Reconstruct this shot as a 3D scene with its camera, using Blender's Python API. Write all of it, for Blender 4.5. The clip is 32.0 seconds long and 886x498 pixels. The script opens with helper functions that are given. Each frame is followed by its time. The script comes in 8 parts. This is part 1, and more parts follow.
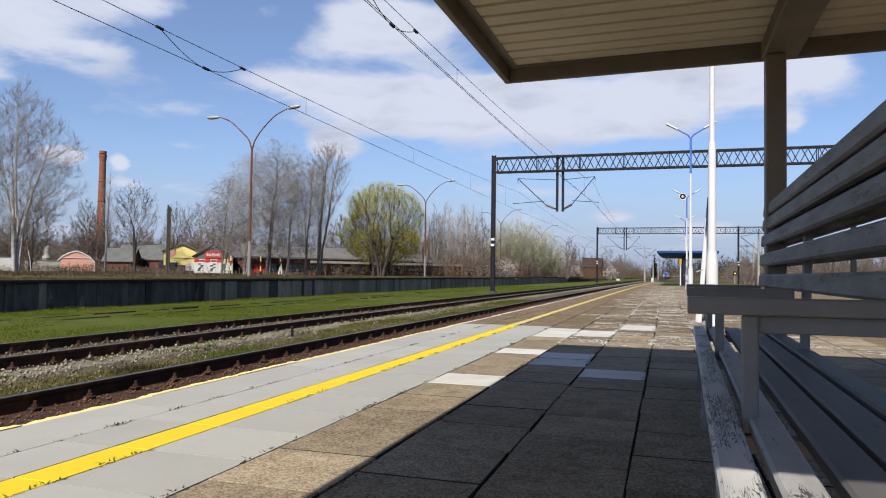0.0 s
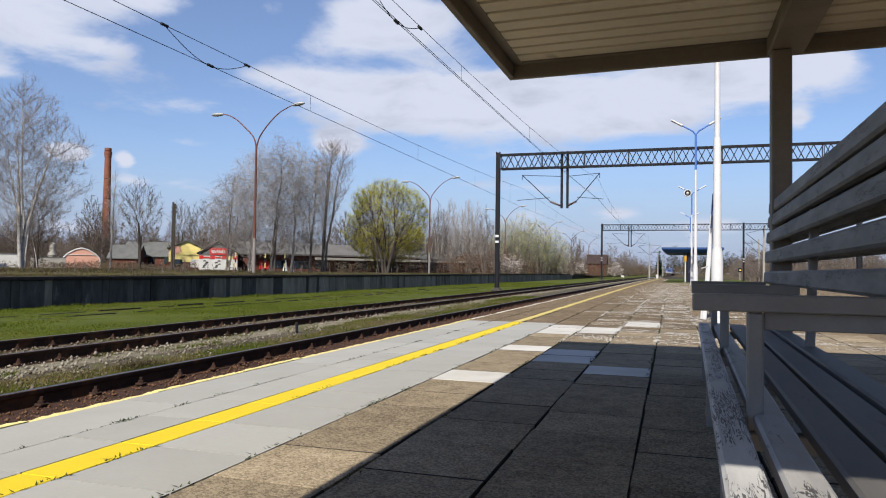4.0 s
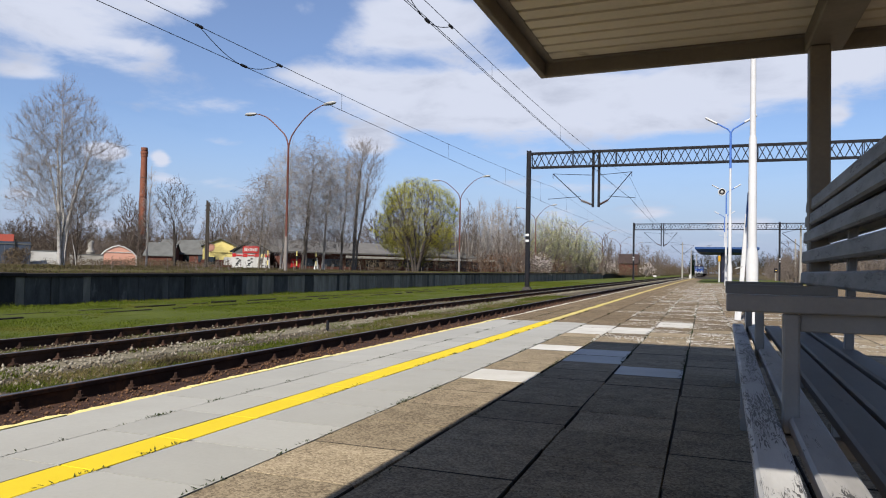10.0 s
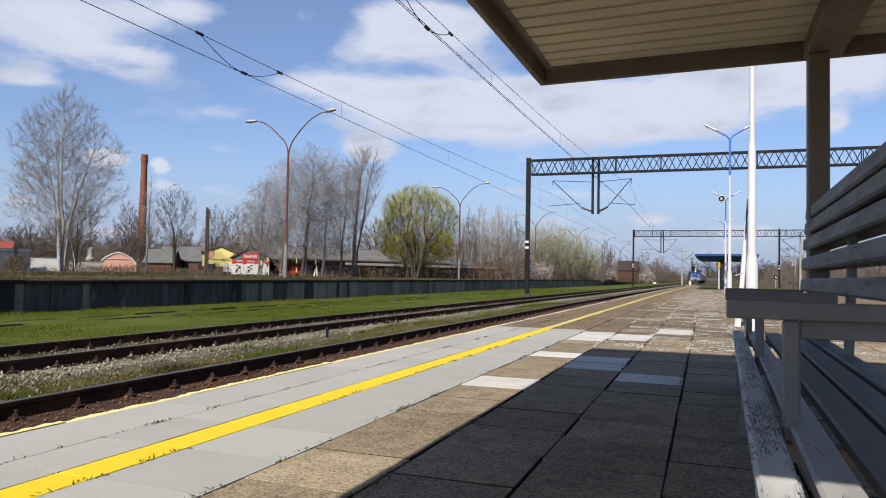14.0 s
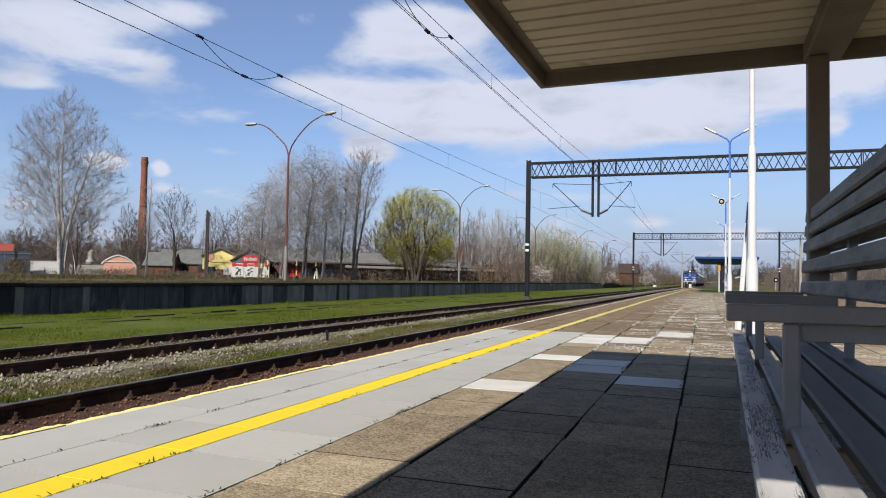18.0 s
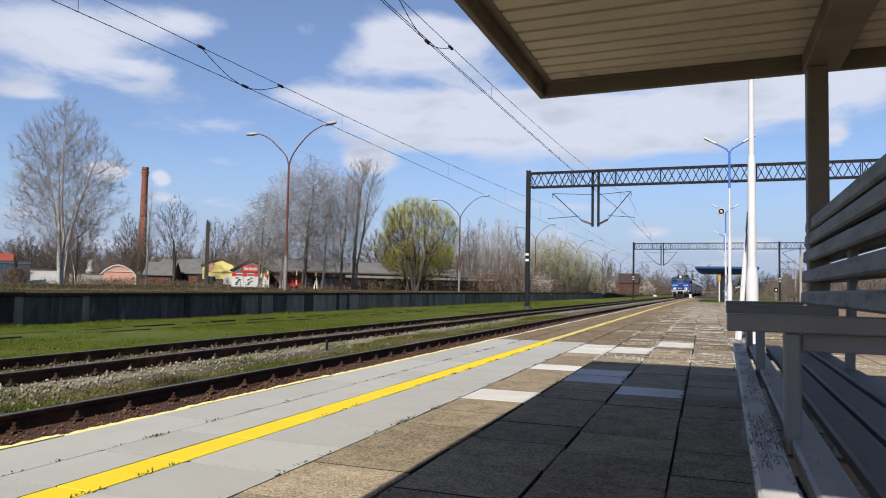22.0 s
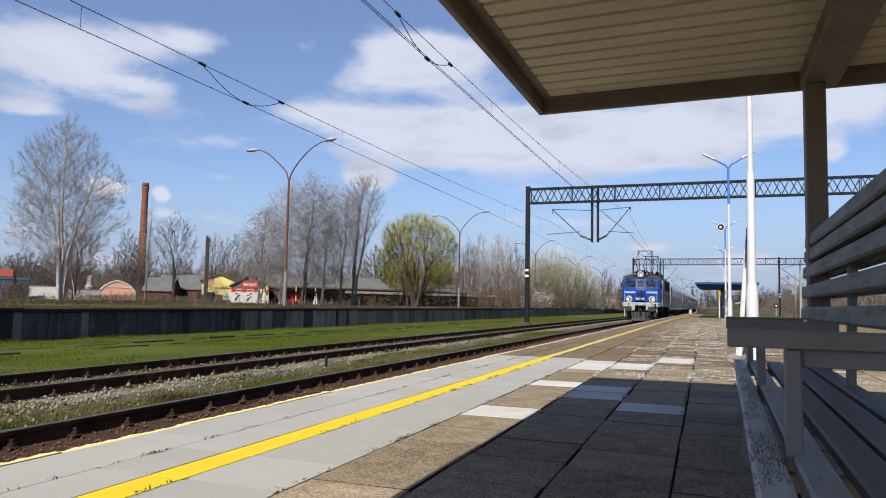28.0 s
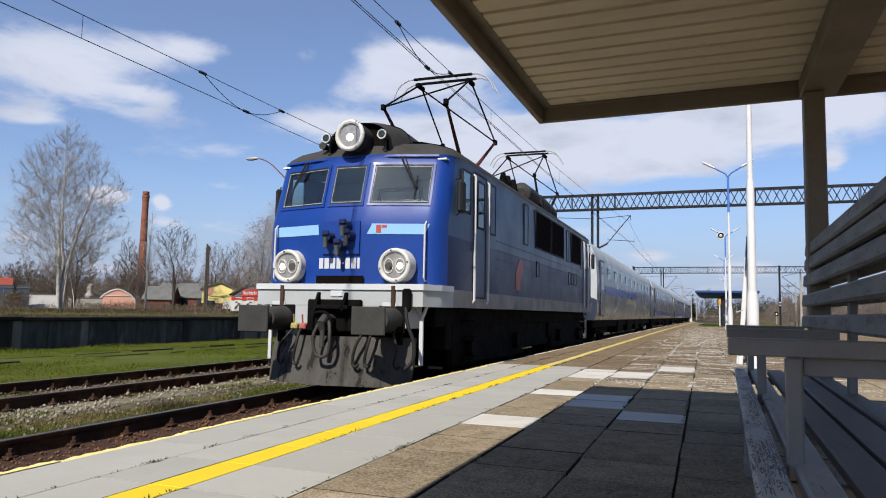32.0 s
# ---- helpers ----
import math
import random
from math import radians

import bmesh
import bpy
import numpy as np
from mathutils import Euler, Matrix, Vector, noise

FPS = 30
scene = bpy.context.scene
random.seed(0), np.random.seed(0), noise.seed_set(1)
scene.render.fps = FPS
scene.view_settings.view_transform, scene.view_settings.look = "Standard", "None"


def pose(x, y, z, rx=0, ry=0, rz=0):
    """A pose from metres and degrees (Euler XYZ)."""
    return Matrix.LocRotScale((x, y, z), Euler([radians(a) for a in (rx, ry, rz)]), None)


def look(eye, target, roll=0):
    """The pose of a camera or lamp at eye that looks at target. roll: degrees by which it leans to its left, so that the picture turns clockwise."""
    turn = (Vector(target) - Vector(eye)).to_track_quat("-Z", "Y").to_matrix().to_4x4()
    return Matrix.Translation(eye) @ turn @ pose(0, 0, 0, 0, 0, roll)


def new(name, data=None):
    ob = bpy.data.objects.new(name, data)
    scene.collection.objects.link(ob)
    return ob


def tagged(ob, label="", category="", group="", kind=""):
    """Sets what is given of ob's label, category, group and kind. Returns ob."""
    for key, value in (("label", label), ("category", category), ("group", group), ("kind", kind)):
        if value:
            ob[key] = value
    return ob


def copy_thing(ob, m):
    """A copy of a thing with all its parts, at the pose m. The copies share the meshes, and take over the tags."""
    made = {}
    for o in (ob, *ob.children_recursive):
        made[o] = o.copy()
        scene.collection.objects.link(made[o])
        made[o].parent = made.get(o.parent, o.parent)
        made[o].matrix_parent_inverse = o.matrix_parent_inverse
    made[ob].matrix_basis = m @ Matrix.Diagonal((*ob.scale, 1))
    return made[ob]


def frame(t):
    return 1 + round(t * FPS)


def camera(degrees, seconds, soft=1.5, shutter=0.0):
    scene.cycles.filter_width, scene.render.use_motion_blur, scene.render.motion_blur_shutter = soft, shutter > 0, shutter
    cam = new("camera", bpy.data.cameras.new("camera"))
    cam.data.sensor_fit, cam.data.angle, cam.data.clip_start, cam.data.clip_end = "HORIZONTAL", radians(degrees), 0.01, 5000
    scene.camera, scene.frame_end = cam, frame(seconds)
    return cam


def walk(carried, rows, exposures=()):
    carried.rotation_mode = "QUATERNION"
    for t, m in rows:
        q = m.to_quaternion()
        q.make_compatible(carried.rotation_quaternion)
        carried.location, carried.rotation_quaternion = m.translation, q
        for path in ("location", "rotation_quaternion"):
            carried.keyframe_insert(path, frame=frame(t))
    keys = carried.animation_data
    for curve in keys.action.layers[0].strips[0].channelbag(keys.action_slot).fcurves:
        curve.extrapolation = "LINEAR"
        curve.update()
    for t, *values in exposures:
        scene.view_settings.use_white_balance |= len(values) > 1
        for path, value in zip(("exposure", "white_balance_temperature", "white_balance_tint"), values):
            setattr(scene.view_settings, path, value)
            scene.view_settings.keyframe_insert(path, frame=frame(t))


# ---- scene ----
# camera: it stands on the bench under the shelter and only turns
EYE = (0.0, 0.0, 1.171)
cam = camera(64.04, 32.0, soft=1.1)
PATH = [
    (0, 17.397, 91.968, -0.787), (0.5, 17.401, 91.828, -0.807), (1, 17.393, 91.560, -0.818), (1.5, 17.391, 91.902, -0.803), (2, 17.392, 92.043, -0.817),
    (2.5, 17.424, 91.772, -0.776), (4.5, 18.168, 91.710, -0.804), (5, 20.150, 91.876, -0.981), (5.5, 20.046, 90.958, -1.065),
    (6, 20.025, 90.884, -1.016), (6.5, 20.060, 90.951, -0.969), (7, 20.345, 91.530, -0.857), (7.5, 20.302, 91.389, -0.898), (8, 20.222, 91.214, -0.966),
    (8.5, 20.221, 92.295, -1.017), (9, 20.221, 90.789, -0.961), (9.5, 20.177, 91.426, -1.076), (10, 20.171, 91.561, -1.064),
    (10.5, 20.197, 91.568, -1.008), (11, 20.182, 91.620, -1.045), (11.5, 20.151, 91.832, -1.059), (12, 20.171, 92.062, -1.043),
    (12.5, 20.176, 92.148, -1.011), (13, 20.147, 91.968, -1.060), (13.5, 20.137, 92.174, -1.075), (14, 20.151, 92.112, -1.064),
    (14.5, 20.147, 91.968, -1.060), (16.5, 20.170, 92.093, -1.042), (17, 20.144, 92.037, -1.067), (17.5, 20.140, 92.538, -1.090),
    (18, 20.156, 92.337, -1.060), (18.5, 20.143, 92.320, -1.077), (19, 20.135, 92.310, -1.075), (19.5, 20.164, 92.605, -1.053),
    (20, 20.136, 92.512, -1.053), (20.5, 20.149, 92.626, -1.015), (21, 20.144, 92.630, -1.058), (21.5, 20.133, 92.989, -1.061),
    (22, 20.156, 93.127, -1.080), (22.5, 20.160, 93.019, -1.059), (23, 20.151, 93.209, -1.098), (23.5, 20.153, 93.391, -1.086),
    (24, 20.173, 93.310, -1.081), (24.5, 20.157, 93.477, -1.057), (25, 20.165, 93.458, -1.063), (25.5, 20.153, 93.636, -1.066),
    (27.5, 20.117, 94.047, -1.100), (28, 20.131, 94.399, -1.074), (28.5, 20.127, 94.418, -1.022), (29, 20.120, 94.818, -1.062),
    (29.5, 20.141, 95.442, -1.060), (30, 20.148, 95.157, -1.039), (30.5, 20.115, 95.075, -1.070), (31, 20.130, 95.075, -1.068),
    (31.5, 20.116, 95.029, -1.073), (32, 20.141, 95.076, -1.061),
]
walk(cam, [(t, pose(*EYE, pitch, roll, yaw)) for t, yaw, pitch, roll in PATH])

# ---- light: a high spring sun behind the shelter, blue sky with broken cloud ----
SUN_DIR = Vector((-0.0225, -0.712, 0.702)).normalized()
sun = new("sun", bpy.data.lights.new("sun", "SUN"))
sun.data.energy, sun.data.angle, sun.data.color = 4.8, radians(0.53), (1.0, 0.94, 0.84)
sun.matrix_world = look(SUN_DIR * 50, (0, 0, 0))
scene.view_settings.exposure = 0.75


def node_maker(tree):
    """Makes nodes: op, data_type and interp are the node's own settings, the rest are its inputs (iN: by number)."""
    def n(kind, op=None, data_type=None, interp=None, **inputs):
        nd = tree.nodes.new(kind)
        if op:
            nd.operation = op
        if data_type:
            nd.data_type = data_type
        if interp:
            nd.interpolation_type = interp
        for k, v in inputs.items():
            slot = nd.inputs[int(k[1:]) if k[0] == "i" and k[1:].isdigit() else k]
            if isinstance(v, bpy.types.NodeSocket):
                tree.links.new(v, slot)
            else:
                slot.default_value = v
        return nd
    return n


world = bpy.data.worlds.new("sky")
scene.world = world
world.use_nodes = True
wt = world.node_tree
wt.nodes.clear()
N = node_maker(wt)
sky = N("ShaderNodeTexSky")
sky.sky_type, sky.sun_disc = "NISHITA", False
sky.sun_elevation, sky.sun_rotation = math.asin(SUN_DIR.z), math.atan2(SUN_DIR.x, SUN_DIR.y)
sky.air_density, sky.dust_density, sky.ozone_density = 1.0, 0.6, 1.6
coord = N("ShaderNodeTexCoord")
sep = N("ShaderNodeSeparateXYZ", Vector=coord.outputs["Generated"])
zc = N("ShaderNodeMath", op="MAXIMUM", i0=sep.outputs["Z"], i1=0.0)
zs = N("ShaderNodeMath", op="ADD", i0=zc.outputs[0], i1=0.16)
px = N("ShaderNodeMath", op="DIVIDE", i0=sep.outputs["X"], i1=zs.outputs[0])
py = N("ShaderNodeMath", op="DIVIDE", i0=sep.outputs["Y"], i1=zs.outputs[0])
plane = N("ShaderNodeCombineXYZ", X=px.outputs[0], Y=py.outputs[0], Z=0.0)
big = N("ShaderNodeTexNoise", Vector=plane.outputs[0], Scale=0.9, Detail=7.0, Roughness=0.56, Distortion=0.25)
fine = N("ShaderNodeTexNoise", Vector=plane.outputs[0], Scale=3.4, Detail=6.0, Roughness=0.6, Distortion=0.3)
# cloud banks: azimuth from the line's direction, elevation, half widths in degrees, weight
CLOUDS = [(-48.6, 17.0, 7.6, 2.6, 1.15), (-40.6, 19.3, 4.6, 1.2, 0.85), (-44.3, 15.6, 2.9, 0.7, 0.4), (-50.8, 12.9, 3.0, 0.7, 0.75),
          (-32.6, 19.7, 2.7, 0.9, 0.5), (-24.9, 19.4, 4.6, 2.3, 0.8), (-19.8, 18.9, 5.5, 2.9, 0.7), (-29.3, 14.7, 5.9, 1.2, 1.0),
          (-23.8, 13.0, 6.9, 2.0, 1.0), (-16.0, 13.3, 6.8, 2.7, 1.0), (-8.3, 13.2, 8.5, 2.6, 1.05), (0.2, 13.7, 6.9, 2.4, 1.0),
          (5.4, 14.8, 4.0, 1.9, 0.95), (11.6, 14.9, 2.0, 1.7, 0.6), (8.8, 11.2, 1.0, 0.9, 1.0), (-40.4, 12.1, 4.5, 0.8, 0.22),
          (-37.0, 11.6, 3.6, 0.7, 0.22), (-45.8, 8.1, 1.5, 0.7, 1.6), (-42.1, 7.8, 0.8, 0.7, 1.5), (-26.4, 9.9, 1.9, 0.9, 1.5),
          (-38.3, 9.4, 1.7, 0.4, 0.4), (-39.0, 6.3, 3.1, 0.7, 0.6), (-42.0, 6.3, 1.4, 0.5, 0.55), (-45.7, 5.3, 2.7, 0.5, 0.6),
          (-51.3, 4.7, 2.2, 0.5, 0.6), (-35.0, 5.7, 1.7, 0.5, 0.55), (-10.9, 4.6, 2.0, 1.2, 0.6), (-3.9, 4.6, 1.9, 0.5, 0.8),
          (3.4, 3.7, 3.4, 0.6, 0.65), (-14.7, 6.9, 2.7, 0.5, 0.35), (-10.0, 6.7, 3.5, 0.4, 0.4), (-24.1, 6.9, 2.7, 0.4, 0.35),
          (-48.1, 2.7, 5.2, 0.6, 0.5), (-33.9, 3.5, 6.6, 0.6, 0.45),
          (9.6, 14.8, 4.3, 2.1, 0.9), (-21.6, 20.1, 4.2, 1.6, 0.5), (-27.1, 17.2, 3.7, 1.3, 0.45), (-18.8, 14.4, 2.1, 1.0, 0.4), (-4.0, 11.4, 5.7, 1.1, 0.4),
          (-30.0, 2.2, 26.0, 1.7, 0.30), (0.0, 2.6, 18.0, 1.6, 0.30), (-7.0, 6.3, 6.0, 0.8, 0.3), (-12.0, 9.2, 5.0, 0.7, 0.3),
          (-38.0, 12.3, 5.5, 1.0, 0.35), (-46.0, 14.2, 6.0, 1.0, 0.4), (-34.0, 9.2, 4.0, 0.8, 0.3)]
az = N("ShaderNodeMath", op="ARCTAN2", i0=sep.outputs["X"], i1=sep.outputs["Y"])
el = N("ShaderNodeMath", op="ARCSINE", i0=sep.outputs["Z"])
way = N("ShaderNodeCombineXYZ", X=az.outputs[0], Y=el.outputs[0], Z=0.0)
bank = None
for a0, e0, sa, se, wgt in CLOUDS:
    off = N("ShaderNodeVectorMath", op="SUBTRACT", i0=way.outputs[0], i1=(radians(a0), radians(e0), 0.0))
    rel = N("ShaderNodeVectorMath", op="MULTIPLY", i0=off.outputs[0], i1=(1 / radians(sa), 1 / radians(se), 0.0))
    dist = N("ShaderNodeVectorMath", op="DOT_PRODUCT", i0=rel.outputs[0], i1=rel.outputs[0])
    drop = N("ShaderNodeMath", op="POWER", i0=0.36, i1=dist.outputs["Value"])
    if bank is None:
        bank = N("ShaderNodeMath", op="MULTIPLY", i0=drop.outputs[0], i1=wgt)
    else:
        bank = N("ShaderNodeMath", op="MULTIPLY_ADD", i0=drop.outputs[0], i1=wgt, i2=bank.outputs[0])
n_big = N("ShaderNodeMath", op="MULTIPLY_ADD", i0=big.outputs[0], i1=1.5, i2=-0.75)
n_fine = N("ShaderNodeMath", op="MULTIPLY_ADD", i0=fine.outputs[0], i1=1.7, i2=-0.98)
n_all = N("ShaderNodeMath", op="ADD", i0=n_big.outputs[0], i1=n_fine.outputs[0])
thick = N("ShaderNodeMath", op="ADD", i0=bank.outputs[0], i1=n_all.outputs[0])
cover = N("ShaderNodeMapRange", interp="SMOOTHSTEP", i0=thick.outputs[0], i1=0.16, i2=0.84, i3=0.10)
shade = N("ShaderNodeMapRange", interp="SMOOTHSTEP", i0=n_all.outputs[0], i1=-0.25, i2=0.5)
haze = N("ShaderNodeMapRange", interp="SMOOTHSTEP", i0=sep.outputs["Z"], i1=0.20, i2=-0.01, i3=0.0, i4=0.95)
cloudcol = N("ShaderNodeMix", data_type="RGBA", i0=shade.outputs[0])
cloudcol.inputs[6].default_value = (8.1, 8.65, 10.3, 1)
cloudcol.inputs[7].default_value = (5.7, 6.2, 7.7, 1)
tint = N("ShaderNodeMix", data_type="RGBA", i0=1.0, i6=sky.outputs[0], i7=(1.14, 1.30, 1.62, 1.0))
tint.blend_type = "MULTIPLY"
low = N("ShaderNodeMix", data_type="RGBA", i0=haze.outputs[0], i6=tint.outputs[2], i7=(4.3, 5.25, 7.6, 1.0))
skymix = N("ShaderNodeMix", data_type="RGBA", i0=cover.outputs[0], i6=low.outputs[2], i7=cloudcol.outputs[2])
bg = N("ShaderNodeBackground", Color=skymix.outputs[2], Strength=0.05)
wout = N("ShaderNodeOutputWorld", Surface=bg.outputs[0])

# ---- materials ----
def rgb(c):
    return (c[0], c[1], c[2], 1.0)


def material(name, a, b=None, rough=0.7, metal=0.0, scale=6.0, fine=60.0, bump=0.15, depth=0.01, stain=None, stain_at=0.62,
             stain_scale=1.4, vary=0.0, stretch=(1, 1, 1), coat=0.0, spec=0.2, stain_soft=0.12, local=True):
    """Two tones mixed by a coarse and a fine noise, optional stains, bump, and a shift of value from piece to piece."""
    m = bpy.data.materials.new(name)
    m.use_nodes = True
    tr = m.node_tree
    bs = tr.nodes["Principled BSDF"]
    n = node_maker(tr)
    b = b or tuple(min(1.0, v * 0.72) for v in a)
    tc = n("ShaderNodeTexCoord")
    mp = n("ShaderNodeMapping", Vector=tc.outputs["Object"] if local else n("ShaderNodeNewGeometry").outputs["Position"], Scale=stretch)
    if vary:
        oi = n("ShaderNodeObjectInfo")
        sh = n("ShaderNodeVectorMath", op="SCALE", i0=(37.0, 11.0, 23.0), Scale=oi.outputs["Random"])
        ad = n("ShaderNodeVectorMath", op="ADD", i0=mp.outputs[0], i1=sh.outputs[0])
        vec = ad.outputs[0]
    else:
        vec = mp.outputs[0]
    n1 = n("ShaderNodeTexNoise", Vector=vec, Scale=scale, Detail=5.0, Roughness=0.6)
    n2 = n("ShaderNodeTexNoise", Vector=vec, Scale=fine, Detail=3.0, Roughness=0.7)
    f = n("ShaderNodeMath", op="MULTIPLY_ADD", i0=n2.outputs[0], i1=0.5, i2=n1.outputs[0])
    fr = n("ShaderNodeMapRange", i0=f.outputs[0], i1=0.5, i2=1.0)
    mix = n("ShaderNodeMix", data_type="RGBA", i0=fr.outputs[0], i6=rgb(a), i7=rgb(b))
    col = mix.outputs[2]
    if stain:
        n3 = n("ShaderNodeTexNoise", Vector=vec, Scale=stain_scale, Detail=8.0, Roughness=0.68, Distortion=0.4)
        sr = n("ShaderNodeMapRange", interp="SMOOTHSTEP", i0=n3.outputs[0], i1=stain_at, i2=stain_at + stain_soft)
        mx = n("ShaderNodeMix", data_type="RGBA", i0=sr.outputs[0], i6=col, i7=rgb(stain))
        col = mx.outputs[2]
    if vary:
        vr = n("ShaderNodeMapRange", i0=oi.outputs["Random"], i3=1.0 - vary, i4=1.0 + vary)
        hv = n("ShaderNodeHueSaturation", Value=vr.outputs[0], Color=col)
        col = hv.outputs[0]
    tr.links.new(col, bs.inputs["Base Color"])
    rr = n("ShaderNodeMapRange", i0=n1.outputs[0], i1=0.3, i2=0.7, i3=max(0.03, rough - 0.08), i4=min(1.0, rough + 0.08))
    tr.links.new(rr.outputs[0], bs.inputs["Roughness"])
    bs.inputs["Metallic"].default_value = metal
    bs.inputs["Specular IOR Level"].default_value = spec
    bs.inputs["Coat Weight"].default_value = coat
    if bump:
        bp = n("ShaderNodeBump", Strength=bump, Distance=depth, Height=f.outputs[0])
        tr.links.new(bp.outputs[0], bs.inputs["Normal"])
    return m


def glow(name, color, strength):
    m = bpy.data.materials.new(name)
    m.use_nodes = True
    bs = m.node_tree.nodes["Principled BSDF"]
    bs.inputs["Base Color"].default_value = (0.12, 0.12, 0.11, 1.0)
    bs.inputs["Emission Color"].default_value = rgb(color)
    bs.inputs["Emission Strength"].default_value = strength
    return m


def glass(name, tint=(0.03, 0.04, 0.045), rough=0.04, spec=0.7):
    m = bpy.data.materials.new(name)
    m.use_nodes = True
    bs = m.node_tree.nodes["Principled BSDF"]
    bs.inputs["Base Color"].default_value = rgb(tint)
    bs.inputs["Roughness"].default_value = rough
    bs.inputs["Specular IOR Level"].default_value = spec
    return m


def clear_glass(name, tint=(0.75, 0.82, 0.84)):
    m = bpy.data.materials.new(name)
    m.use_nodes = True
    bs = m.node_tree.nodes["Principled BSDF"]
    bs.inputs["Base Color"].default_value = rgb(tint)
    bs.inputs["Roughness"].default_value = 0.02
    bs.inputs["Transmission Weight"].default_value = 1.0
    bs.inputs["IOR"].default_value = 1.6
    return m


def leaf_material(name, a, b, dry=None, patch=0.35):
    """Thin leaves: half of the light goes through them; dry: the colour of larger withered patches."""
    m = bpy.data.materials.new(name)
    m.use_nodes = True
    tr = m.node_tree
    tr.nodes.clear()
    n = node_maker(tr)
    nz = n("ShaderNodeTexNoise", Vector=n("ShaderNodeNewGeometry").outputs["Position"], Scale=1.3, Detail=3.0)
    mix = n("ShaderNodeMix", data_type="RGBA", i0=nz.outputs[0], i6=rgb(a), i7=rgb(b))
    if dry:
        big_ = n("ShaderNodeTexNoise", Vector=n("ShaderNodeNewGeometry").outputs["Position"], Scale=patch, Detail=6.0, Roughness=0.65)
        fade = n("ShaderNodeMapRange", interp="SMOOTHSTEP", i0=big_.outputs[0], i1=0.50, i2=0.66)
        mix = n("ShaderNodeMix", data_type="RGBA", i0=fade.outputs[0], i6=mix.outputs[2], i7=rgb(dry))
    df = n("ShaderNodeBsdfDiffuse", Color=mix.outputs[2])
    tl = n("ShaderNodeBsdfTranslucent", Color=mix.outputs[2])
    ms = n("ShaderNodeMixShader", i0=0.45, i1=df.outputs[0], i2=tl.outputs[0])
    n("ShaderNodeOutputMaterial", Surface=ms.outputs[0])
    return m


M = {}


def aggregate(name, light, mid, dark, paint=None, paint_at=0.5):
    """Old concrete with exposed aggregate: grains, blotches of lichen and dirt, and remains of paint."""
    m = bpy.data.materials.new(name)
    m.use_nodes = True
    tr = m.node_tree
    bs = tr.nodes["Principled BSDF"]
    n = node_maker(tr)
    oi = n("ShaderNodeObjectInfo")
    sh = n("ShaderNodeVectorMath", op="SCALE", i0=(37.0, 11.0, 23.0), Scale=oi.outputs["Random"])
    vec = n("ShaderNodeVectorMath", op="ADD", i0=n("ShaderNodeTexCoord").outputs["Object"], i1=sh.outputs[0]).outputs[0]
    grains = n("ShaderNodeTexVoronoi", Vector=vec, Scale=115.0)
    gsep = n("ShaderNodeSeparateColor", Color=grains.outputs["Color"])
    blot = n("ShaderNodeTexNoise", Vector=vec, Scale=7.0, Detail=6.0, Roughness=0.65)
    wide = n("ShaderNodeTexNoise", Vector=vec, Scale=1.6, Detail=4.0, Roughness=0.6)
    f1 = n("ShaderNodeMath", op="MULTIPLY_ADD", i0=gsep.outputs[0], i1=0.75, i2=blot.outputs[0])
    f2 = n("ShaderNodeMath", op="MULTIPLY_ADD", i0=wide.outputs[0], i1=0.7, i2=f1.outputs[0])
    lo = n("ShaderNodeMapRange", i0=f2.outputs[0], i1=0.72, i2=1.22)
    hi = n("ShaderNodeMapRange", i0=f2.outputs[0], i1=1.15, i2=1.75)
    c1 = n("ShaderNodeMix", data_type="RGBA", i0=lo.outputs[0], i6=rgb(dark), i7=rgb(mid))
    c2 = n("ShaderNodeMix", data_type="RGBA", i0=hi.outputs[0], i6=c1.outputs[2], i7=rgb(light))
    col = c2.outputs[2]
    if paint:
        wide_vec = n("ShaderNodeMapping", Vector=vec, Scale=(0.6, 1.8, 1.0))
        wear = n("ShaderNodeTexNoise", Vector=wide_vec.outputs[0], Scale=7.0, Detail=8.0, Roughness=0.72, Distortion=0.3)
        pm = n("ShaderNodeMapRange", interp="SMOOTHSTEP", i0=wear.outputs[0], i1=paint_at, i2=paint_at + 0.05)
        col = n("ShaderNodeMix", data_type="RGBA", i0=pm.outputs[0], i6=col, i7=rgb(paint)).outputs[2]
    vr = n("ShaderNodeMapRange", i0=oi.outputs["Random"], i3=0.82, i4=1.15)
    tr.links.new(n("ShaderNodeHueSaturation", Value=vr.outputs[0], Color=col).outputs[0], bs.inputs["Base Color"])
    bs.inputs["Roughness"].default_value = 0.95
    bs.inputs["Specular IOR Level"].default_value = 0.15
    bp = n("ShaderNodeBump", Strength=0.55, Distance=0.004, Height=f1.outputs[0])
    tr.links.new(bp.outputs[0], bs.inputs["Normal"])
    return m


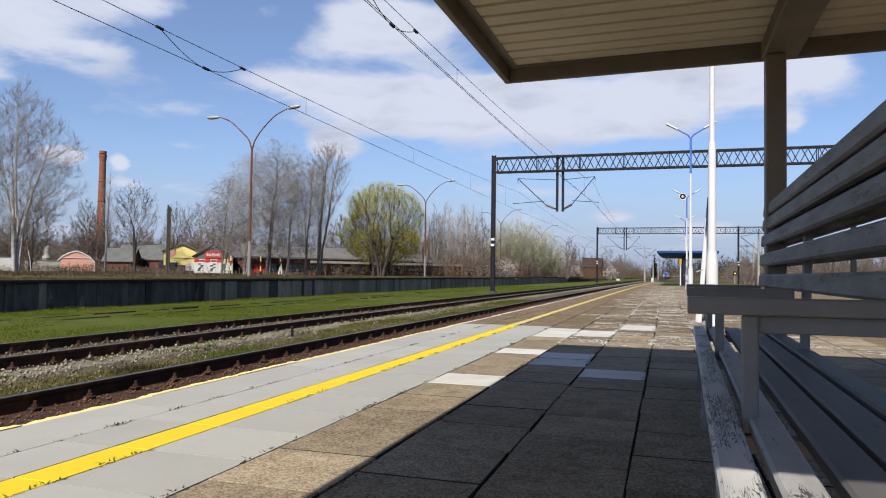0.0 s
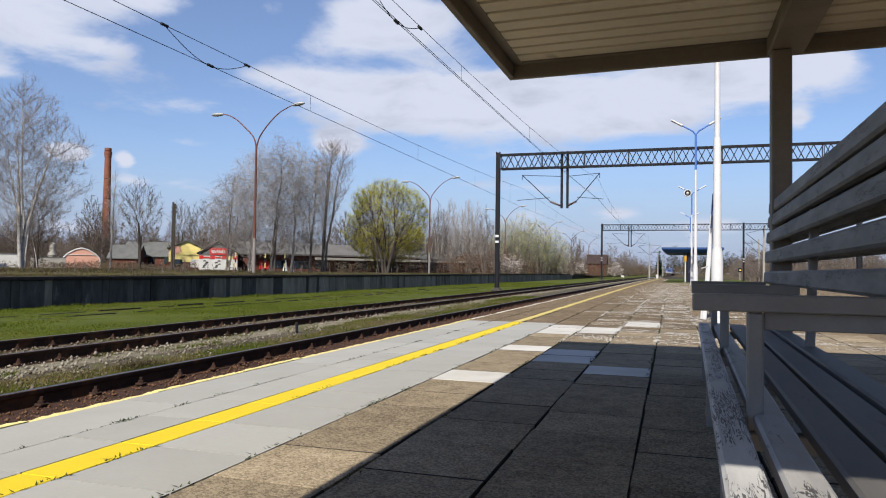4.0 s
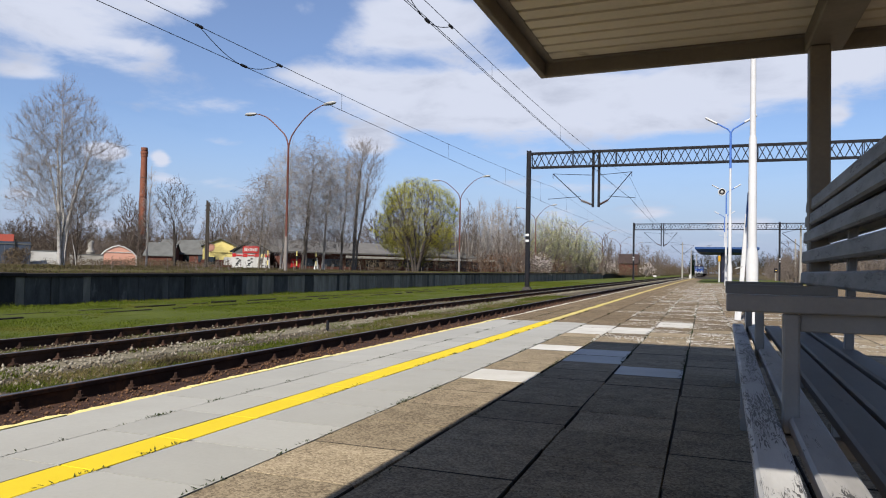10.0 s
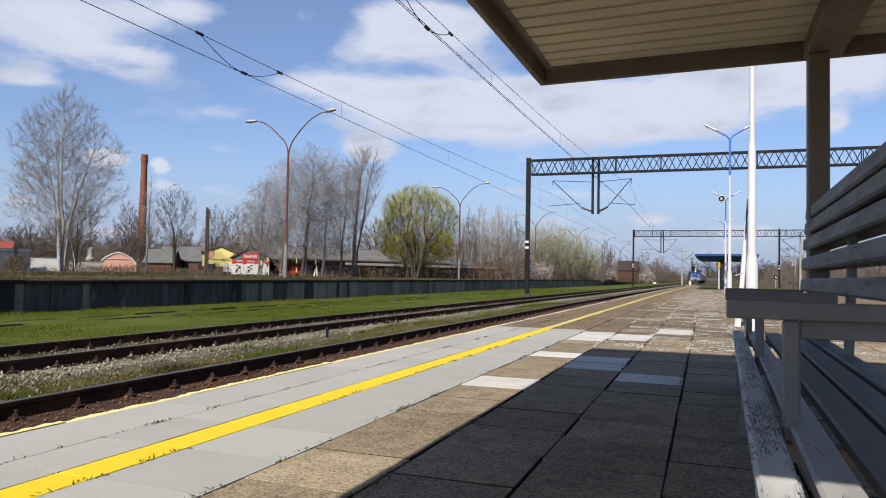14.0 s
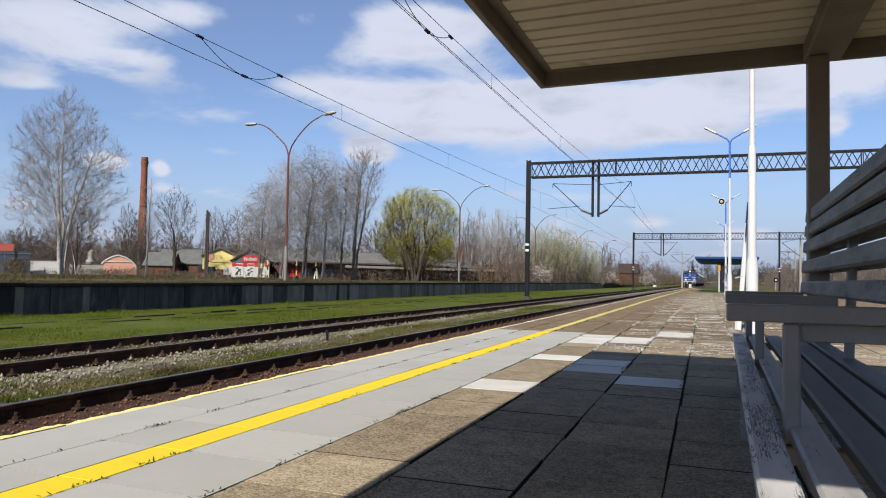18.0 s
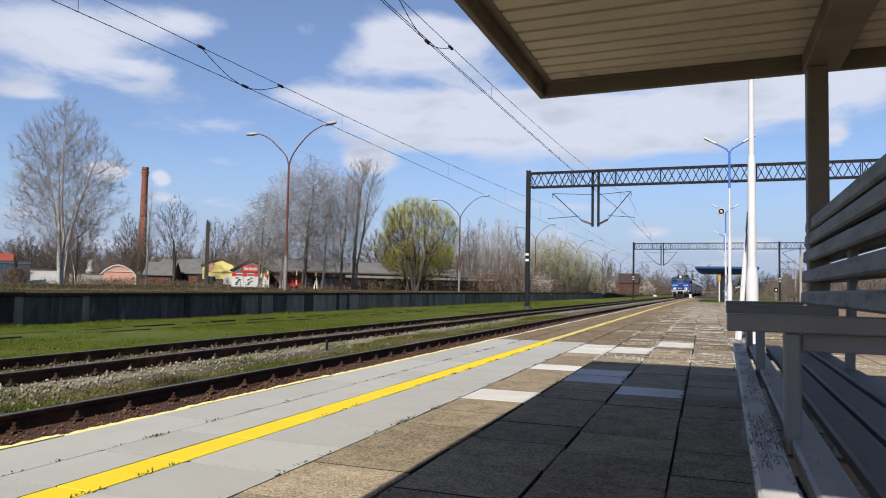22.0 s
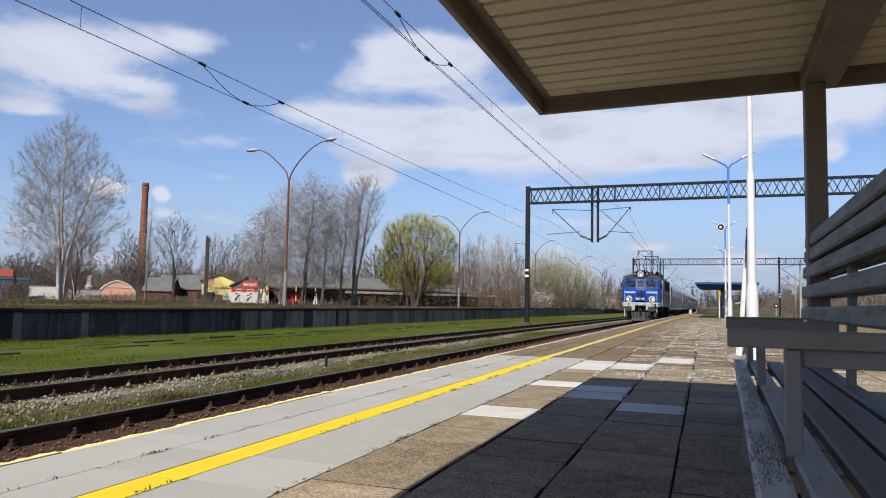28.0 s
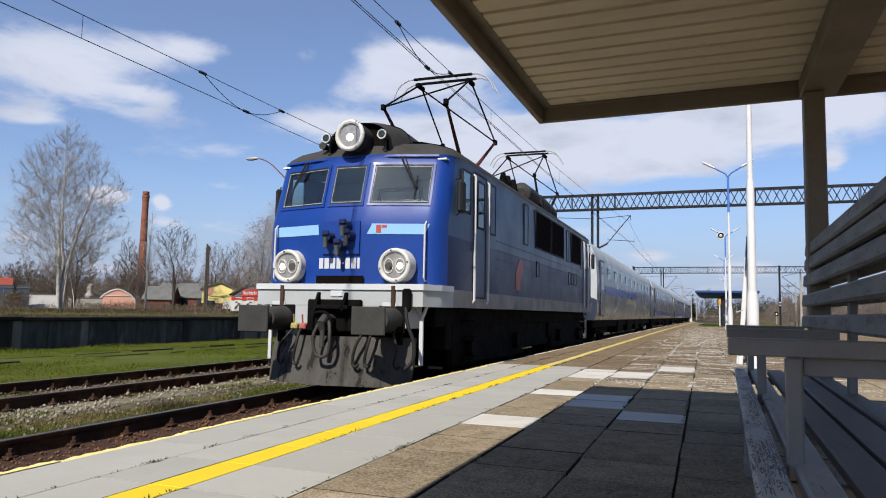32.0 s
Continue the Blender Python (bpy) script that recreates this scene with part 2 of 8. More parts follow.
def peeling(name, a, b, bare, peel_at):
    """Paint on weathered boards: it flakes off along curling lines of the grain where the peel mask is high."""
    m = bpy.data.materials.new(name)
    m.use_nodes = True
    tr = m.node_tree
    bs = tr.nodes["Principled BSDF"]
    n = node_maker(tr)
    oi = n("ShaderNodeObjectInfo")
    sh = n("ShaderNodeVectorMath", op="SCALE", i0=(3.7, 11.0, 2.3), Scale=oi.outputs["Random"])
    vec = n("ShaderNodeVectorMath", op="ADD", i0=n("ShaderNodeTexCoord").outputs["Object"], i1=sh.outputs[0]).outputs[0]
    long = n("ShaderNodeMapping", Vector=vec, Scale=(48.0, 4.2, 48.0))
    grain = n("ShaderNodeTexNoise", Vector=long.outputs[0], Scale=1.0, Detail=3.0, Roughness=0.5, Distortion=0.7)
    rings = n("ShaderNodeMath", op="MULTIPLY", i0=grain.outputs[0], i1=58.0)
    wave = n("ShaderNodeMath", op="SINE", i0=rings.outputs[0])
    mask = n("ShaderNodeTexNoise", Vector=n("ShaderNodeMapping", Vector=vec, Scale=(16.0, 3.4, 16.0)).outputs[0], Scale=1.0, Detail=5.0, Roughness=0.6)
    room = n("ShaderNodeMapRange", i0=mask.outputs[0], i1=peel_at - 0.16, i2=peel_at + 0.10, i3=0.0, i4=1.15)
    both = n("ShaderNodeMath", op="MULTIPLY_ADD", i0=wave.outputs[0], i1=0.55, i2=room.outputs[0])
    peel = n("ShaderNodeMapRange", interp="SMOOTHSTEP", i0=both.outputs[0], i1=0.82, i2=1.16)
    wide = n("ShaderNodeTexNoise", Vector=n("ShaderNodeMapping", Vector=vec, Scale=(6.0, 1.2, 6.0)).outputs[0], Scale=1.6, Detail=6.0, Roughness=0.65)
    tone = n("ShaderNodeMix", data_type="RGBA", i0=n("ShaderNodeMapRange", i0=wide.outputs[0], i1=0.3, i2=0.7).outputs[0], i6=rgb(a), i7=rgb(b))
    col = n("ShaderNodeMix", data_type="RGBA", i0=peel.outputs[0], i6=tone.outputs[2], i7=rgb(bare))
    tr.links.new(col.outputs[2], bs.inputs["Base Color"])
    bs.inputs["Roughness"].default_value = 0.6
    bs.inputs["Specular IOR Level"].default_value = 0.3
    high = n("ShaderNodeMath", op="MULTIPLY_ADD", i0=peel.outputs[0], i1=-1.0, i2=wide.outputs[0])
    tr.links.new(n("ShaderNodeBump", Strength=0.7, Distance=0.0025, Height=high.outputs[0]).outputs[0], bs.inputs["Normal"])
    return m


M["slab_old"] = aggregate("old_concrete_slab", (0.30, 0.245, 0.165), (0.185, 0.145, 0.095), (0.085, 0.065, 0.043))
M["slab_worn"] = aggregate("worn_white_paint_slab", (0.20, 0.155, 0.10), (0.112, 0.083, 0.053), (0.05, 0.039, 0.026), (0.50, 0.48, 0.44), 0.53)
M["slab_brown"] = aggregate("brown_weathered_slab", (0.20, 0.15, 0.092), (0.11, 0.079, 0.047), (0.05, 0.039, 0.025))
M["stone_pale"] = material("pale_ballast_stone", (0.30, 0.27, 0.215), (0.12, 0.10, 0.075), 0.9, scale=3, fine=30, bump=0.4, local=False)
M["slab_grey"] = material("painted_grey_slab", (0.29, 0.283, 0.255), (0.25, 0.243, 0.22), 0.75, scale=1.2, fine=50, bump=0.15, depth=0.003,
                          stain=(0.197, 0.193, 0.176), stain_at=0.63, stain_scale=1.6, vary=0.05)
M["slab_white"] = material("white_painted_slab", (0.442, 0.425, 0.391), (0.357, 0.34, 0.306), 0.8, scale=2.5, fine=60, bump=0.25, depth=0.004,
                           stain=(0.306, 0.264, 0.212), stain_at=0.60, stain_scale=2.5, vary=0.06)
M["yellow"] = material("yellow_line_paint", (0.55, 0.41, 0.014), (0.48, 0.352, 0.013), 0.7, scale=2, fine=70, bump=0.2, depth=0.003,
                       stain=(0.468, 0.34, 0.068), stain_at=0.66, stain_scale=3.0)
M["yellow_old"] = material("worn_yellow_paint", (0.50, 0.40, 0.12), (0.34, 0.27, 0.11), 0.85, scale=4, fine=70, bump=0.4, depth=0.005,
                           stain=(0.224, 0.176, 0.104), stain_at=0.55, stain_scale=2.5)
M["edge_paint"] = material("pale_edge_paint", (0.64, 0.54, 0.22), (0.50, 0.41, 0.155), 0.85, scale=6, fine=60, bump=0.5, depth=0.008,
                           stain=(0.24, 0.176, 0.104), stain_at=0.60, stain_scale=5)
M["edge_pale"] = material("worn_white_edge_paint", (0.60, 0.57, 0.49), (0.42, 0.39, 0.32), 0.85, scale=6, fine=60, bump=0.5, depth=0.008,
                          stain=(0.22, 0.18, 0.12), stain_at=0.60, stain_scale=5)
M["joint"] = material("dirt_joint", (0.035, 0.03, 0.024), (0.018, 0.015, 0.012), 1.0, scale=10, bump=0.3)
M["weed"] = material("joint_weed", (0.035, 0.045, 0.015), (0.02, 0.025, 0.01), 0.8, scale=8, bump=0, spec=0.1)
M["ballast"] = material("ballast_bed", (0.085, 0.07, 0.05), (0.042, 0.034, 0.024), 0.95, scale=5, fine=26, bump=1.0, depth=0.04,
                        stain=(0.07, 0.077, 0.021), stain_at=0.55, stain_scale=0.9, local=False)
M["rust_bed"] = material("rust_stained_ballast_bed", (0.058, 0.028, 0.018), (0.022, 0.012, 0.009), 0.95, scale=6, fine=40, bump=1.0, depth=0.03, local=False,
                         stain=(0.14, 0.085, 0.055), stain_at=0.58, stain_scale=4.0)
M["pale_bed"] = material("pale_gravel_bed", (0.21, 0.188, 0.14), (0.085, 0.072, 0.046), 0.95, scale=4, fine=45, bump=1.0, depth=0.03, local=False,
                         stain=(0.07, 0.068, 0.028), stain_at=0.54, stain_scale=0.8)
M["stone"] = material("ballast_stone", (0.17, 0.142, 0.10), (0.075, 0.06, 0.04), 0.9, scale=3, fine=30, bump=0.4, local=False, stain=(0.093, 0.0744, 0.0496), stain_at=0.58, stain_scale=1.2)
M["stone_rust"] = material("rusty_ballast_stone", (0.15, 0.08, 0.044), (0.06, 0.032, 0.018), 0.95, scale=4, fine=30, bump=0.4, local=False, stain=(0.288, 0.264, 0.224), stain_at=0.64, stain_scale=6)
M["lawn"] = material("spring_grass", (0.070, 0.084, 0.013), (0.042, 0.053, 0.009), 0.9, scale=0.5, fine=9, bump=1.0, depth=0.06, local=False,
                     stain=(0.0744, 0.0744, 0.0217), stain_at=0.56, stain_scale=0.35, spec=0.1)
M["dry"] = material("dry_grass_ground", (0.09, 0.066, 0.034), (0.05, 0.042, 0.02), 0.95, scale=0.8, fine=12, bump=1.0, depth=0.08, local=False,
                    stain=(0.056, 0.0665, 0.0175), stain_at=0.55, stain_scale=0.5, spec=0.1)
M["blade"] = leaf_material("grass_blade", (0.105, 0.128, 0.02), (0.06, 0.078, 0.013), (0.13, 0.115, 0.036), 0.8)
M["blade_lawn"] = leaf_material("lawn_blade", (0.122, 0.148, 0.022), (0.076, 0.102, 0.015), (0.128, 0.125, 0.028), 0.3)
M["blade_dry"] = leaf_material("dry_grass_blade", (0.115, 0.092, 0.052), (0.058, 0.048, 0.028), (0.07, 0.07, 0.022), 0.5)
M["blade_straw"] = leaf_material("straw_grass_blade", (0.20, 0.16, 0.075), (0.10, 0.085, 0.035))
M["shrub_dark"] = material("dark_undergrowth", (0.046, 0.040, 0.024), (0.026, 0.023, 0.015), 0.8, scale=0.6, fine=4, bump=0.0)
M["rail"] = material("rail_steel", (0.050, 0.028, 0.019), (0.026, 0.015, 0.011), 0.9, 0.0, scale=3, fine=60, bump=0.2, depth=0.003, spec=0.08, stain=(0.085, 0.04, 0.02), stain_at=0.52, stain_scale=2)
M["rail_top"] = material("polished_rail_head", (0.24, 0.22, 0.20), (0.15, 0.13, 0.12), 0.42, 1.0, scale=2, fine=20, bump=0)
M["rust"] = material("rusty_fastening", (0.058, 0.029, 0.019), (0.028, 0.017, 0.013), 0.9, 0.2, scale=20, fine=120, bump=0.4, vary=0.25)
M["sleeper"] = material("old_sleeper", (0.15, 0.10, 0.07), (0.08, 0.055, 0.04), 0.95, scale=5, fine=50, bump=0.5, vary=0.2)
M["wall"] = material("stained_wall_panel", (0.055, 0.054, 0.053), (0.022, 0.022, 0.022), 0.9, scale=2.2, fine=30, bump=0.4, depth=0.01,
                     stain=(0.15, 0.145, 0.14), stain_at=0.57, stain_scale=1.3, vary=0.45, stretch=(1.5, 1.5, 0.5), stain_soft=0.22)
M["wall_grey"] = material("washed_grey_wall_panel", (0.20, 0.182, 0.158), (0.10, 0.09, 0.076), 0.9, scale=2.0, fine=30, bump=0.4, depth=0.01,
                          stain=(0.03, 0.029, 0.028), stain_at=0.55, stain_scale=1.1, vary=0.3, stretch=(1.5, 1.5, 0.4), stain_soft=0.2)
M["wall_light"] = material("lime_streaked_wall_strip", (0.085, 0.083, 0.078), (0.03, 0.03, 0.03), 0.9, scale=2.2, fine=30, bump=0.4, stain=(0.16, 0.155, 0.14), stain_at=0.55, vary=0.4, stretch=(1.5, 1.5, 0.25))
M["coping"] = material("dark_coping", (0.028, 0.022, 0.02), (0.014, 0.012, 0.012), 0.9, scale=3, fine=40, bump=0.4, vary=0.2)
M["gantry"] = material("dark_gantry_steel", (0.014, 0.014, 0.018), (0.009, 0.009, 0.011), 0.6, 0.3, scale=4, fine=40, bump=0.15)
M["wire"] = material("catenary_wire", (0.03, 0.03, 0.035), (0.02, 0.02, 0.02), 0.6, 0.5, bump=0)
M["insul"] = material("brown_insulator", (0.09, 0.04, 0.025), (0.06, 0.03, 0.02), 0.3, bump=0)
M["plinth"] = material("concrete_footing", (0.045, 0.041, 0.037), (0.026, 0.024, 0.022), 0.9, scale=5, bump=0.4)
M["lamp_red"] = material("rusty_red_lamp_post", (0.13, 0.05, 0.038), (0.09, 0.036, 0.028), 0.65, 0.1, scale=4, fine=40, bump=0.15)
M["lamp_low"] = material("grey_post_foot", (0.20, 0.18, 0.165), (0.12, 0.105, 0.095), 0.7, scale=4, bump=0.2)
M["lamp_head"] = material("lamp_housing", (0.34, 0.34, 0.33), (0.26, 0.26, 0.255), 0.45, 0.1, bump=0)
M["white_paint"] = material("white_post_paint", (0.50, 0.50, 0.51), (0.43, 0.43, 0.43), 0.5, scale=3, fine=30, bump=0.08, stain=(0.468, 0.442, 0.399), stain_at=0.68, stain_scale=3)
M["blue_paint"] = material("blue_post_paint", (0.06, 0.14, 0.42), (0.045, 0.11, 0.33), 0.5, bump=0.05)
M["canopy_blue"] = material("blue_canopy_fascia", (0.022, 0.06, 0.17), (0.018, 0.045, 0.13), 0.5, bump=0.05)
M["dark_navy"] = material("dark_canopy_column", (0.012, 0.014, 0.03), (0.01, 0.01, 0.02), 0.5, bump=0.05)
M["ticket_yellow"] = material("yellow_box_paint", (0.42, 0.24, 0.02), (0.36, 0.2, 0.02), 0.5, bump=0.05)
M["shelter"] = material("brown_grey_shelter_steel", (0.2, 0.168, 0.132), (0.152, 0.128, 0.1), 0.6, scale=2.5, fine=30, bump=0.1, stain=(0.104, 0.08, 0.06), stain_at=0.64, stain_scale=2)
M["roof_sheet"] = material("ribbed_roof_sheet", (0.60, 0.53, 0.40), (0.50, 0.44, 0.33), 0.55, scale=1.2, fine=20, bump=0.06, stain=(0.208, 0.168, 0.112), stain_at=0.62, stain_scale=1.3)
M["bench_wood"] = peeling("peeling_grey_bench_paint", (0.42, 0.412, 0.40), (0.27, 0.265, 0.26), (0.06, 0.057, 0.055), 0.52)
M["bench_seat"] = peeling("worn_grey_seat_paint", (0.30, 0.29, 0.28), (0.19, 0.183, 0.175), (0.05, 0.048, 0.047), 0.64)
# the seat paint darkened: shade under the bench back, put into the colour
M["bench_shaded"] = peeling("shaded_grey_seat_paint", (0.098, 0.092, 0.086), (0.07, 0.066, 0.062), (0.04, 0.038, 0.036), 0.68)
M["bench_back"] = peeling("grey_bench_paint", (0.21, 0.206, 0.20), (0.10, 0.098, 0.096), (0.06, 0.058, 0.056), 0.62)
M["arm_paint"] = material("grey_enamel_armrest", (0.215, 0.207, 0.196), (0.175, 0.168, 0.16), 0.5, scale=8, fine=60, bump=0.12, depth=0.002)

# ---- mesh builder ----
class Geo:
    """Collects vertices, faces and material slots for one mesh."""

    def __init__(self):
        self.v, self.f, self.s = [], [], []

    def add(self, v, f, slot=0):
        o = len(self.v)
        self.v.extend(tuple(p) for p in v)
        self.f.extend(tuple(i + o for i in q) for q in f)
        self.s.extend([slot] * len(f))
        return self

    def box(self, x0, x1, y0, y1, z0, z1, slot=0):
        v = [(x0, y0, z0), (x1, y0, z0), (x1, y1, z0), (x0, y1, z0), (x0, y0, z1), (x1, y0, z1), (x1, y1, z1), (x0, y1, z1)]
        return self.add(v, [(3, 2, 1, 0), (4, 5, 6, 7), (0, 1, 5, 4), (1, 2, 6, 5), (2, 3, 7, 6), (3, 0, 4, 7)], slot)

    def cbox(self, x0, x1, y0, y1, z0, z1, c=0.01, slot=0, m=None):
        """A box with all edges chamfered by c."""
        lo, hi = (min(x0, x1), min(y0, y1), min(z0, z1)), (max(x0, x1), max(y0, y1), max(z0, z1))
        v, at = [], {}
        for sx in (0, 1):
            for sy in (0, 1):
                for sz in (0, 1):
                    s = (sx, sy, sz)
                    for ax in range(3):
                        p = [(hi[i] if s[i] else lo[i]) for i in range(3)]
                        for i in range(3):
                            if i != ax:
                                p[i] += -c if s[i] else c
                        at[s, ax] = len(v)
                        v.append(p)
        f = []
        for ax in range(3):
            b, d = (ax + 1) % 3, (ax + 2) % 3
            for side in (0, 1):
                ring = []
                for i, j in ((0, 0), (1, 0), (1, 1), (0, 1)):
                    s = [0, 0, 0]
                    s[ax], s[b], s[d] = side, i, j
                    ring.append(at[tuple(s), ax])
                f.append(tuple(ring if side else ring[::-1]))
            for i in (0, 1):
                for j in (0, 1):
                    s0, s1 = [0, 0, 0], [0, 0, 0]
                    s0[ax], s0[b], s0[d] = 0, i, j
                    s1[ax], s1[b], s1[d] = 1, i, j
                    q = (at[tuple(s0), b], at[tuple(s1), b], at[tuple(s1), d], at[tuple(s0), d])
                    f.append(q if (i == j) == bool(i == 1) and i == j or (i != j and i == 0) else q[::-1])
        for s in [(i, j, k) for i in (0, 1) for j in (0, 1) for k in (0, 1)]:
            q = (at[s, 0], at[s, 1], at[s, 2])
            f.append(q if (sum(s) % 2) else q[::-1])
        if m is not None:
            v = [m @ Vector(p) for p in v]
        return self.add(v, f, slot)

    def tube(self, pts, r, n=8, slot=0, cap=True):
        """A tube along points; r is one radius or one per point."""
        pts = [Vector(p) for p in pts]
        rr = r if isinstance(r, (list, tuple)) else [r] * len(pts)
        v, f = [], []
        side = None
        for i, p in enumerate(pts):
            d = (pts[min(i + 1, len(pts) - 1)] - pts[max(i - 1, 0)]).normalized()
            if side is None:
                side = d.orthogonal().normalized()
            side = (side - d * side.dot(d)).normalized()
            up = d.cross(side)
            for k in range(n):
                a = 2 * math.pi * k / n
                v.append(p + (side * math.cos(a) + up * math.sin(a)) * rr[i])
        for i in range(len(pts) - 1):
            for k in range(n):
                f.append((i * n + k, i * n + (k + 1) % n, (i + 1) * n + (k + 1) % n, (i + 1) * n + k))
        if cap:
            f.append(tuple(range(n))[::-1])
            f.append(tuple((len(pts) - 1) * n + k for k in range(n)))
        return self.add(v, f, slot)

    def prism(self, outline, axis, a, b, slot=0):
        """An outline of 2D points swept along an axis: 'x' takes (y, z), 'y' takes (x, z), 'z' takes (x, y)."""
        n = len(outline)

        def put(p, t):
            return {"x": (t, p[0], p[1]), "y": (p[0], t, p[1]), "z": (p[0], p[1], t)}[axis]
        v = [put(p, a) for p in outline] + [put(p, b) for p in outline]
        f = [(i, (i + 1) % n, (i + 1) % n + n, i + n) for i in range(n)] + [tuple(range(n))[::-1], tuple(range(n, 2 * n))]
        return self.add(v, f, slot)

    def loft(self, rings, slot=0, caps=True):
        n = len(rings[0])
        v = [p for ring in rings for p in ring]
        f = [(i * n + k, i * n + (k + 1) % n, (i + 1) * n + (k + 1) % n, (i + 1) * n + k) for i in range(len(rings) - 1) for k in range(n)]
        if caps:
            f += [tuple(range(n))[::-1], tuple((len(rings) - 1) * n + k for k in range(n))]
        return self.add(v, f, slot)

    def move(self, m):
        self.v = [tuple(m @ Vector(p)) for p in self.v]
        return self

    def mesh(self, name, mats, smooth=False):
        me = bpy.data.meshes.new(name)
        me.from_pydata(self.v, [], self.f)
        for mt in mats if isinstance(mats, (list, tuple)) else [mats]:
            me.materials.append(mt)
        me.polygons.foreach_set("material_index", self.s)
        bm = bmesh.new()
        bm.from_mesh(me)
        bmesh.ops.recalc_face_normals(bm, faces=bm.faces)
        bm.to_mesh(me)
        bm.free()
        if smooth:
            me.polygons.foreach_set("use_smooth", [True] * len(me.polygons))
            me.set_sharp_from_angle(angle=radians(35))
        return me


def part(name, geo, mat, parent, label="", smooth=False):
    """One mesh object under a thing or under a part."""
    ob = new(name, geo.mesh(name, mat, smooth) if isinstance(geo, Geo) else geo)
    ob.parent = parent
    return tagged(ob, label)


def thing(name, m, label, category, group="", kind=""):
    """An empty at a thing's base, which its parts hang on."""
    ob = new(name)
    ob.empty_display_size = 0.2
    ob.matrix_world = m
    return tagged(ob, label, category, group, kind)


def solid(name, geo, mat, label, category, group="", kind="", m=None, smooth=False):
    ob = new(name, geo.mesh(name, mat, smooth) if isinstance(geo, Geo) else geo)
    if m is not None:
        ob.matrix_world = m
    return tagged(ob, label, category, group, kind)


def array_mesh(name, verts, faces, mats, index=None, smooth=False):
    """A mesh from numpy arrays of vertices and of equal faces."""
    me = bpy.data.meshes.new(name)
    k = faces.shape[1]
    me.vertices.add(len(verts))
    me.vertices.foreach_set("co", np.ascontiguousarray(verts, dtype=np.float32).ravel())
    me.loops.add(faces.size)
    me.loops.foreach_set("vertex_index", np.ascontiguousarray(faces, dtype=np.int32).ravel())
    me.polygons.add(len(faces))
    me.polygons.foreach_set("loop_start", np.arange(len(faces), dtype=np.int32) * k)
    for mt in mats if isinstance(mats, (list, tuple)) else [mats]:
        me.materials.append(mt)
    if index is not None:
        me.polygons.foreach_set("material_index", np.ascontiguousarray(index, dtype=np.int32))
    if smooth:
        me.polygons.foreach_set("use_smooth", np.ones(len(faces), dtype=bool))
    me.update(calc_edges=True)
    return me


def twig_mesh(name, segs, mat, n=3):
    """Tapered sticks from rows x0 y0 z0 x1 y1 z1 r0 r1."""
    s = np.asarray(segs, dtype=np.float64)
    a, b, r0, r1 = s[:, 0:3], s[:, 3:6], s[:, 6], s[:, 7]
    d = b - a
    d /= np.linalg.norm(d, axis=1)[:, None] + 1e-9
    ref = np.where(np.abs(d[:, 2:3]) > 0.9, [[1.0, 0, 0]], [[0, 0, 1.0]])
    u = np.cross(d, ref)
    u /= np.linalg.norm(u, axis=1)[:, None] + 1e-9
    w = np.cross(d, u)
    ang = 2 * np.pi * np.arange(n) / n
    off = u[:, None, :] * np.cos(ang)[None, :, None] + w[:, None, :] * np.sin(ang)[None, :, None]
    v = np.concatenate([a[:, None, :] + off * r0[:, None, None], b[:, None, :] + off * r1[:, None, None]], axis=1)
    base = (np.arange(len(s)) * 2 * n)[:, None, None]
    k = np.arange(n)
    q = np.stack([k, (k + 1) % n, (k + 1) % n + n, k + n], axis=1)[None]
    return array_mesh(name, v.reshape(-1, 3), (base + q).reshape(-1, 4), mat, smooth=True)


def scatter_mesh(name, base_v, base_f, centres, sizes, turns, mats, rng, flat=1.0):
    """Many small copies of one low shape, joined into one mesh."""
    n = len(centres)
    c, s = np.cos(turns), np.sin(turns)
    bv = np.asarray(base_v)[None] * np.asarray(sizes).reshape(n, 1, -1)
    bv = bv + rng.normal(0, 0.12, (n, len(base_v), 3)) * np.asarray(sizes).reshape(n, 1, -1)
    x = bv[..., 0] * c[:, None] - bv[..., 1] * s[:, None]
    y = bv[..., 0] * s[:, None] + bv[..., 1] * c[:, None]
    v = np.stack([x, y, bv[..., 2] * flat], -1) + np.asarray(centres)[:, None, :]
    f = np.asarray(base_f)[None] + (np.arange(n) * len(base_v))[:, None, None]
    return array_mesh(name, v.reshape(-1, 3), f.reshape(-1, len(base_f[0])), mats)


OCTA_V = [(1, 0, 0), (0, 1, 0), (-1, 0, 0), (0, -1, 0), (0, 0, 1), (0, 0, -1)]
OCTA_F = [(0, 1, 4), (1, 2, 4), (2, 3, 4), (3, 0, 4), (1, 0, 5), (2, 1, 5), (3, 2, 5), (0, 3, 5)]


def bend(y):
    """The line's gentle bend, past the platform's near end."""
    t = (y - 43.0) / 12.0
    return 0.0155 * 12.0 * (t if t > 30 else math.log1p(math.exp(t)))


def bend_slope(y):
    t = (y - 43.0) / 12.0
    return 0.0155 / (1.0 + math.exp(-t)) if t > -30 else 0.0


def smooth_line(pts, n=5):
    """More points on a soft curve through the given ones."""
    p = [Vector(q) for q in pts]
    p = [p[0] * 2 - p[1]] + p + [p[-1] * 2 - p[-2]]
    out = []
    for i in range(1, len(p) - 2):
        a, b, c, d = p[i - 1:i + 3]
        for k in range(n):
            t = k / n
            out.append(0.5 * ((2 * b) + (c - a) * t + (2 * a - 5 * b + 4 * c - d) * t * t + (3 * b - a - 3 * c + d) * t ** 3))
    return out + [p[-2]]


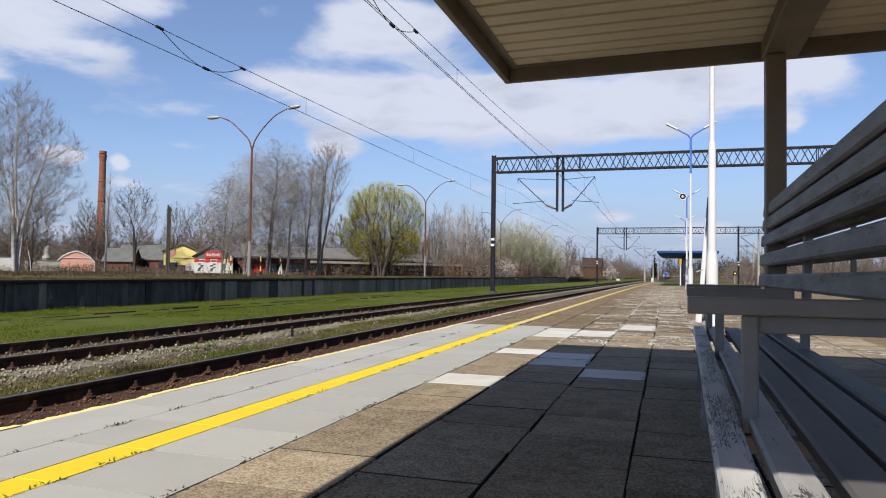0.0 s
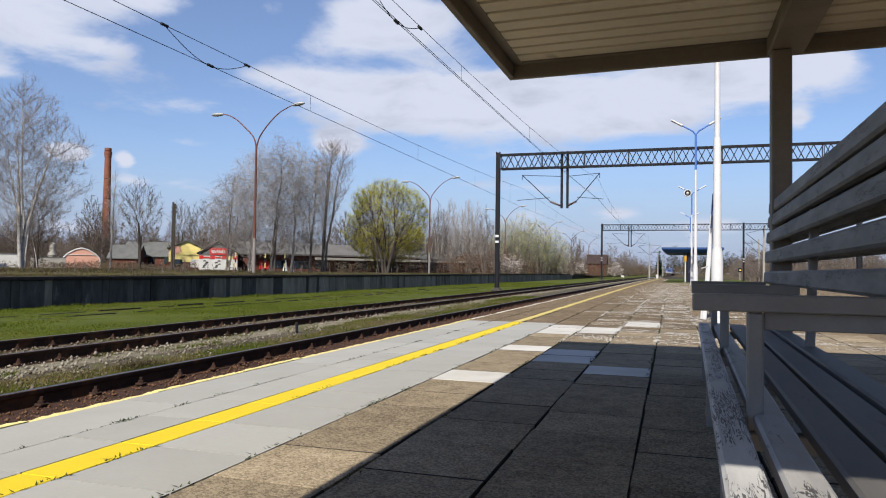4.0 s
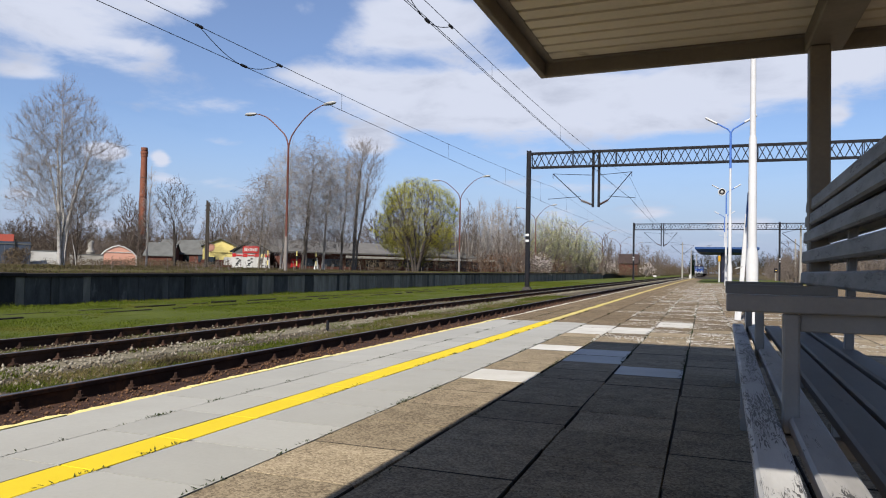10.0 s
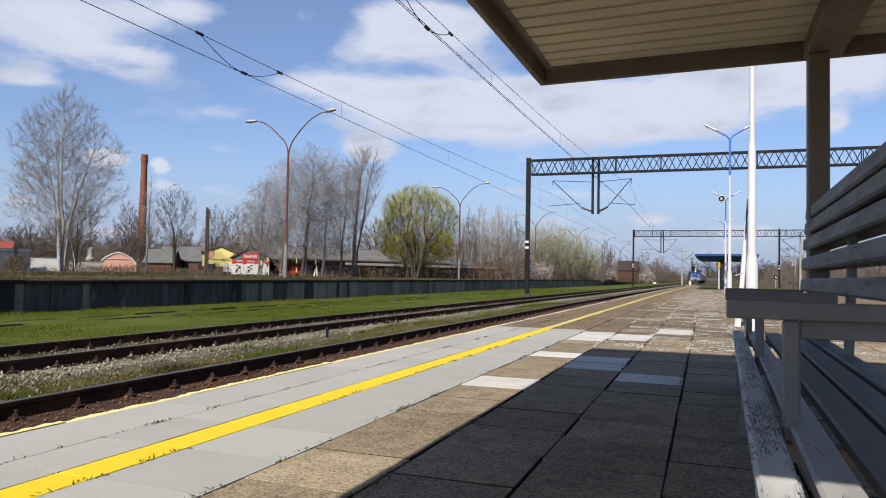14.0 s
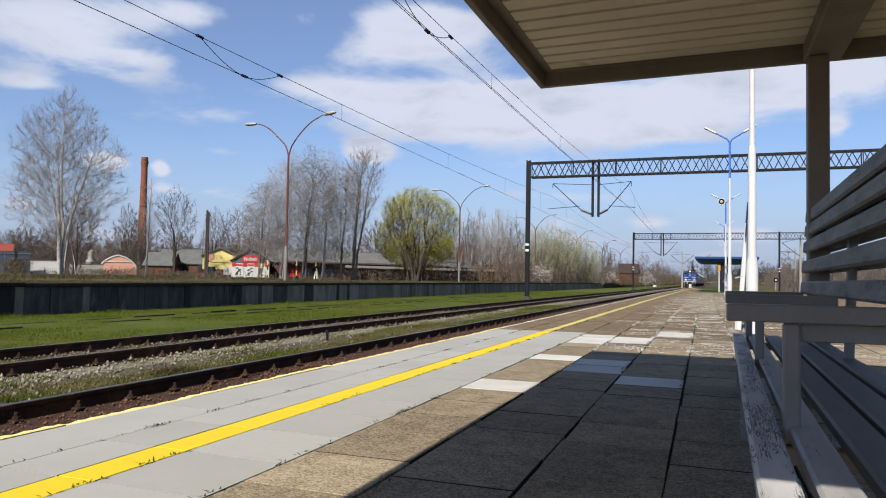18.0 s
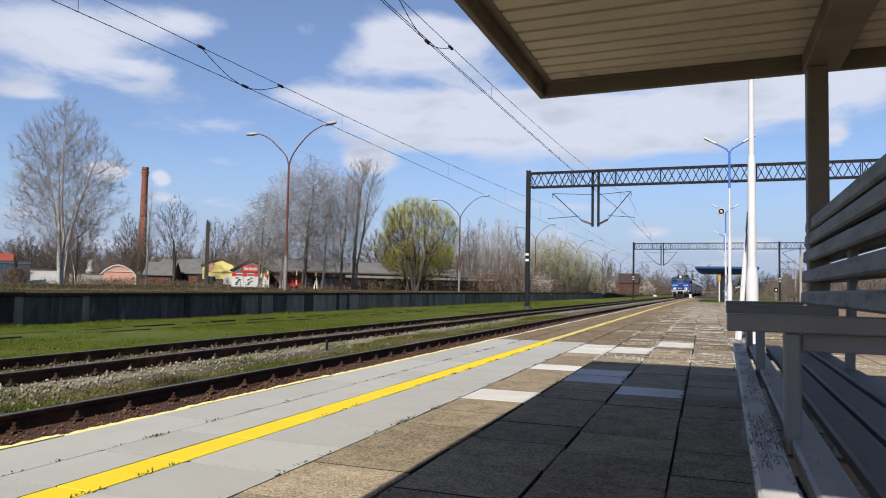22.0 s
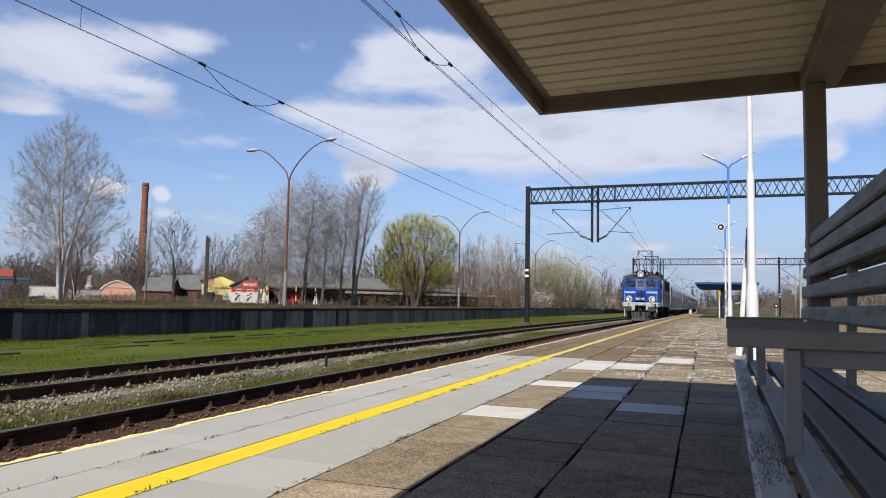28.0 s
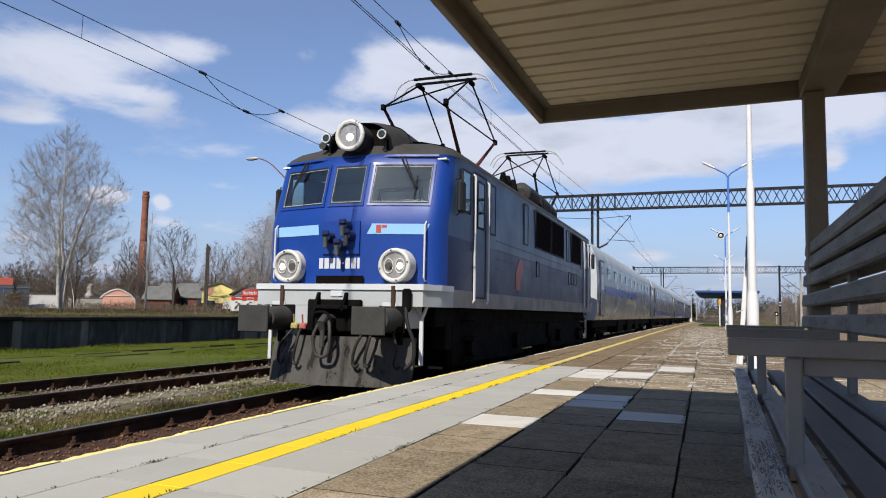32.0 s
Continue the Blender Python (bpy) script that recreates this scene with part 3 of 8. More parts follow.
RNG = np.random.default_rng(7)
TRACK1, TRACK2, PLAT, EDGE, WALLX = -4.943, -8.963, 0.32, -3.293, -22.0

# ---- ground: one sheet to the horizon, with the track bed and the grass strip in it ----
def build_ground():
    xs = [(-2600, 0.5, 2), (-700, 0.6, 2), (-250, 0.7, 2), (-110, 0.72, 2), (-70, 0.74, 2), (-48, 0.74, 2), (-34, 0.74, 2), (-28, 0.76, 2), (-22.3, 0.70, 2),
          (-22.2, -0.42, 1), (-18, -0.38, 1), (-14, -0.36, 1), (-11.9, -0.34, 0), (-10.9, -0.30, 0), (-10.3, -0.17, 0), (-9.0, -0.15, 0), (-8.1, -0.16, 4),
          (-7.55, -0.18, 0), (-6.4, -0.18, 0), (-5.75, -0.16, 3), (-4.9, -0.15, 3), (-3.2, -0.17, 0), (-2.6, -0.3, 2), (8.2, -0.3, 2), (10, -0.3, 2), (16, -0.3, 2),
          (24, -0.25, 2), (40, 0.1, 2), (90, 0.3, 2), (300, 0.5, 2), (900, 0.5, 2), (2600, 0.5, 2)]
    ys = [-400, -120, -60, -30] + list(range(-20, 60, 2)) + list(range(60, 140, 5)) + [140, 160, 190, 230, 280, 340, 420, 520, 700, 1000, 1500, 2200, 3200]
    rng = np.random.default_rng(3)
    v, f, s = [], [], []
    for y in ys:
        for x, z, _ in xs:
            k = min(1.0, 60.0 / max(1.0, abs(x))) if abs(x) > 25 else 1.0
            v.append((x + bend(y) * k, y, z + (rng.normal(0, 0.012) if -22 < x < -10 or -2.6 > x > -10 else 0.0)))
    w = len(xs)
    for j in range(len(ys) - 1):
        for i in range(w - 1):
            f.append((j * w + i, j * w + i + 1, (j + 1) * w + i + 1, (j + 1) * w + i))
            s.append(xs[i][2] if xs[i][2] != 2 or xs[i + 1][2] == 2 else 2)
    g = Geo()
    g.v, g.f, g.s = v, f, s
    solid("ground", g, [M["ballast"], M["lawn"], M["dry"], M["rust_bed"], M["pale_bed"]], "flat ground of ballast, green grass and dry grass", "ground", kind="structure", smooth=True)


build_ground()


# ---- tracks ----
def rail_outline():
    return [(-0.075, -0.18), (0.075, -0.18), (0.075, -0.168), (0.012, -0.150), (0.009, -0.055), (0.036, -0.040), (0.036, -0.006), (0.030, 0.0),
            (-0.030, 0.0), (-0.036, -0.006), (-0.036, -0.040), (-0.009, -0.055), (-0.012, -0.150), (-0.075, -0.168)]


TRACK_Y = [-60 + 4 * i for i in range(46)] + [130 + 12 * i for i in range(40)]


def build_rail(parent, x):
    out = rail_outline()
    g = Geo()
    g.loft([[(x + px_ + bend(y), y, pz_) for px_, pz_ in out] for y in TRACK_Y])
    top = [i for i, q in enumerate(g.f) if len(q) == 4 and all(abs(g.v[k][2]) < 1e-6 for k in q)]
    for i in top:
        g.s[i] = 1
    part("rail", g, [M["rail"], M["rail_top"]], parent)


def fastening_mesh():
    g = Geo()
    g.cbox(-0.17, 0.17, -0.075, 0.075, -0.205, -0.183, 0.004)
    for sx in (-1, 1):
        g.cbox(sx * 0.06 - 0.03, sx * 0.06 + 0.045 * (1 if sx > 0 else 1) - 0.015, -0.045, 0.045, -0.186, -0.150, 0.006)
        g.tube([(sx * 0.105, 0, -0.185), (sx * 0.105, 0, -0.062)], 0.017, 6)
        g.tube([(sx * 0.105, 0, -0.128), (sx * 0.105, 0, -0.098)], 0.032, 6)
        g.cbox(sx * 0.105 - 0.045, sx * 0.105 + 0.045, -0.05, 0.05, -0.15, -0.122, 0.008)
        g.tube([(sx * 0.145, 0.04, -0.185), (sx * 0.145, 0.04, -0.150)], 0.018, 6)
    return g.mesh("fastening", M["rust"])


def sleeper_mesh():
    g = Geo()
    g.cbox(-1.28, 1.28, -0.12, 0.12, -0.34, -0.195, 0.015)
    return g.mesh("sleeper", M["sleeper"])


def build_tracks():
    fast, slp = fastening_mesh(), sleeper_mesh()
    for cx, label in ((TRACK1, "railway track with dark steel rails on rusty fastenings"), (TRACK2, "railway track with rusty rails in stony ballast")):
        tr = thing("railway_track", pose(0, 0, 0), label, "railway track", "pair of tracks", "structure")
        for sx in (-0.7535, 0.7535):
            build_rail(tr, cx + sx)
        for i in range(-12, 60):
            y = 1.27 + 0.655 * i
            ob = new("sleeper", slp)
            ob.parent, ob.location = tr, (cx + bend(y), y, 0.0)
            for sx in (-0.7535, 0.7535):
                o2 = new("fastening", fast)
                o2.parent, o2.location = tr, (cx + sx + bend(y), y, 0.0)
        g = Geo()
        for i in range(60, 260):
            y = 1.27 + 0.655 * i
            g.box(cx - 1.28 + bend(y), cx + 1.28 + bend(y), y - 0.12, y + 0.12, -0.30, -0.185)
        far = part("far_sleepers", g, M["sleeper"], tr)
        tagged(far, kind="stuff")


build_tracks()


def build_old_rails():
    """Rails of a lifted siding, sunk in the grass."""
    tr = thing("disused_track", pose(0, 0, 0), "old rusty rails sunk in the green grass", "railway track", kind="structure")
    rng = random.Random(9)
    for x in (-18.35, -16.9):
        y = 9.0
        while y < 62:
            l = rng.uniform(0.5, 2.6)
            part("old_rail", Geo().cbox(x - 0.035 + bend(y), x + 0.035 + bend(y), y, y + l, -0.45, -0.325 + rng.uniform(-0.03, 0.012), 0.01), M["coping"], tr)
            y += l + rng.uniform(0.1, 1.3)


build_old_rails()


def build_stones():
    """Loose ballast between and beside the rails."""
    rng = np.random.default_rng(11)
    zones = [(-7.45, -5.75, 2, 34, 6000, 0), (-8.1, -5.75, -10, 2, 2500, 0), (-10.6, -8.3, -10, 4, 1500, 0), (-5.55, -3.36, -10, 1, 2500, 1), (-10.6, -9.8, 3, 30, 2600, 0), (-8.1, -5.8, 30, 75, 3600, 0),
             (-5.55, -3.36, 1, 34, 16000, 1), (-8.15, -7.35, 3, 46, 3600, 2), (-7.3, -5.7, 2, 34, 1500, 2), (-9.6, -8.3, 4, 30, 7000, 0), (-3.95, -3.36, 1, 30, 14000, 1), (-4.0, -3.4, 2, 30, 1300, 2)]
    for name, slot, mat in (("ballast_stones", 0, M["stone"]), ("rusty_ballast_stones", 1, M["stone_rust"]), ("pale_ballast_stones", 2, M["stone_pale"])):
        cs = []
        for x0, x1, y0, y1, n, sl in zones:
            if sl == slot:
                y = y0 + (y1 - y0) * rng.random(n) ** 1.5
                x = rng.uniform(x0, x1, n)
                cs.append(np.stack([x, y, np.full(n, -0.146) + rng.normal(0, 0.012, n)], 1))
        cs = np.concatenate(cs)
        keep = np.array([noise.noise(Vector((c[0] * 0.9, c[1] * 0.35, 3.1))) > -0.18 or slot > 0 for c in cs])
        cs = cs[keep]
        size = (0.005 + 0.016 * rng.random((len(cs), 1)) ** 2 if slot == 1 else 0.006 + 0.026 * rng.random((len(cs), 1)) ** 3) * rng.uniform(0.7, 1.3, (len(cs), 3))
        me = scatter_mesh(name, OCTA_V, OCTA_F, cs, size, rng.uniform(0, 6.28, len(cs)), mat, rng)
        solid(name, me, None, ("loose grey ballast stones between the rails", "rust-brown ballast stones by the rail", "pale limestone ballast between the tracks")[slot], "ballast", kind="stuff")


def blades(name, spots, heights, lean, mat, label, width=0.012):
    """Grass blades, each a bent strip of two quads."""
    rng = np.random.default_rng(len(spots))
    n = len(spots)
    a = rng.uniform(0, 6.28, n)
    d = np.stack([np.cos(a), np.sin(a), np.zeros(n)], 1)
    side = np.stack([-np.sin(a), np.cos(a), np.zeros(n)], 1) * width
    h = np.asarray(heights)[:, None]
    up = np.array([[0, 0, 1.0]])
    l = rng.uniform(0.2, 1.0, n)[:, None] * lean
    p0, p1, p2 = spots, spots + up * h * 0.6 + d * h * l * 0.25, spots + up * h + d * h * l
    v = np.stack([p0 - side, p0 + side, p1 + side * 0.8, p1 - side * 0.8, p2 + side * 0.15, p2 - side * 0.15], 1)
    f = np.array([[0, 1, 2, 3], [3, 2, 4, 5]])[None] + (np.arange(n) * 6)[:, None, None]
    solid(name, array_mesh(name, v.reshape(-1, 3), f.reshape(-1, 4), mat), None, label, "grass", kind="stuff")


def build_grass():
    rng = np.random.default_rng(5)
    n = 260000
    y = 6 + 90 * rng.random(n) ** 1.7
    x = rng.uniform(-21.95, -11.5, n)
    pts = np.stack([x + np.array([bend(q) for q in y]), y, np.interp(x, [-22.2, -18, -14, -11.9], [-0.43, -0.39, -0.37, -0.35])], 1)
    tuft = np.array([noise.noise(Vector((a * 0.7, b * 0.4, 1.7))) + 0.6 * noise.noise(Vector((a * 2.2, b * 1.3, 4.7))) for a, b in zip(x, y)])
    blades("lawn_grass", pts, rng.uniform(0.02, 0.05, n) * np.clip(0.95 + 0.9 * tuft, 0.6, 1.9) * (1 + 2.2 * np.clip((-21.2 - x) / 0.8, 0, 1)), 1.5, M["blade_lawn"], "short bright green grass beside the track", 0.008)
    n = 120000
    y = 2.5 + 34 * rng.random(n) ** 1.5
    x = rng.uniform(-7.65, -5.85, n)
    keep = np.array([noise.noise(Vector((a * 0.9, b * 0.35, 3.1))) < 0.12 + 0.22 * (a > -6.9) - 0.30 * (a < -7.3) for a, b in zip(x, y)])
    pts = np.stack([x, y, np.full(n, -0.17)], 1)[keep]
    half = np.array([noise.noise(Vector((q[0] * 1.3, q[1] * 0.6, 5.5))) for q in pts]) + rng.normal(0, 0.25, len(pts)) > -0.10
    m = 34000
    y2 = 3.5 + 36 * rng.random(m) ** 1.4
    x2 = np.where(rng.random(m) < 0.5, rng.uniform(-8.12, -7.2, m), rng.uniform(-9.65, -8.3, m))
    keep = np.array([noise.noise(Vector((a * 1.1, b * 0.45, 8.3))) < 0.0 for a, b in zip(x2, y2)])
    more = np.stack([x2, y2, np.full(m, -0.17)], 1)[keep]
    blades("ballast_grass", more, rng.uniform(0.02, 0.06, len(more)), 1.4, M["blade"], "thin green grass among the ballast stones", 0.004)
    blades("track_grass", pts[half], rng.uniform(0.02, 0.085, half.sum()), 1.3, M["blade"], "green grass growing in the ballast", 0.004)
    blades("dry_track_grass", pts[~half], rng.uniform(0.015, 0.07, (~half).sum()), 1.9, M["blade_straw"], "dry straw-coloured grass in the ballast", 0.004)
    n = 60000
    y = 8 + 150 * rng.random(n) ** 1.8
    x = -22.55 - 6.5 * rng.random(n) ** 1.6
    pts = np.stack([x, y, np.full(n, 0.70)], 1)
    tuft = np.array([noise.noise(Vector((a * 0.5, b * 0.22, 9.7))) + 0.5 * noise.noise(Vector((a * 1.6, b * 0.9, 2.7))) for a, b in zip(x, y)])
    blades("dry_bank_grass", pts, rng.uniform(0.03, 0.11, n) * np.clip(0.65 + 1.9 * tuft, 0.15, 2.4), 1.3, M["blade_dry"], "dry pale grass on the old goods platform", 0.014)
    far_x = -29 - 30 * rng.random(30000)
    far_y = 16 + 66 * rng.random(30000)
    clump = np.array([noise.noise(Vector((a * 0.2, b * 0.15, 3.3))) + 0.5 * noise.noise(Vector((a * 0.9, b * 0.7, 5.1))) for a, b in zip(far_x, far_y)])
    blades("waste_grass", np.stack([far_x, far_y, np.full(30000, 0.72)], 1), rng.uniform(0.04, 0.16, 30000) * np.clip(0.6 + 1.8 * clump, 0.1, 2.2), 1.2, M["blade_dry"], "dry tufted grass on the waste ground", 0.018)
    n = 9000
    y = 8 + 150 * rng.random(n) ** 1.3
    x = -22.6 - 6.5 * rng.random(n)
    pts = np.stack([x, y, np.full(n, 0.70)], 1)
    blades("green_bank_grass", pts, rng.uniform(0.03, 0.14, n), 1.3, M["blade"], "green tufts on the old goods platform", 0.012)


def build_brush():
    """A heap of dead dark stalks between the tracks."""
    rng = np.random.default_rng(77)
    n = 420
    pts = np.stack([rng.normal(-6.55, 0.09, n), rng.normal(7.6, 0.17, n), np.full(n, -0.17)], 1)
    blades("dead_brush", pts, rng.uniform(0.03, 0.13, n), 1.8, M["blade_dry"], "heap of dead dark stalks between the tracks", 0.006)


build_stones()
build_grass()
build_brush()


# ---- retaining wall of the old goods platform ----
def build_goods_wall():
    w = thing("wall_goods_platform", pose(0, 0, 0), "low dark stained concrete wall of an old goods platform", "wall", kind="structure")
    g = Geo()
    g.loft([[(WALLX - 0.45 + bend(y), y, -0.6), (WALLX - 0.06 + bend(y), y, -0.6), (WALLX - 0.06 + bend(y), y, 0.62), (WALLX - 0.45 + bend(y), y, 0.62)] for y in [-30 + 5 * i for i in range(46)]])
    part("wall_core", g, M["joint"], w)
    pm = [Geo().cbox(-0.09, 0.0, 0.010, 1.04, -0.6, 0.62 - 0.02 * (k % 3), 0.010).mesh("wall_panel", M["wall" if k < 3 else "wall_grey"]) for k in range(6)]
    strips = [Geo().cbox(-0.09, 0.012, 0.004, 0.346, -0.6, 0.60, 0.010).mesh("wall_strip", M[k]) for k in ("wall", "wall_light", "wall_grey")]
    cm = Geo().cbox(-0.62, 0.10, 0.006, 2.794, 0.0, 0.13, 0.015).mesh("coping", M["coping"])
    rng = random.Random(4)
    for i in range(118):
        y = -10 + 1.4 * i
        for name, me, dy in (("wall_panel", pm[rng.randrange(3) + (3 if rng.random() < (y - 24) / 16 else 0)], 0.0), ("wall_strip", strips[rng.choice((0, 1, 2)) if rng.random() > (y - 24) / 16 else rng.choice((1, 2, 2, 2))], 1.05)):
            ob = new(name, me)
            ob.parent, ob.location = w, (WALLX + bend(y) + rng.uniform(-0.015, 0.01), y + dy, 0.0)
            ob.rotation_euler = (0, radians(rng.uniform(-0.6, 0.6)), -bend_slope(y))
        if i % 2 == 0:
            oc = new("coping", cm)
            oc.parent, oc.location = w, (WALLX + bend(y), y, 0.612 + rng.uniform(-0.012, 0.012))
            oc.rotation_euler = (0, 0, -bend_slope(y))


build_goods_wall()


# ---- platform: kerb, painted slabs, old concrete slabs ----
SLAB = 0.5553


def slab_mesh(w, l, mat, name="slab", t=0.07, dirty=False):
    """A slab; the old ones have wide worn edges, the painted ones butt closely."""
    e, c = (0.0065, 0.002) if "painted" not in mat.name or "white" in mat.name else (0.0045, 0.0)
    if c == 0.0:
        return Geo().box(e * 0.6, w - e * 0.6, e, l - e, -t, 0.0).mesh(name, mat)
    # dirt and moss darken the sides and the broken arrises
    ch = 0.0045 if dirty else 0.002
    g = Geo().cbox(0.006, w - 0.006, 0.0045, l - 0.0045, -t, 0.0, ch)
    for i, q in enumerate(g.f):
        if dirty and any(g.v[k][2] < -1e-6 for k in q):
            g.s[i] = 1
    return g.mesh(name, [mat, M["joint"]])


def build_platform():
    rng = random.Random(21)
    pf = thing("platform", pose(0, 0, PLAT), "station platform of worn concrete slabs with a yellow line", "platform", kind="structure")
    g = Geo()
    ys = [-30 + 5 * i for i in range(42)]
    g.loft([[(EDGE + 0.02 + bend(y), y, -0.75), (8.0 + bend(y), y, -0.75), (8.0 + bend(y), y, -0.022), (EDGE + 0.02 + bend(y), y, -0.022)] for y in ys])
    part("platform_body", g, M["joint"], pf)
    # kerb stones with the pale edge paint
    kerbs = []
    for k in range(5):
        rows = []
        for i in range(25):
            y = 0.006 + 0.988 * i / 24
            chip = max(0.0, rng.gauss(0.0, 0.011)) + (0.012 if rng.random() < 0.15 else 0.0)
            rows.append([(-0.085, y, -0.30), (0.0, y, -0.30), (0.0, y, 0.004), (-0.060 + chip + rng.uniform(-0.004, 0.004), y, 0.004 + rng.uniform(-0.003, 0.003)), (-0.090 + chip, y, -0.014 - chip * 0.7)])
        kerbs.append([Geo().loft(rows).mesh("kerb", M[paint]) for paint in ("edge_paint", "edge_pale")])
    for i in range(48):
        y = -4 + i
        ob = new("kerb", kerbs[i % 5][y > 11])
        ob.parent, ob.location, ob.rotation_euler = pf, (EDGE + bend(y) + rng.uniform(-0.013, 0.006), y, rng.uniform(-0.008, 0.004)), (0, 0, -bend_slope(y) + radians(rng.uniform(-0.3, 0.3)))
    g = Geo()
    for i in range(60):
        y = 44 + 2 * i
        g.loft([[(EDGE - 0.085 + bend(q), q, -0.3), (EDGE + bend(q), q, -0.3), (EDGE + bend(q), q, 0.004), (EDGE - 0.085 + bend(q), q, 0.004)] for q in (y, y + 1.99)])
    part("far_kerb", g, M["edge_pale"], pf)
    # columns: x0, width, slab length, material near, material far
    shared = {}

    def lay(name, x, y, w, l, mat, dz=0.0, tilt=0.25):
        dirty = name == "slab" and int(abs(x * 7.3 + y * 5.1) * 10) % 5 < 3
        key = (name, round(w, 3), round(l, 3), mat, dirty)
        if key not in shared:
            shared[key] = slab_mesh(w, l, M[mat], name, dirty=dirty)
        ob = new(name, shared[key])
        ob.parent = pf
        ob.location = (x + bend(y) + (rng.uniform(-0.004, 0.004) if tilt > 0.1 else 0.0), y + (rng.uniform(-0.004, 0.004) if tilt > 0.1 else 0.0), dz + rng.uniform(0.0, 0.0022))
        ob.rotation_euler = (0, 0, -bend_slope(y) + radians(rng.uniform(-tilt, tilt)))

    grey_end = 11.7
    for i in range(7):
        y = grey_end - 2.0 * (i + 1)
        lay("edge_slab", EDGE, y, 0.443, 2.0, "slab_grey", tilt=0.06)
    for i in range(26):
        y = grey_end - 0.556 * (i + 1)
        lay("painted_slab", -2.85, y, 0.325, 0.556, "slab_grey", 0.0, 0.05)
        lay("yellow_slab", -2.525, y, 0.202, 0.556, "yellow", 0.0006, 0.05)
        lay("painted_slab", -2.323, y, 0.537, 0.556, "slab_grey", 0.0, 0.05)
    # old slabs in rows across, left to right
    cols = [-1.786, -1.265, -0.712] + [-0.156 + SLAB * i for i in range(5)]
    offs = (0.0, -0.24, 0.19, -0.1, 0.22, -0.2, 0.05, 0.0)
    white = {(0, 5.27), (0, 7.5), (1, 6.70), (1, 7.26), (2, 6.02), (0, 9.73), (0, 10.28), (0, 10.84), (1, 10.04), (1, 10.6), (2, 11.59), (2, 12.14)}
    for c, x in enumerate(cols):
        off = offs[c]
        for j in range(46 if c < 4 else 30):
            y = -1.96 + 0.5565 * j + off
            is_white = any(cc == c and abs(y - wy) < 0.29 for cc, wy in white)
            worn = (not is_white) and y > 9 and rng.random() < (0.6 if y > 12 else 0.3) * (0.3, 0.5, 1.0, 1.2, 1.0, 1.0, 1.0, 1.0)[c]
            lay("slab", x, y, (cols[c + 1] if c < 7 else x + SLAB) - x, 0.5565, "slab_white" if is_white else ("slab_worn" if worn else ("slab_brown" if y > 11 else "slab_old")), 0.0, 0.3)
    # farther slabs stay one piece
    g = Geo()
    x_all = [EDGE, -2.85, -2.525, -2.323] + cols + [cols[-1] + SLAB]
    for y in [-2.762 - 0.5565 * j for j in range(46)] + [grey_end + 0.5565 * j for j in range(190)]:
        for c in range(len(x_all) - 1):
            x0, x1 = x_all[c], x_all[c + 1]
            yellow_line = abs(x0 + 2.525) < 0.01
            if c >= 4 and -2.3 < y < (23.4 if c < 8 else 14.5):
                continue
            if (c >= 4 and y + 0.5565 > 105) or (1 <= c <= 3 and -3.0 < y < 0):
                continue
            dz = rng.uniform(0.0, 0.005)
            slot = 1 if yellow_line else (2 if (c >= 4 and rng.random() < (0.2, 0.4, 0.6, 0.7, 0.6, 0.6, 0.6, 0.6)[c - 4] and y > 0) else (3 if y < 0 else 0))
            o = bend(y)
            if yellow_line and y > 0:
                g.box(x0 + 0.008 + o, x1 - 0.008 + o, y + 0.008, y + 0.549, -0.06, -0.004, 0)
                x0, x1 = x0 + rng.uniform(0.0, 0.014), x1 - rng.uniform(0.02, 0.045)
            g.box(x0 + 0.008 + o, x1 - 0.008 + o, y + 0.008, min(y + 0.549, -2.306) if c == 0 and y < 0 else y + 0.549, -0.06, dz, slot)
    for c, x in enumerate(cols):
        start = -1.96 + offs[c]
        if start > -2.19:
            g.box(x + 0.008, (cols[c + 1] if c < 7 else x + SLAB) - 0.008, -2.20, start - 0.006, -0.06, 0.001, 3)
    far = part("far_slabs", g, [M["slab_brown"], M["yellow_old"], M["slab_worn"], M["slab_old"]], pf)
    tagged(far, kind="stuff")
    # right strip
    g = Geo()
    g.box(cols[-1] + SLAB + 0.01, 7.95, -20, 100, -0.06, -0.004)
    part("side_strip", g, M["slab_brown"], pf)


build_platform()


def build_joint_weeds():
    rng = np.random.default_rng(8)
    pts = []
    for x, n, spread in ((-2.85, 80, 0.007), (-2.323, 60, 0.007), (-1.786, 44, 0.009), (-1.23, 20, 0.010)):
        for _ in range(n):
            y = 1.5 + 14 * rng.random()
            c = int(rng.integers(6, 26))
            base = np.stack([rng.normal(x, spread, c), rng.normal(y, 0.045, c), np.full(c, PLAT - 0.010)], 1)
            pts.append(base)
    pts = np.concatenate(pts)
    blades("joint_weeds", pts, rng.uniform(0.009, 0.021, len(pts)), 2.4, M["weed"], "small dark weeds growing in the slab joints", 0.005)


build_joint_weeds()


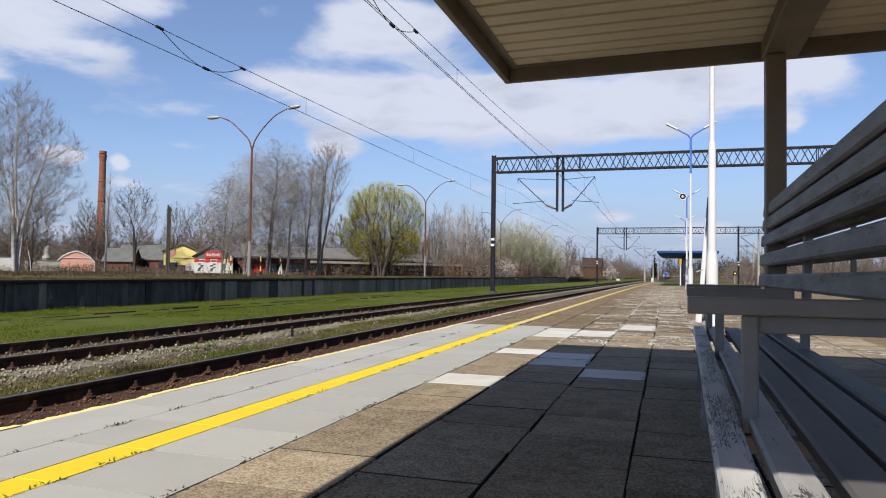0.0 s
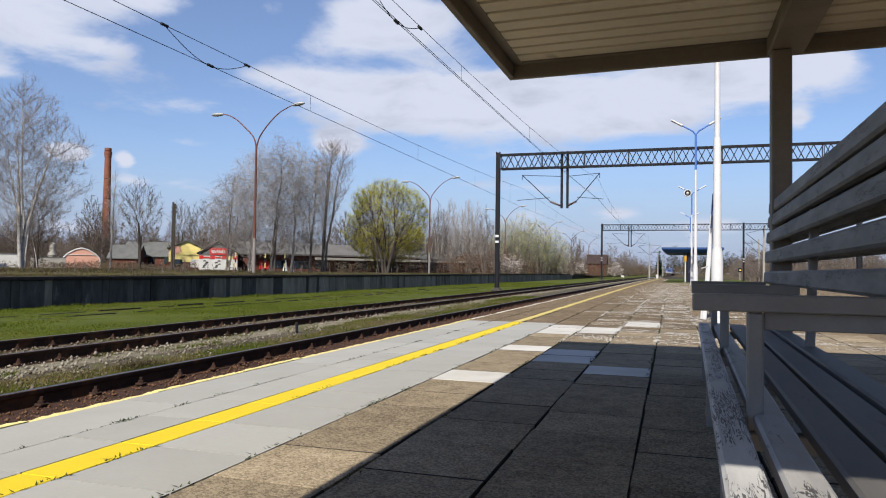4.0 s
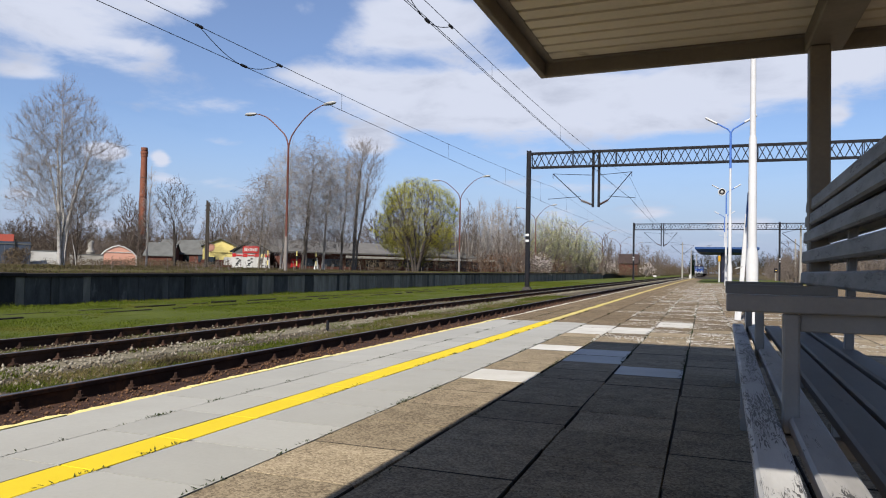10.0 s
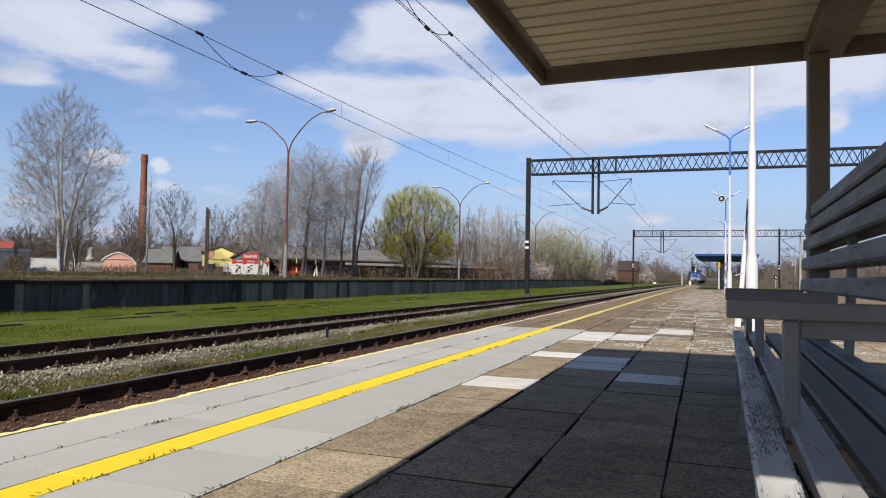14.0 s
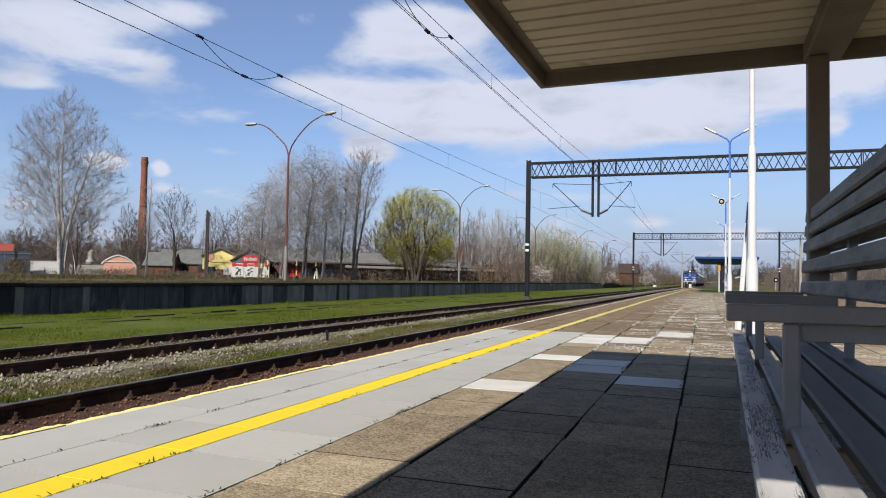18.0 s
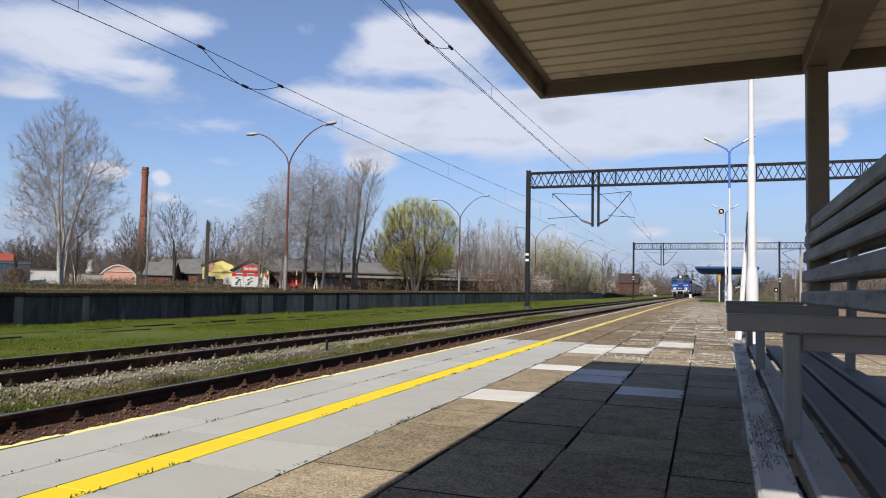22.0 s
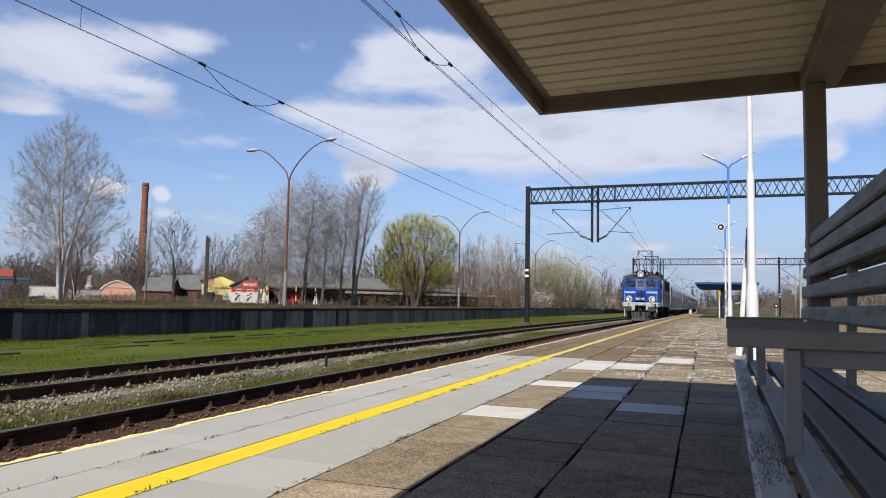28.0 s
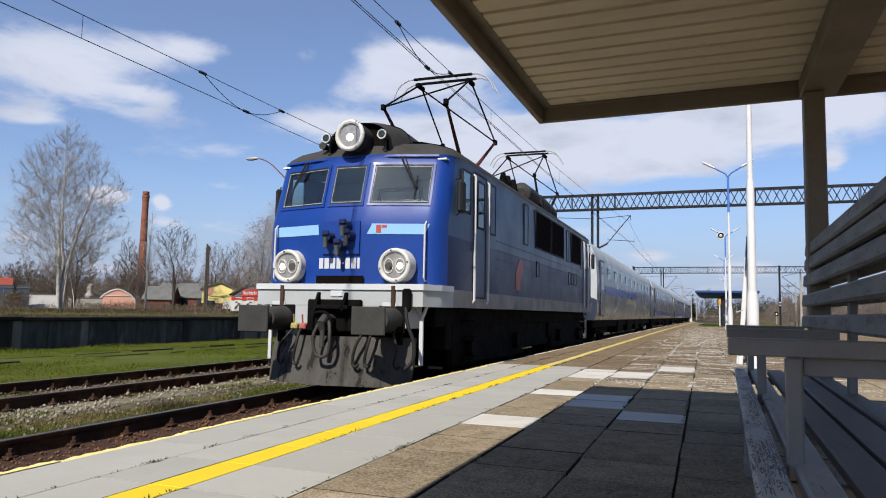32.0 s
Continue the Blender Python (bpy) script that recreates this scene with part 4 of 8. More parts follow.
def build_crumbs():
    """Flakes of white paint and grit that lie along the worn joints, and moss in them."""
    rng = np.random.default_rng(31)
    cols = [-1.786, -1.265, -0.712] + [-0.156 + SLAB * i for i in range(4)]
    cs = []
    for _ in range(420):
        y = 8.9 + 34 * rng.random() ** 1.3
        along = rng.random() < 0.35
        x = rng.choice(cols[1:]) if along else rng.uniform(-1.2, 2.0)
        n = int(rng.integers(8, 30))
        cs.append(np.stack([rng.normal(x, 0.02 if along else 0.16, n), rng.normal(y, 0.2 if along else 0.03, n), np.full(n, PLAT + 0.004)], 1))
    cs = np.concatenate(cs)
    cs = cs[(cs[:, 0] > -1.7) & (cs[:, 0] < 2.6)]
    size = rng.uniform(0.005, 0.017, (len(cs), 1)) * rng.uniform(0.6, 1.4, (len(cs), 3))
    me = scatter_mesh("paint_flakes", OCTA_V, OCTA_F, cs, size, rng.uniform(0, 6.28, len(cs)), M["slab_white"], rng, 0.3)
    solid("paint_flakes", me, None, "white paint flakes and grit on the worn slabs", "paint flakes", kind="stuff")
    pts = []
    for x in cols[1:]:
        n = 1500
        y = 6.0 + 34 * rng.random(n) ** 1.3
        keep = np.array([noise.noise(Vector((x * 3.1, b * 0.8, 7.7))) > -0.05 for b in y])
        pts.append(np.stack([rng.normal(x, 0.012, n), y, np.full(n, PLAT - 0.012)], 1)[keep])
    pts = np.concatenate(pts)
    blades("joint_moss", pts, rng.uniform(0.010, 0.026, len(pts)), 1.6, M["weed"], "dark moss and grass in the old slab joints", 0.006)


build_crumbs()


def build_end_grass():
    """Grass that has taken the platform's far end."""
    g = Geo()
    ys = [66 + 4 * i for i in range(11)]
    g.loft([[(-1.0 + 0.25 * math.sin(y) + bend(y), y, PLAT - 0.02), (7.9 + bend(y), y, PLAT - 0.02), (7.9 + bend(y), y, PLAT + 0.02), (-0.9 + 0.25 * math.sin(y) + bend(y), y, PLAT + 0.02)] for y in ys])
    solid("grass_patch", g, M["lawn"], "green grass patch over the platform's far end", "grass", kind="structure")


build_end_grass()

# ---- catenary gantries and wires ----
GANTRY_Y = [-30.0, 46.0, 117.5, 172.0, 233.0, 295.0]


def build_gantry():
    """A lattice beam on two masts, with drop posts that carry the wire arms. Local x is across the line, y along it."""
    gt = thing("catenary_gantry", pose(0, 0, 0), "dark steel catenary gantry with a lattice beam over the tracks", "gantry", "catenary gantries")
    x0, x1, zb, zt, dy = -11.1, 20.0, 7.94, 8.88, 0.26
    for x in (x0, 10.2, x1):
        g = Geo()
        g.cbox(x - 0.13, x - 0.07, -0.15, 0.15, 0.02, 9.1, 0.01)
        g.cbox(x + 0.07, x + 0.13, -0.15, 0.15, 0.02, 9.1, 0.01)
        g.box(x - 0.07, x + 0.07, -0.11, 0.11, 0.02, 9.05)
        mast = part("mast", g, M["gantry"], gt)
        part("footing", Geo().loft([[(x - s, -s, z), (x + s, -s, z), (x + s, s, z), (x - s, s, z)] for s, z in ((0.30, -0.5), (0.28, -0.12), (0.19, 0.05))]), M["plinth"], mast)
        for z in (3.02, 3.40):
            part("sign", Geo().cbox(x - 0.12, x + 0.12, -0.17, -0.152, z, z + 0.15, 0.003), M["white_paint"], mast, "small white number plate")
    for y in (-dy, dy):
        for z in (zb, zt):
            part("chord", Geo().box(x0 + 0.17, x1 - 0.17, y - 0.045, y + 0.045, z - 0.045, z + 0.045), M["gantry"], gt)
    n = 67
    step = (x1 - x0 - 0.34) / n
    for y in (-dy, dy):
        g = Geo()
        for i in range(n):
            xa, xb = x0 + 0.17 + i * step, x0 + 0.17 + (i + 1) * step
            za, zc_ = (zb, zt) if ((i % 2 == 0) == (y > 0)) else (zt, zb)
            g.tube([(xa, y, za), (xb, y, zc_)], 0.034, 4)
        for i in range(0, n + 1, 6):
            g.tube([(x0 + 0.17 + i * step, y, zb), (x0 + 0.17 + i * step, y, zt)], 0.035, 4)
        part("lattice", g, M["gantry"], gt)
    g = Geo()
    for i in range(0, n + 1, 2):
        for z in (zb, zt):
            g.tube([(x0 + 0.17 + i * step, -dy, z), (x0 + 0.17 + i * step, dy, z)], 0.022, 4)
    tagged(part("cross_bracing", g, M["gantry"], gt), kind="stuff")
    for x in (-6.86, -6.49):
        part("drop_post", Geo().cbox(x - 0.075, x + 0.075, -0.08, 0.08, 5.28, 8.98, 0.01), M["gantry"], gt)
    for side, px_, wx in ((-1, -6.86, TRACK2 - 0.40), (1, -6.49, -4.55)):
        ex = wx + (0.1 * side)
        g = Geo()
        g.tube([(px_, 0, 5.42), (px_ + (ex - px_) * 0.28, 0, 5.72)], 0.05, 8)
        g.tube([(px_ + (ex - px_) * 0.28, 0, 5.72), (ex, 0, 7.5)], 0.03, 6)
        arm = part("cantilever_arm", g, M["gantry"], gt)
        g = Geo()
        for k in range(5):
            q = 0.06 + 0.05 * k
            g.tube([(px_ + (ex - px_) * q, 0, 5.42 + 1.07 * q), (px_ + (ex - px_) * (q + 0.02), 0, 5.42 + 1.07 * (q + 0.02))], 0.085, 8)
        part("insulator", g, M["insul"], arm)
        g = Geo()
        g.tube([(px_, 0, 7.35), (ex, 0, 7.5)], 0.018, 6)
        g.tube([(ex, 0, 7.5), (ex, 0, 7.2)], 0.02, 6)
        part("top_tie", g, M["gantry"], arm)
        g = Geo()
        g.tube([(px_ + (ex - px_) * 0.3, 0, 5.98), (px_ + (ex - px_) * 1.12, 0, 5.84)], 0.018, 6)
        part("steady_arm", g, M["gantry"], arm)
    return gt


gantry = build_gantry()
gantry.matrix_world = pose(bend(GANTRY_Y[1]), GANTRY_Y[1], 0)
for gy in (GANTRY_Y[0], GANTRY_Y[2]):
    copy_thing(gantry, pose(bend(gy) - (0.62 if gy > 100 else 0.0), gy, 0, 0, 0, -math.degrees(bend_slope(gy))))


def build_wires():
    def span_points(x, ya, yb, low, high):
        stagger = 0.35 if -6 < x < -3 else -0.45
        mid, half = (ya + yb) / 2, (yb - ya) / 2
        ys = [ya + (yb - ya) * i / 24 for i in range(25)]
        return [(x + stagger * ((y - mid) / half) ** 2 + bend(y), y, low + (high - low) * ((y - mid) / half) ** 2) for y in ys]
    for x, c_low, c_high, m_low, m_high, pair in ((TRACK2, 5.27, 5.36, 5.64, 6.62, 0), (-4.9, 5.79, 5.82, 6.11, 7.13, 1)):
        spans = list(zip(GANTRY_Y[:-1], GANTRY_Y[1:]))
        th = thing("overhead_line", pose(0, 0, 0), "thin dark overhead contact line with droppers", "overhead wire", "overhead lines")
        for ya, yb in spans:
            for k in range(1 + pair):
                part("contact_wire", Geo().tube([(a + 0.045 * k, b, c) for a, b, c in span_points(x, ya, yb, c_low, c_high)], 0.007, 5), M["wire"], th)
            part("messenger_wire", Geo().tube(span_points(x, ya, yb, m_low, m_high), 0.007, 5), M["wire"], th)
            mid, half = (ya + yb) / 2, (yb - ya) / 2
            for i in range(9):
                y = ya + (yb - ya) * (i + 0.5) / 9
                q = ((y - mid) / half) ** 2
                part("dropper", Geo().tube([(x + (0.35 if pair else -0.45) * q + bend(y), y, c_low + (c_high - c_low) * q), (x + (0.35 if pair else -0.45) * q + bend(y), y, m_low + (m_high - m_low) * q)], 0.004, 4), M["wire"], th)
            for y, z in ((mid + 2.8, m_low), (mid + 5.5, m_low), (mid + 4.2, c_low)):
                part("clamp", Geo().tube([(x + bend(y), y - 0.09, z + 0.005), (x + bend(y), y + 0.09, z + 0.005)], 0.03, 6), M["wire"], th)
            jump = [(x + bend(mid + 2.8 + t * 2.7), mid + 2.8 + t * 2.7, m_low - (m_low - c_low) * math.sin(math.pi * t) ** 1.0) for t in [i / 12 for i in range(13)]]
            part("jumper", Geo().tube(jump, 0.008, 5), M["wire"], th)


build_wires()


# ---- lamps of the goods platform ----
def build_goods_lamp():
    lp = thing("street_lamp", pose(0, 0, 0), "tall rust-red double-arm street lamp on the goods platform", "street lamp", "red street lamps")
    part("post_foot", Geo().tube([(0, 0, -0.2), (0, 0, 2.2), (0, 0, 2.3)], [0.11, 0.11, 0.08], 10), M["lamp_low"], lp, "grey lower post", True)
    part("post", Geo().tube([(0, 0, 2.3), (0, 0, 8.3)], [0.08, 0.065], 10), M["lamp_red"], lp, smooth=True)
    for s in (-1, 1):
        pts = smooth_line([(0, 0, 8.1), (0.24 * s, 0, 8.78), (0.84 * s, 0, 9.46 + 0.08 * s), (1.55 * s, 0, 10.08 + 0.10 * s), (2.2 * s, 0, 10.40 + 0.12 * s), (2.62 * s, 0, 10.50 + 0.16 * s)], 4)
        arm = part("arm", Geo().tube(pts, [0.05 - 0.001 * i for i in range(len(pts))], 8), M["lamp_red"], lp, smooth=True)
        rings = []
        for t, w, h in ((0, 0.05, 0.05), (0.12, 0.13, 0.09), (0.55, 0.17, 0.12), (0.85, 0.13, 0.09), (0.98, 0.04, 0.04)):
            rings.append([((2.5 + t * 0.9) * s, w * math.cos(a), 10.50 + 0.15 * s + (0.04 + 0.05 * s) * t + h * math.sin(a)) for a in [k * math.pi / 5 for k in range(10)]])
        part("lamp_head", Geo().loft(rings), M["lamp_head"], arm, "pale grey lamp head", True)
    return lp


goods_lamp = build_goods_lamp()
goods_lamp.matrix_world = pose(-25.1, 39.1, 0.72)
for i in range(1, 7):
    gy = 39.1 + 35.5 * i
    copy_thing(goods_lamp, pose(-26.0 + bend(gy), gy, 0.72, 0, 0, [3, -4, 2, 5, -3, 1][i - 1]))


# ---- platform lamps ----
def build_platform_lamp():
    lp = thing("platform_lamp", pose(0, 0, 0), "white and blue platform lamp with two flat heads", "platform lamp", "white platform lamps")
    part("base_sleeve", Geo().tube([(0, 0, 0), (0, 0, 1.08), (0, 0, 1.18), (0, 0, 1.26)], [0.090, 0.090, 0.080, 0.068], 14), M["white_paint"], lp, smooth=True)
    part("lower_post", Geo().tube([(0, 0, 1.26), (0, 0, 2.95), (0, 0, 3.02)], [0.064, 0.057, 0.045], 14), M["white_paint"], lp, smooth=True)
    part("upper_post", Geo().tube([(0, 0, 3.0), (0, 0, 5.0)], [0.045, 0.04], 12), M["white_paint"], lp, smooth=True)
    part("blue_post", Geo().tube([(0, 0, 5.0), (0, 0, 6.45)], [0.045, 0.042], 12), M["blue_paint"], lp, "blue post top", True)
    part("hatch", Geo().cbox(0.06, 0.17, -0.03, 0.02, 0.95, 0.97, 0.004, m=pose(0, 0, 0, 0, -18, 0)), M["lamp_head"], lp, "bent metal hatch")
    for s in (-1, 1):
        arm = part("arm", Geo().tube([(0, 0, 6.4), (0.1 * s, 0, 6.55), (0.55 * s, 0, 6.82)], 0.03, 8), M["blue_paint"], lp, smooth=True)
        part("lamp_head", Geo().cbox(-0.26, 0.26, -0.09, 0.09, -0.035, 0.035, 0.02, m=pose(0.72 * s, 0, 6.92, 0, -30 * s, 0)), M["white_paint"], arm, "flat white lamp head")
    return lp


plat_lamp = build_platform_lamp()
plat_lamp.matrix_world = pose(0.71, 12.0, PLAT)
for lx, ly in ((0.97, 30.0), (1.46, 53.0), (1.95, 76.0), (2.75, 99.0), (3.3, 122.0)):
    copy_thing(plat_lamp, pose(lx, ly, PLAT))


def build_loudspeaker():
    sp = thing("loudspeaker", pose(1.12, 52.6, 6.78, 0, 0, 8), "round dark loudspeaker with a pale rim on a lamp post", "loudspeaker")
    part("horn", Geo().tube([(0, -0.32, 0), (0, -0.1, 0), (0, 0.2, 0), (0, 0.3, 0)], [0.24, 0.22, 0.11, 0.1], 20), M["gantry"], sp, smooth=True)
    ring = [(0.23 * math.cos(a), -0.34, 0.23 * math.sin(a)) for a in [k * math.pi / 12 for k in range(25)]]
    part("rim", Geo().tube(ring, 0.030, 6, cap=False), M["white_paint"], sp, smooth=True)
    part("dome", Geo().tube([(0, -0.36, 0), (0, -0.33, 0)], [0.05, 0.10], 14), M["lamp_head"], sp, smooth=True)
    part("bracket", Geo().tube([(0.0, 0.28, 0), (0.28, 0.4, 0)], 0.03, 6), M["blue_paint"], sp)


build_loudspeaker()


def build_leaning_sign():
    sg = thing("leaning_sign", pose(0.60, 14.0, PLAT, 0, 4.2, 0), "leaning white sign post with an edge-on dark plate", "sign post")
    part("post", Geo().cbox(-0.035, 0.045, -0.04, 0.04, 0, 1.95, 0.01), M["white_paint"], sg)
    part("stay", Geo().cbox(-0.062, -0.035, 0.0, 0.04, 0.0, 0.7, 0.008), M["white_paint"], sg)
    part("plate", Geo().cbox(-0.02, 0.0, -0.15, 0.15, 1.7, 2.35, 0.006), M["canopy_blue"], sg, "dark blue-grey plate")


build_leaning_sign()


# ---- the farther platform canopy ----
def build_canopy():
    cn = thing("platform_canopy", pose(0.25, 70.0, PLAT, 0, 0, -0.7), "flat-roofed platform shelter with a blue fascia", "shelter")
    part("roof", Geo().loft([[(-1.0, 0, 3.28), (4.5, 0, 3.28), (4.5, 11, 3.28), (-1.0, 11, 3.28)], [(-1.0, 0, 3.1), (4.5, 0, 3.1), (4.5, 11, 3.1), (-1.0, 11, 3.1)],
                             [(-0.6, 0.3, 2.80), (4.2, 0.3, 2.80), (4.2, 10.7, 2.80), (-0.6, 10.7, 2.80)]]), M["canopy_blue"], cn, "blue roof fascia")
    for y in (0.9, 4.5, 8.5):
        part("column", Geo().cbox(1.30, 1.72, y - 0.2, y + 0.2, 0, 2.81, 0.02), M["dark_navy"], cn)
    box = part("ticket_machine", Geo().cbox(1.02, 1.24, 0.5, 0.8, 1.95, 2.5, 0.03), M["ticket_yellow"], cn, "yellow box on the column")
    part("leg", Geo().cbox(1.07, 1.17, 0.6, 0.7, 0.0, 1.95, 0.02), M["white_paint"], box)


build_canopy()


# ---- the near shelter ----
def build_shelter():
    sh = thing("platform_shelter", pose(0, 0, PLAT), "open steel platform shelter with a ribbed brown roof", "shelter")
    x0, x1, y0, y1, zb, zt = -1.33, 2.9, -0.50, 5.95, 2.53, 2.70
    # trapezoid ribs across
    pitch = 0.197
    prof = []
    y = y0 + 0.06
    while y < y1 - 0.1:
        prof += [(y, zt - 0.050), (y + 0.152, zt - 0.050), (y + 0.157, zt + 0.02), (y + 0.190, zt + 0.02)]
        y += pitch
    prof = [(a, b) for a, b in prof if a < y1 - 0.06] + [(y1 - 0.04, zt)]
    g = Geo()
    low = [(x0 + 0.05, a, b) for a, b in prof]
    high = [(x1 - 0.05, a, b) for a, b in prof]
    n = len(prof)
    g.add(low + high, [(i, i + 1, i + 1 + n, i + n) for i in range(n - 1)])
    top = [(p[0], p[1], zt + 0.05) for p in (low[0], low[-1], high[-1], high[0])]
    g.add(top, [(0, 1, 2, 3)])
    part("roof_sheet", g, M["roof_sheet"], sh, "ribbed tan roof sheet")
    for name, a in (("front_fascia", (x0, x1, y1 - 0.05, y1, zb, zt + 0.06)), ("rear_fascia", (x0, x1, y0, y0 + 0.05, zb, zt + 0.06)),
                    ("side_fascia", (x0, x0 + 0.05, y0 + 0.05, y1 - 0.05, zb, zt + 0.06)), ("side_fascia", (x1 - 0.05, x1, y0 + 0.05, y1 - 0.05, zb, zt + 0.06))):
        g = Geo().cbox(*a, 0.008)
        part(name, g, M["shelter"], sh)
    # inner flanges of the edge channels
    part("edge_flange", Geo().box(x0 + 0.05, x0 + 0.13, y0 + 0.05, y1 - 0.05, zt - 0.055, zt - 0.04), M["shelter"], sh)
    part("edge_flange", Geo().box(x0 + 0.13, x1 - 0.05, y1 - 0.11, y1 - 0.05, zt - 0.055, zt - 0.04), M["shelter"], sh)
    for y in (1.2, 2.6, 4.0, 5.3):
        part("rivet", Geo().tube([(x0 - 0.006, y, zb + 0.06), (x0 + 0.004, y, zb + 0.06)], 0.012, 8), M["shelter"], sh)
    part("roof_beam", Geo().cbox(0.70, 0.96, y0 + 0.05, y1 - 0.052, zb - 0.004, zt - 0.036, 0.012), M["shelter"], sh)
    for y in (5.78, -0.34):
        part("post", Geo().cbox(0.715, 0.855, y - 0.07, y + 0.07, 0.0, zb - 0.004, 0.012), M["shelter"], sh)
    # the roof hangs a little towards the track
    tilt = pose(0.785, 5.78, zb) @ pose(0, 0, 0, 0, -0.9, -0.5) @ pose(-0.785, -5.78, -zb)
    for ob in sh.children:
        if not ob.name.startswith("post"):
            ob.matrix_local = tilt


build_shelter()


# ---- the long bench ----
def build_bench():
    bn = thing("platform_bench", pose(0.05, 0, PLAT, 0, 0, -1.5), "long grey slatted bench with peeling paint and steel armrests", "bench")
    y0, y1 = -0.75, 6.2
    # the three rear slats carry the backrest's shade in their paint colour
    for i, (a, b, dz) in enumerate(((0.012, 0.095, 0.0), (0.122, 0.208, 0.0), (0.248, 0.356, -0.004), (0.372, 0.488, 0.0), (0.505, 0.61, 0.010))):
        part("seat_slat", Geo().cbox(a, b, y0 + 0.01 * i, y1 - 0.012 * (i % 3), 0.405 + dz, 0.45 + dz, 0.008), M["bench_wood" if i == 0 else ("bench_seat" if i < 2 else "bench_shaded")], bn, "peeling grey painted seat slat")
    for k, (zc_, xx) in enumerate(((1.368, 0.555), (1.258, 0.546), (1.135, 0.537), (0.985, 0.527), (0.828, 0.517))):
        part("back_slat", Geo().cbox(-0.026, 0.026, y0, y1 - 0.1 - 0.012 * ((k * 2) % 3), -0.046, 0.046, 0.012, m=pose(xx, 0, zc_, 0, 4, 0)), M["bench_back"], bn, "peeling grey painted back slat")
    for k, (zc_, xx) in enumerate(((1.366, 0.640), (1.256, 0.648), (1.133, 0.656), (0.983, 0.664))):
        part("back_slat", Geo().cbox(-0.022, 0.022, y0, y1 - 0.11, -0.046, 0.046, 0.010, m=pose(xx, 0, zc_, 0, -4, 0)), M["bench_back"], bn, "dull grey slat on the rear side of the back")
    for fy in (0.22, 2.25, 4.22, 6.0):
        fr = part("frame", Geo().cbox(0.03, 0.56, fy - 0.03, fy + 0.03, 0.345, 0.398, 0.006), M["arm_paint"], bn, "grey steel frame")
        for lx in (0.06, 0.5):
            part("leg", Geo().cbox(lx - 0.025, lx + 0.025, fy - 0.025, fy + 0.025, 0.0, 0.35, 0.006), M["arm_paint"], fr)
        part("back_post", Geo().cbox(-0.022, 0.022, -0.03, 0.03, 0.0, 1.40, 0.006, m=pose(0.555, fy + 0.12, 0.0, 0, 1.8, 0)), M["arm_paint"], fr)
        if fy > 1:
            ar = part("armrest", Geo().cbox(-0.045, 0.50, fy - 0.035, fy + 0.035, 0.742, 0.792, 0.004), M["arm_paint"], bn, "smooth grey steel armrest")
            part("arm_post", Geo().cbox(0.105, 0.150, fy - 0.022, fy + 0.022, 0.40, 0.742, 0.006), M["arm_paint"], ar)
            part("arm_bracket", Geo().cbox(0.150, 0.50, fy - 0.006, fy + 0.006, 0.690, 0.742, 0.003), M["arm_paint"], ar)
    for fy in (0.3, 2.33, 4.3):
        part("bolt", Geo().tube([(-0.006, fy, 0.43), (0.002, fy, 0.43)], 0.014, 8), M["arm_paint"], bn)


build_bench()

# ---- the train: an electric locomotive and passenger coaches. Local y runs from the front face backwards, z is above the rails ----
M["loco_blue"] = material("glossy_blue_loco_paint", (0.006, 0.034, 0.19), (0.005, 0.026, 0.15), 0.42, scale=1.5, fine=20, bump=0.02, spec=0.2, stain=(0.012, 0.036, 0.15), stain_at=0.66, stain_scale=1.2, coat=0.12)
M["loco_upper"] = material("steel_blue_side_paint", (0.036, 0.058, 0.112), (0.028, 0.046, 0.09), 0.38, scale=1.2, fine=20, bump=0.02, spec=0.22, coat=0.06)
M["loco_navy"] = material("navy_side_paint", (0.013, 0.020, 0.066), (0.010, 0.015, 0.05), 0.4, scale=1.2, fine=20, bump=0.02, spec=0.16, coat=0.04)
M["loco_sill"] = material("pale_sill_paint", (0.23, 0.225, 0.215), (0.14, 0.13, 0.12), 0.6, scale=2, fine=30, bump=0.05, stain=(0.12, 0.095, 0.07), stain_at=0.58)
M["loco_white"] = material("white_band_paint", (0.42, 0.43, 0.45), (0.35, 0.36, 0.37), 0.4, scale=2, bump=0.03, stain=(0.45, 0.42, 0.38), stain_at=0.66)
M["loco_beam"] = material("light_grey_beam_paint", (0.31, 0.325, 0.335), (0.25, 0.258, 0.26), 0.5, scale=2, bump=0.05, stain=(0.16, 0.13, 0.10), stain_at=0.63)
M["loco_roof"] = material("dark_roof_paint", (0.036, 0.034, 0.032), (0.024, 0.023, 0.021), 0.75, scale=2, fine=25, bump=0.15, stain=(0.07, 0.064, 0.055), stain_at=0.6)
M["stripe_blue"] = material("light_blue_stripe", (0.20, 0.36, 0.56), (0.18, 0.32, 0.50), 0.35, bump=0.0)
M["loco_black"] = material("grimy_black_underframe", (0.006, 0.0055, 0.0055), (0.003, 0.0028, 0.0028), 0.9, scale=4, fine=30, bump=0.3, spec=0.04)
M["loco_grime"] = material("worn_grey_plough", (0.062, 0.058, 0.052), (0.036, 0.034, 0.031), 0.8, scale=2.5, fine=18, bump=0.25, stain=(0.014, 0.013, 0.012), stain_at=0.55, stain_scale=2.6, stain_soft=0.05, stretch=(2.2, 2.2, 0.6), spec=0.1)
M["buffer"] = material("greasy_buffer_steel", (0.042, 0.041, 0.039), (0.028, 0.027, 0.026), 0.65, 0.1, scale=5, fine=30, bump=0.15, spec=0.1)
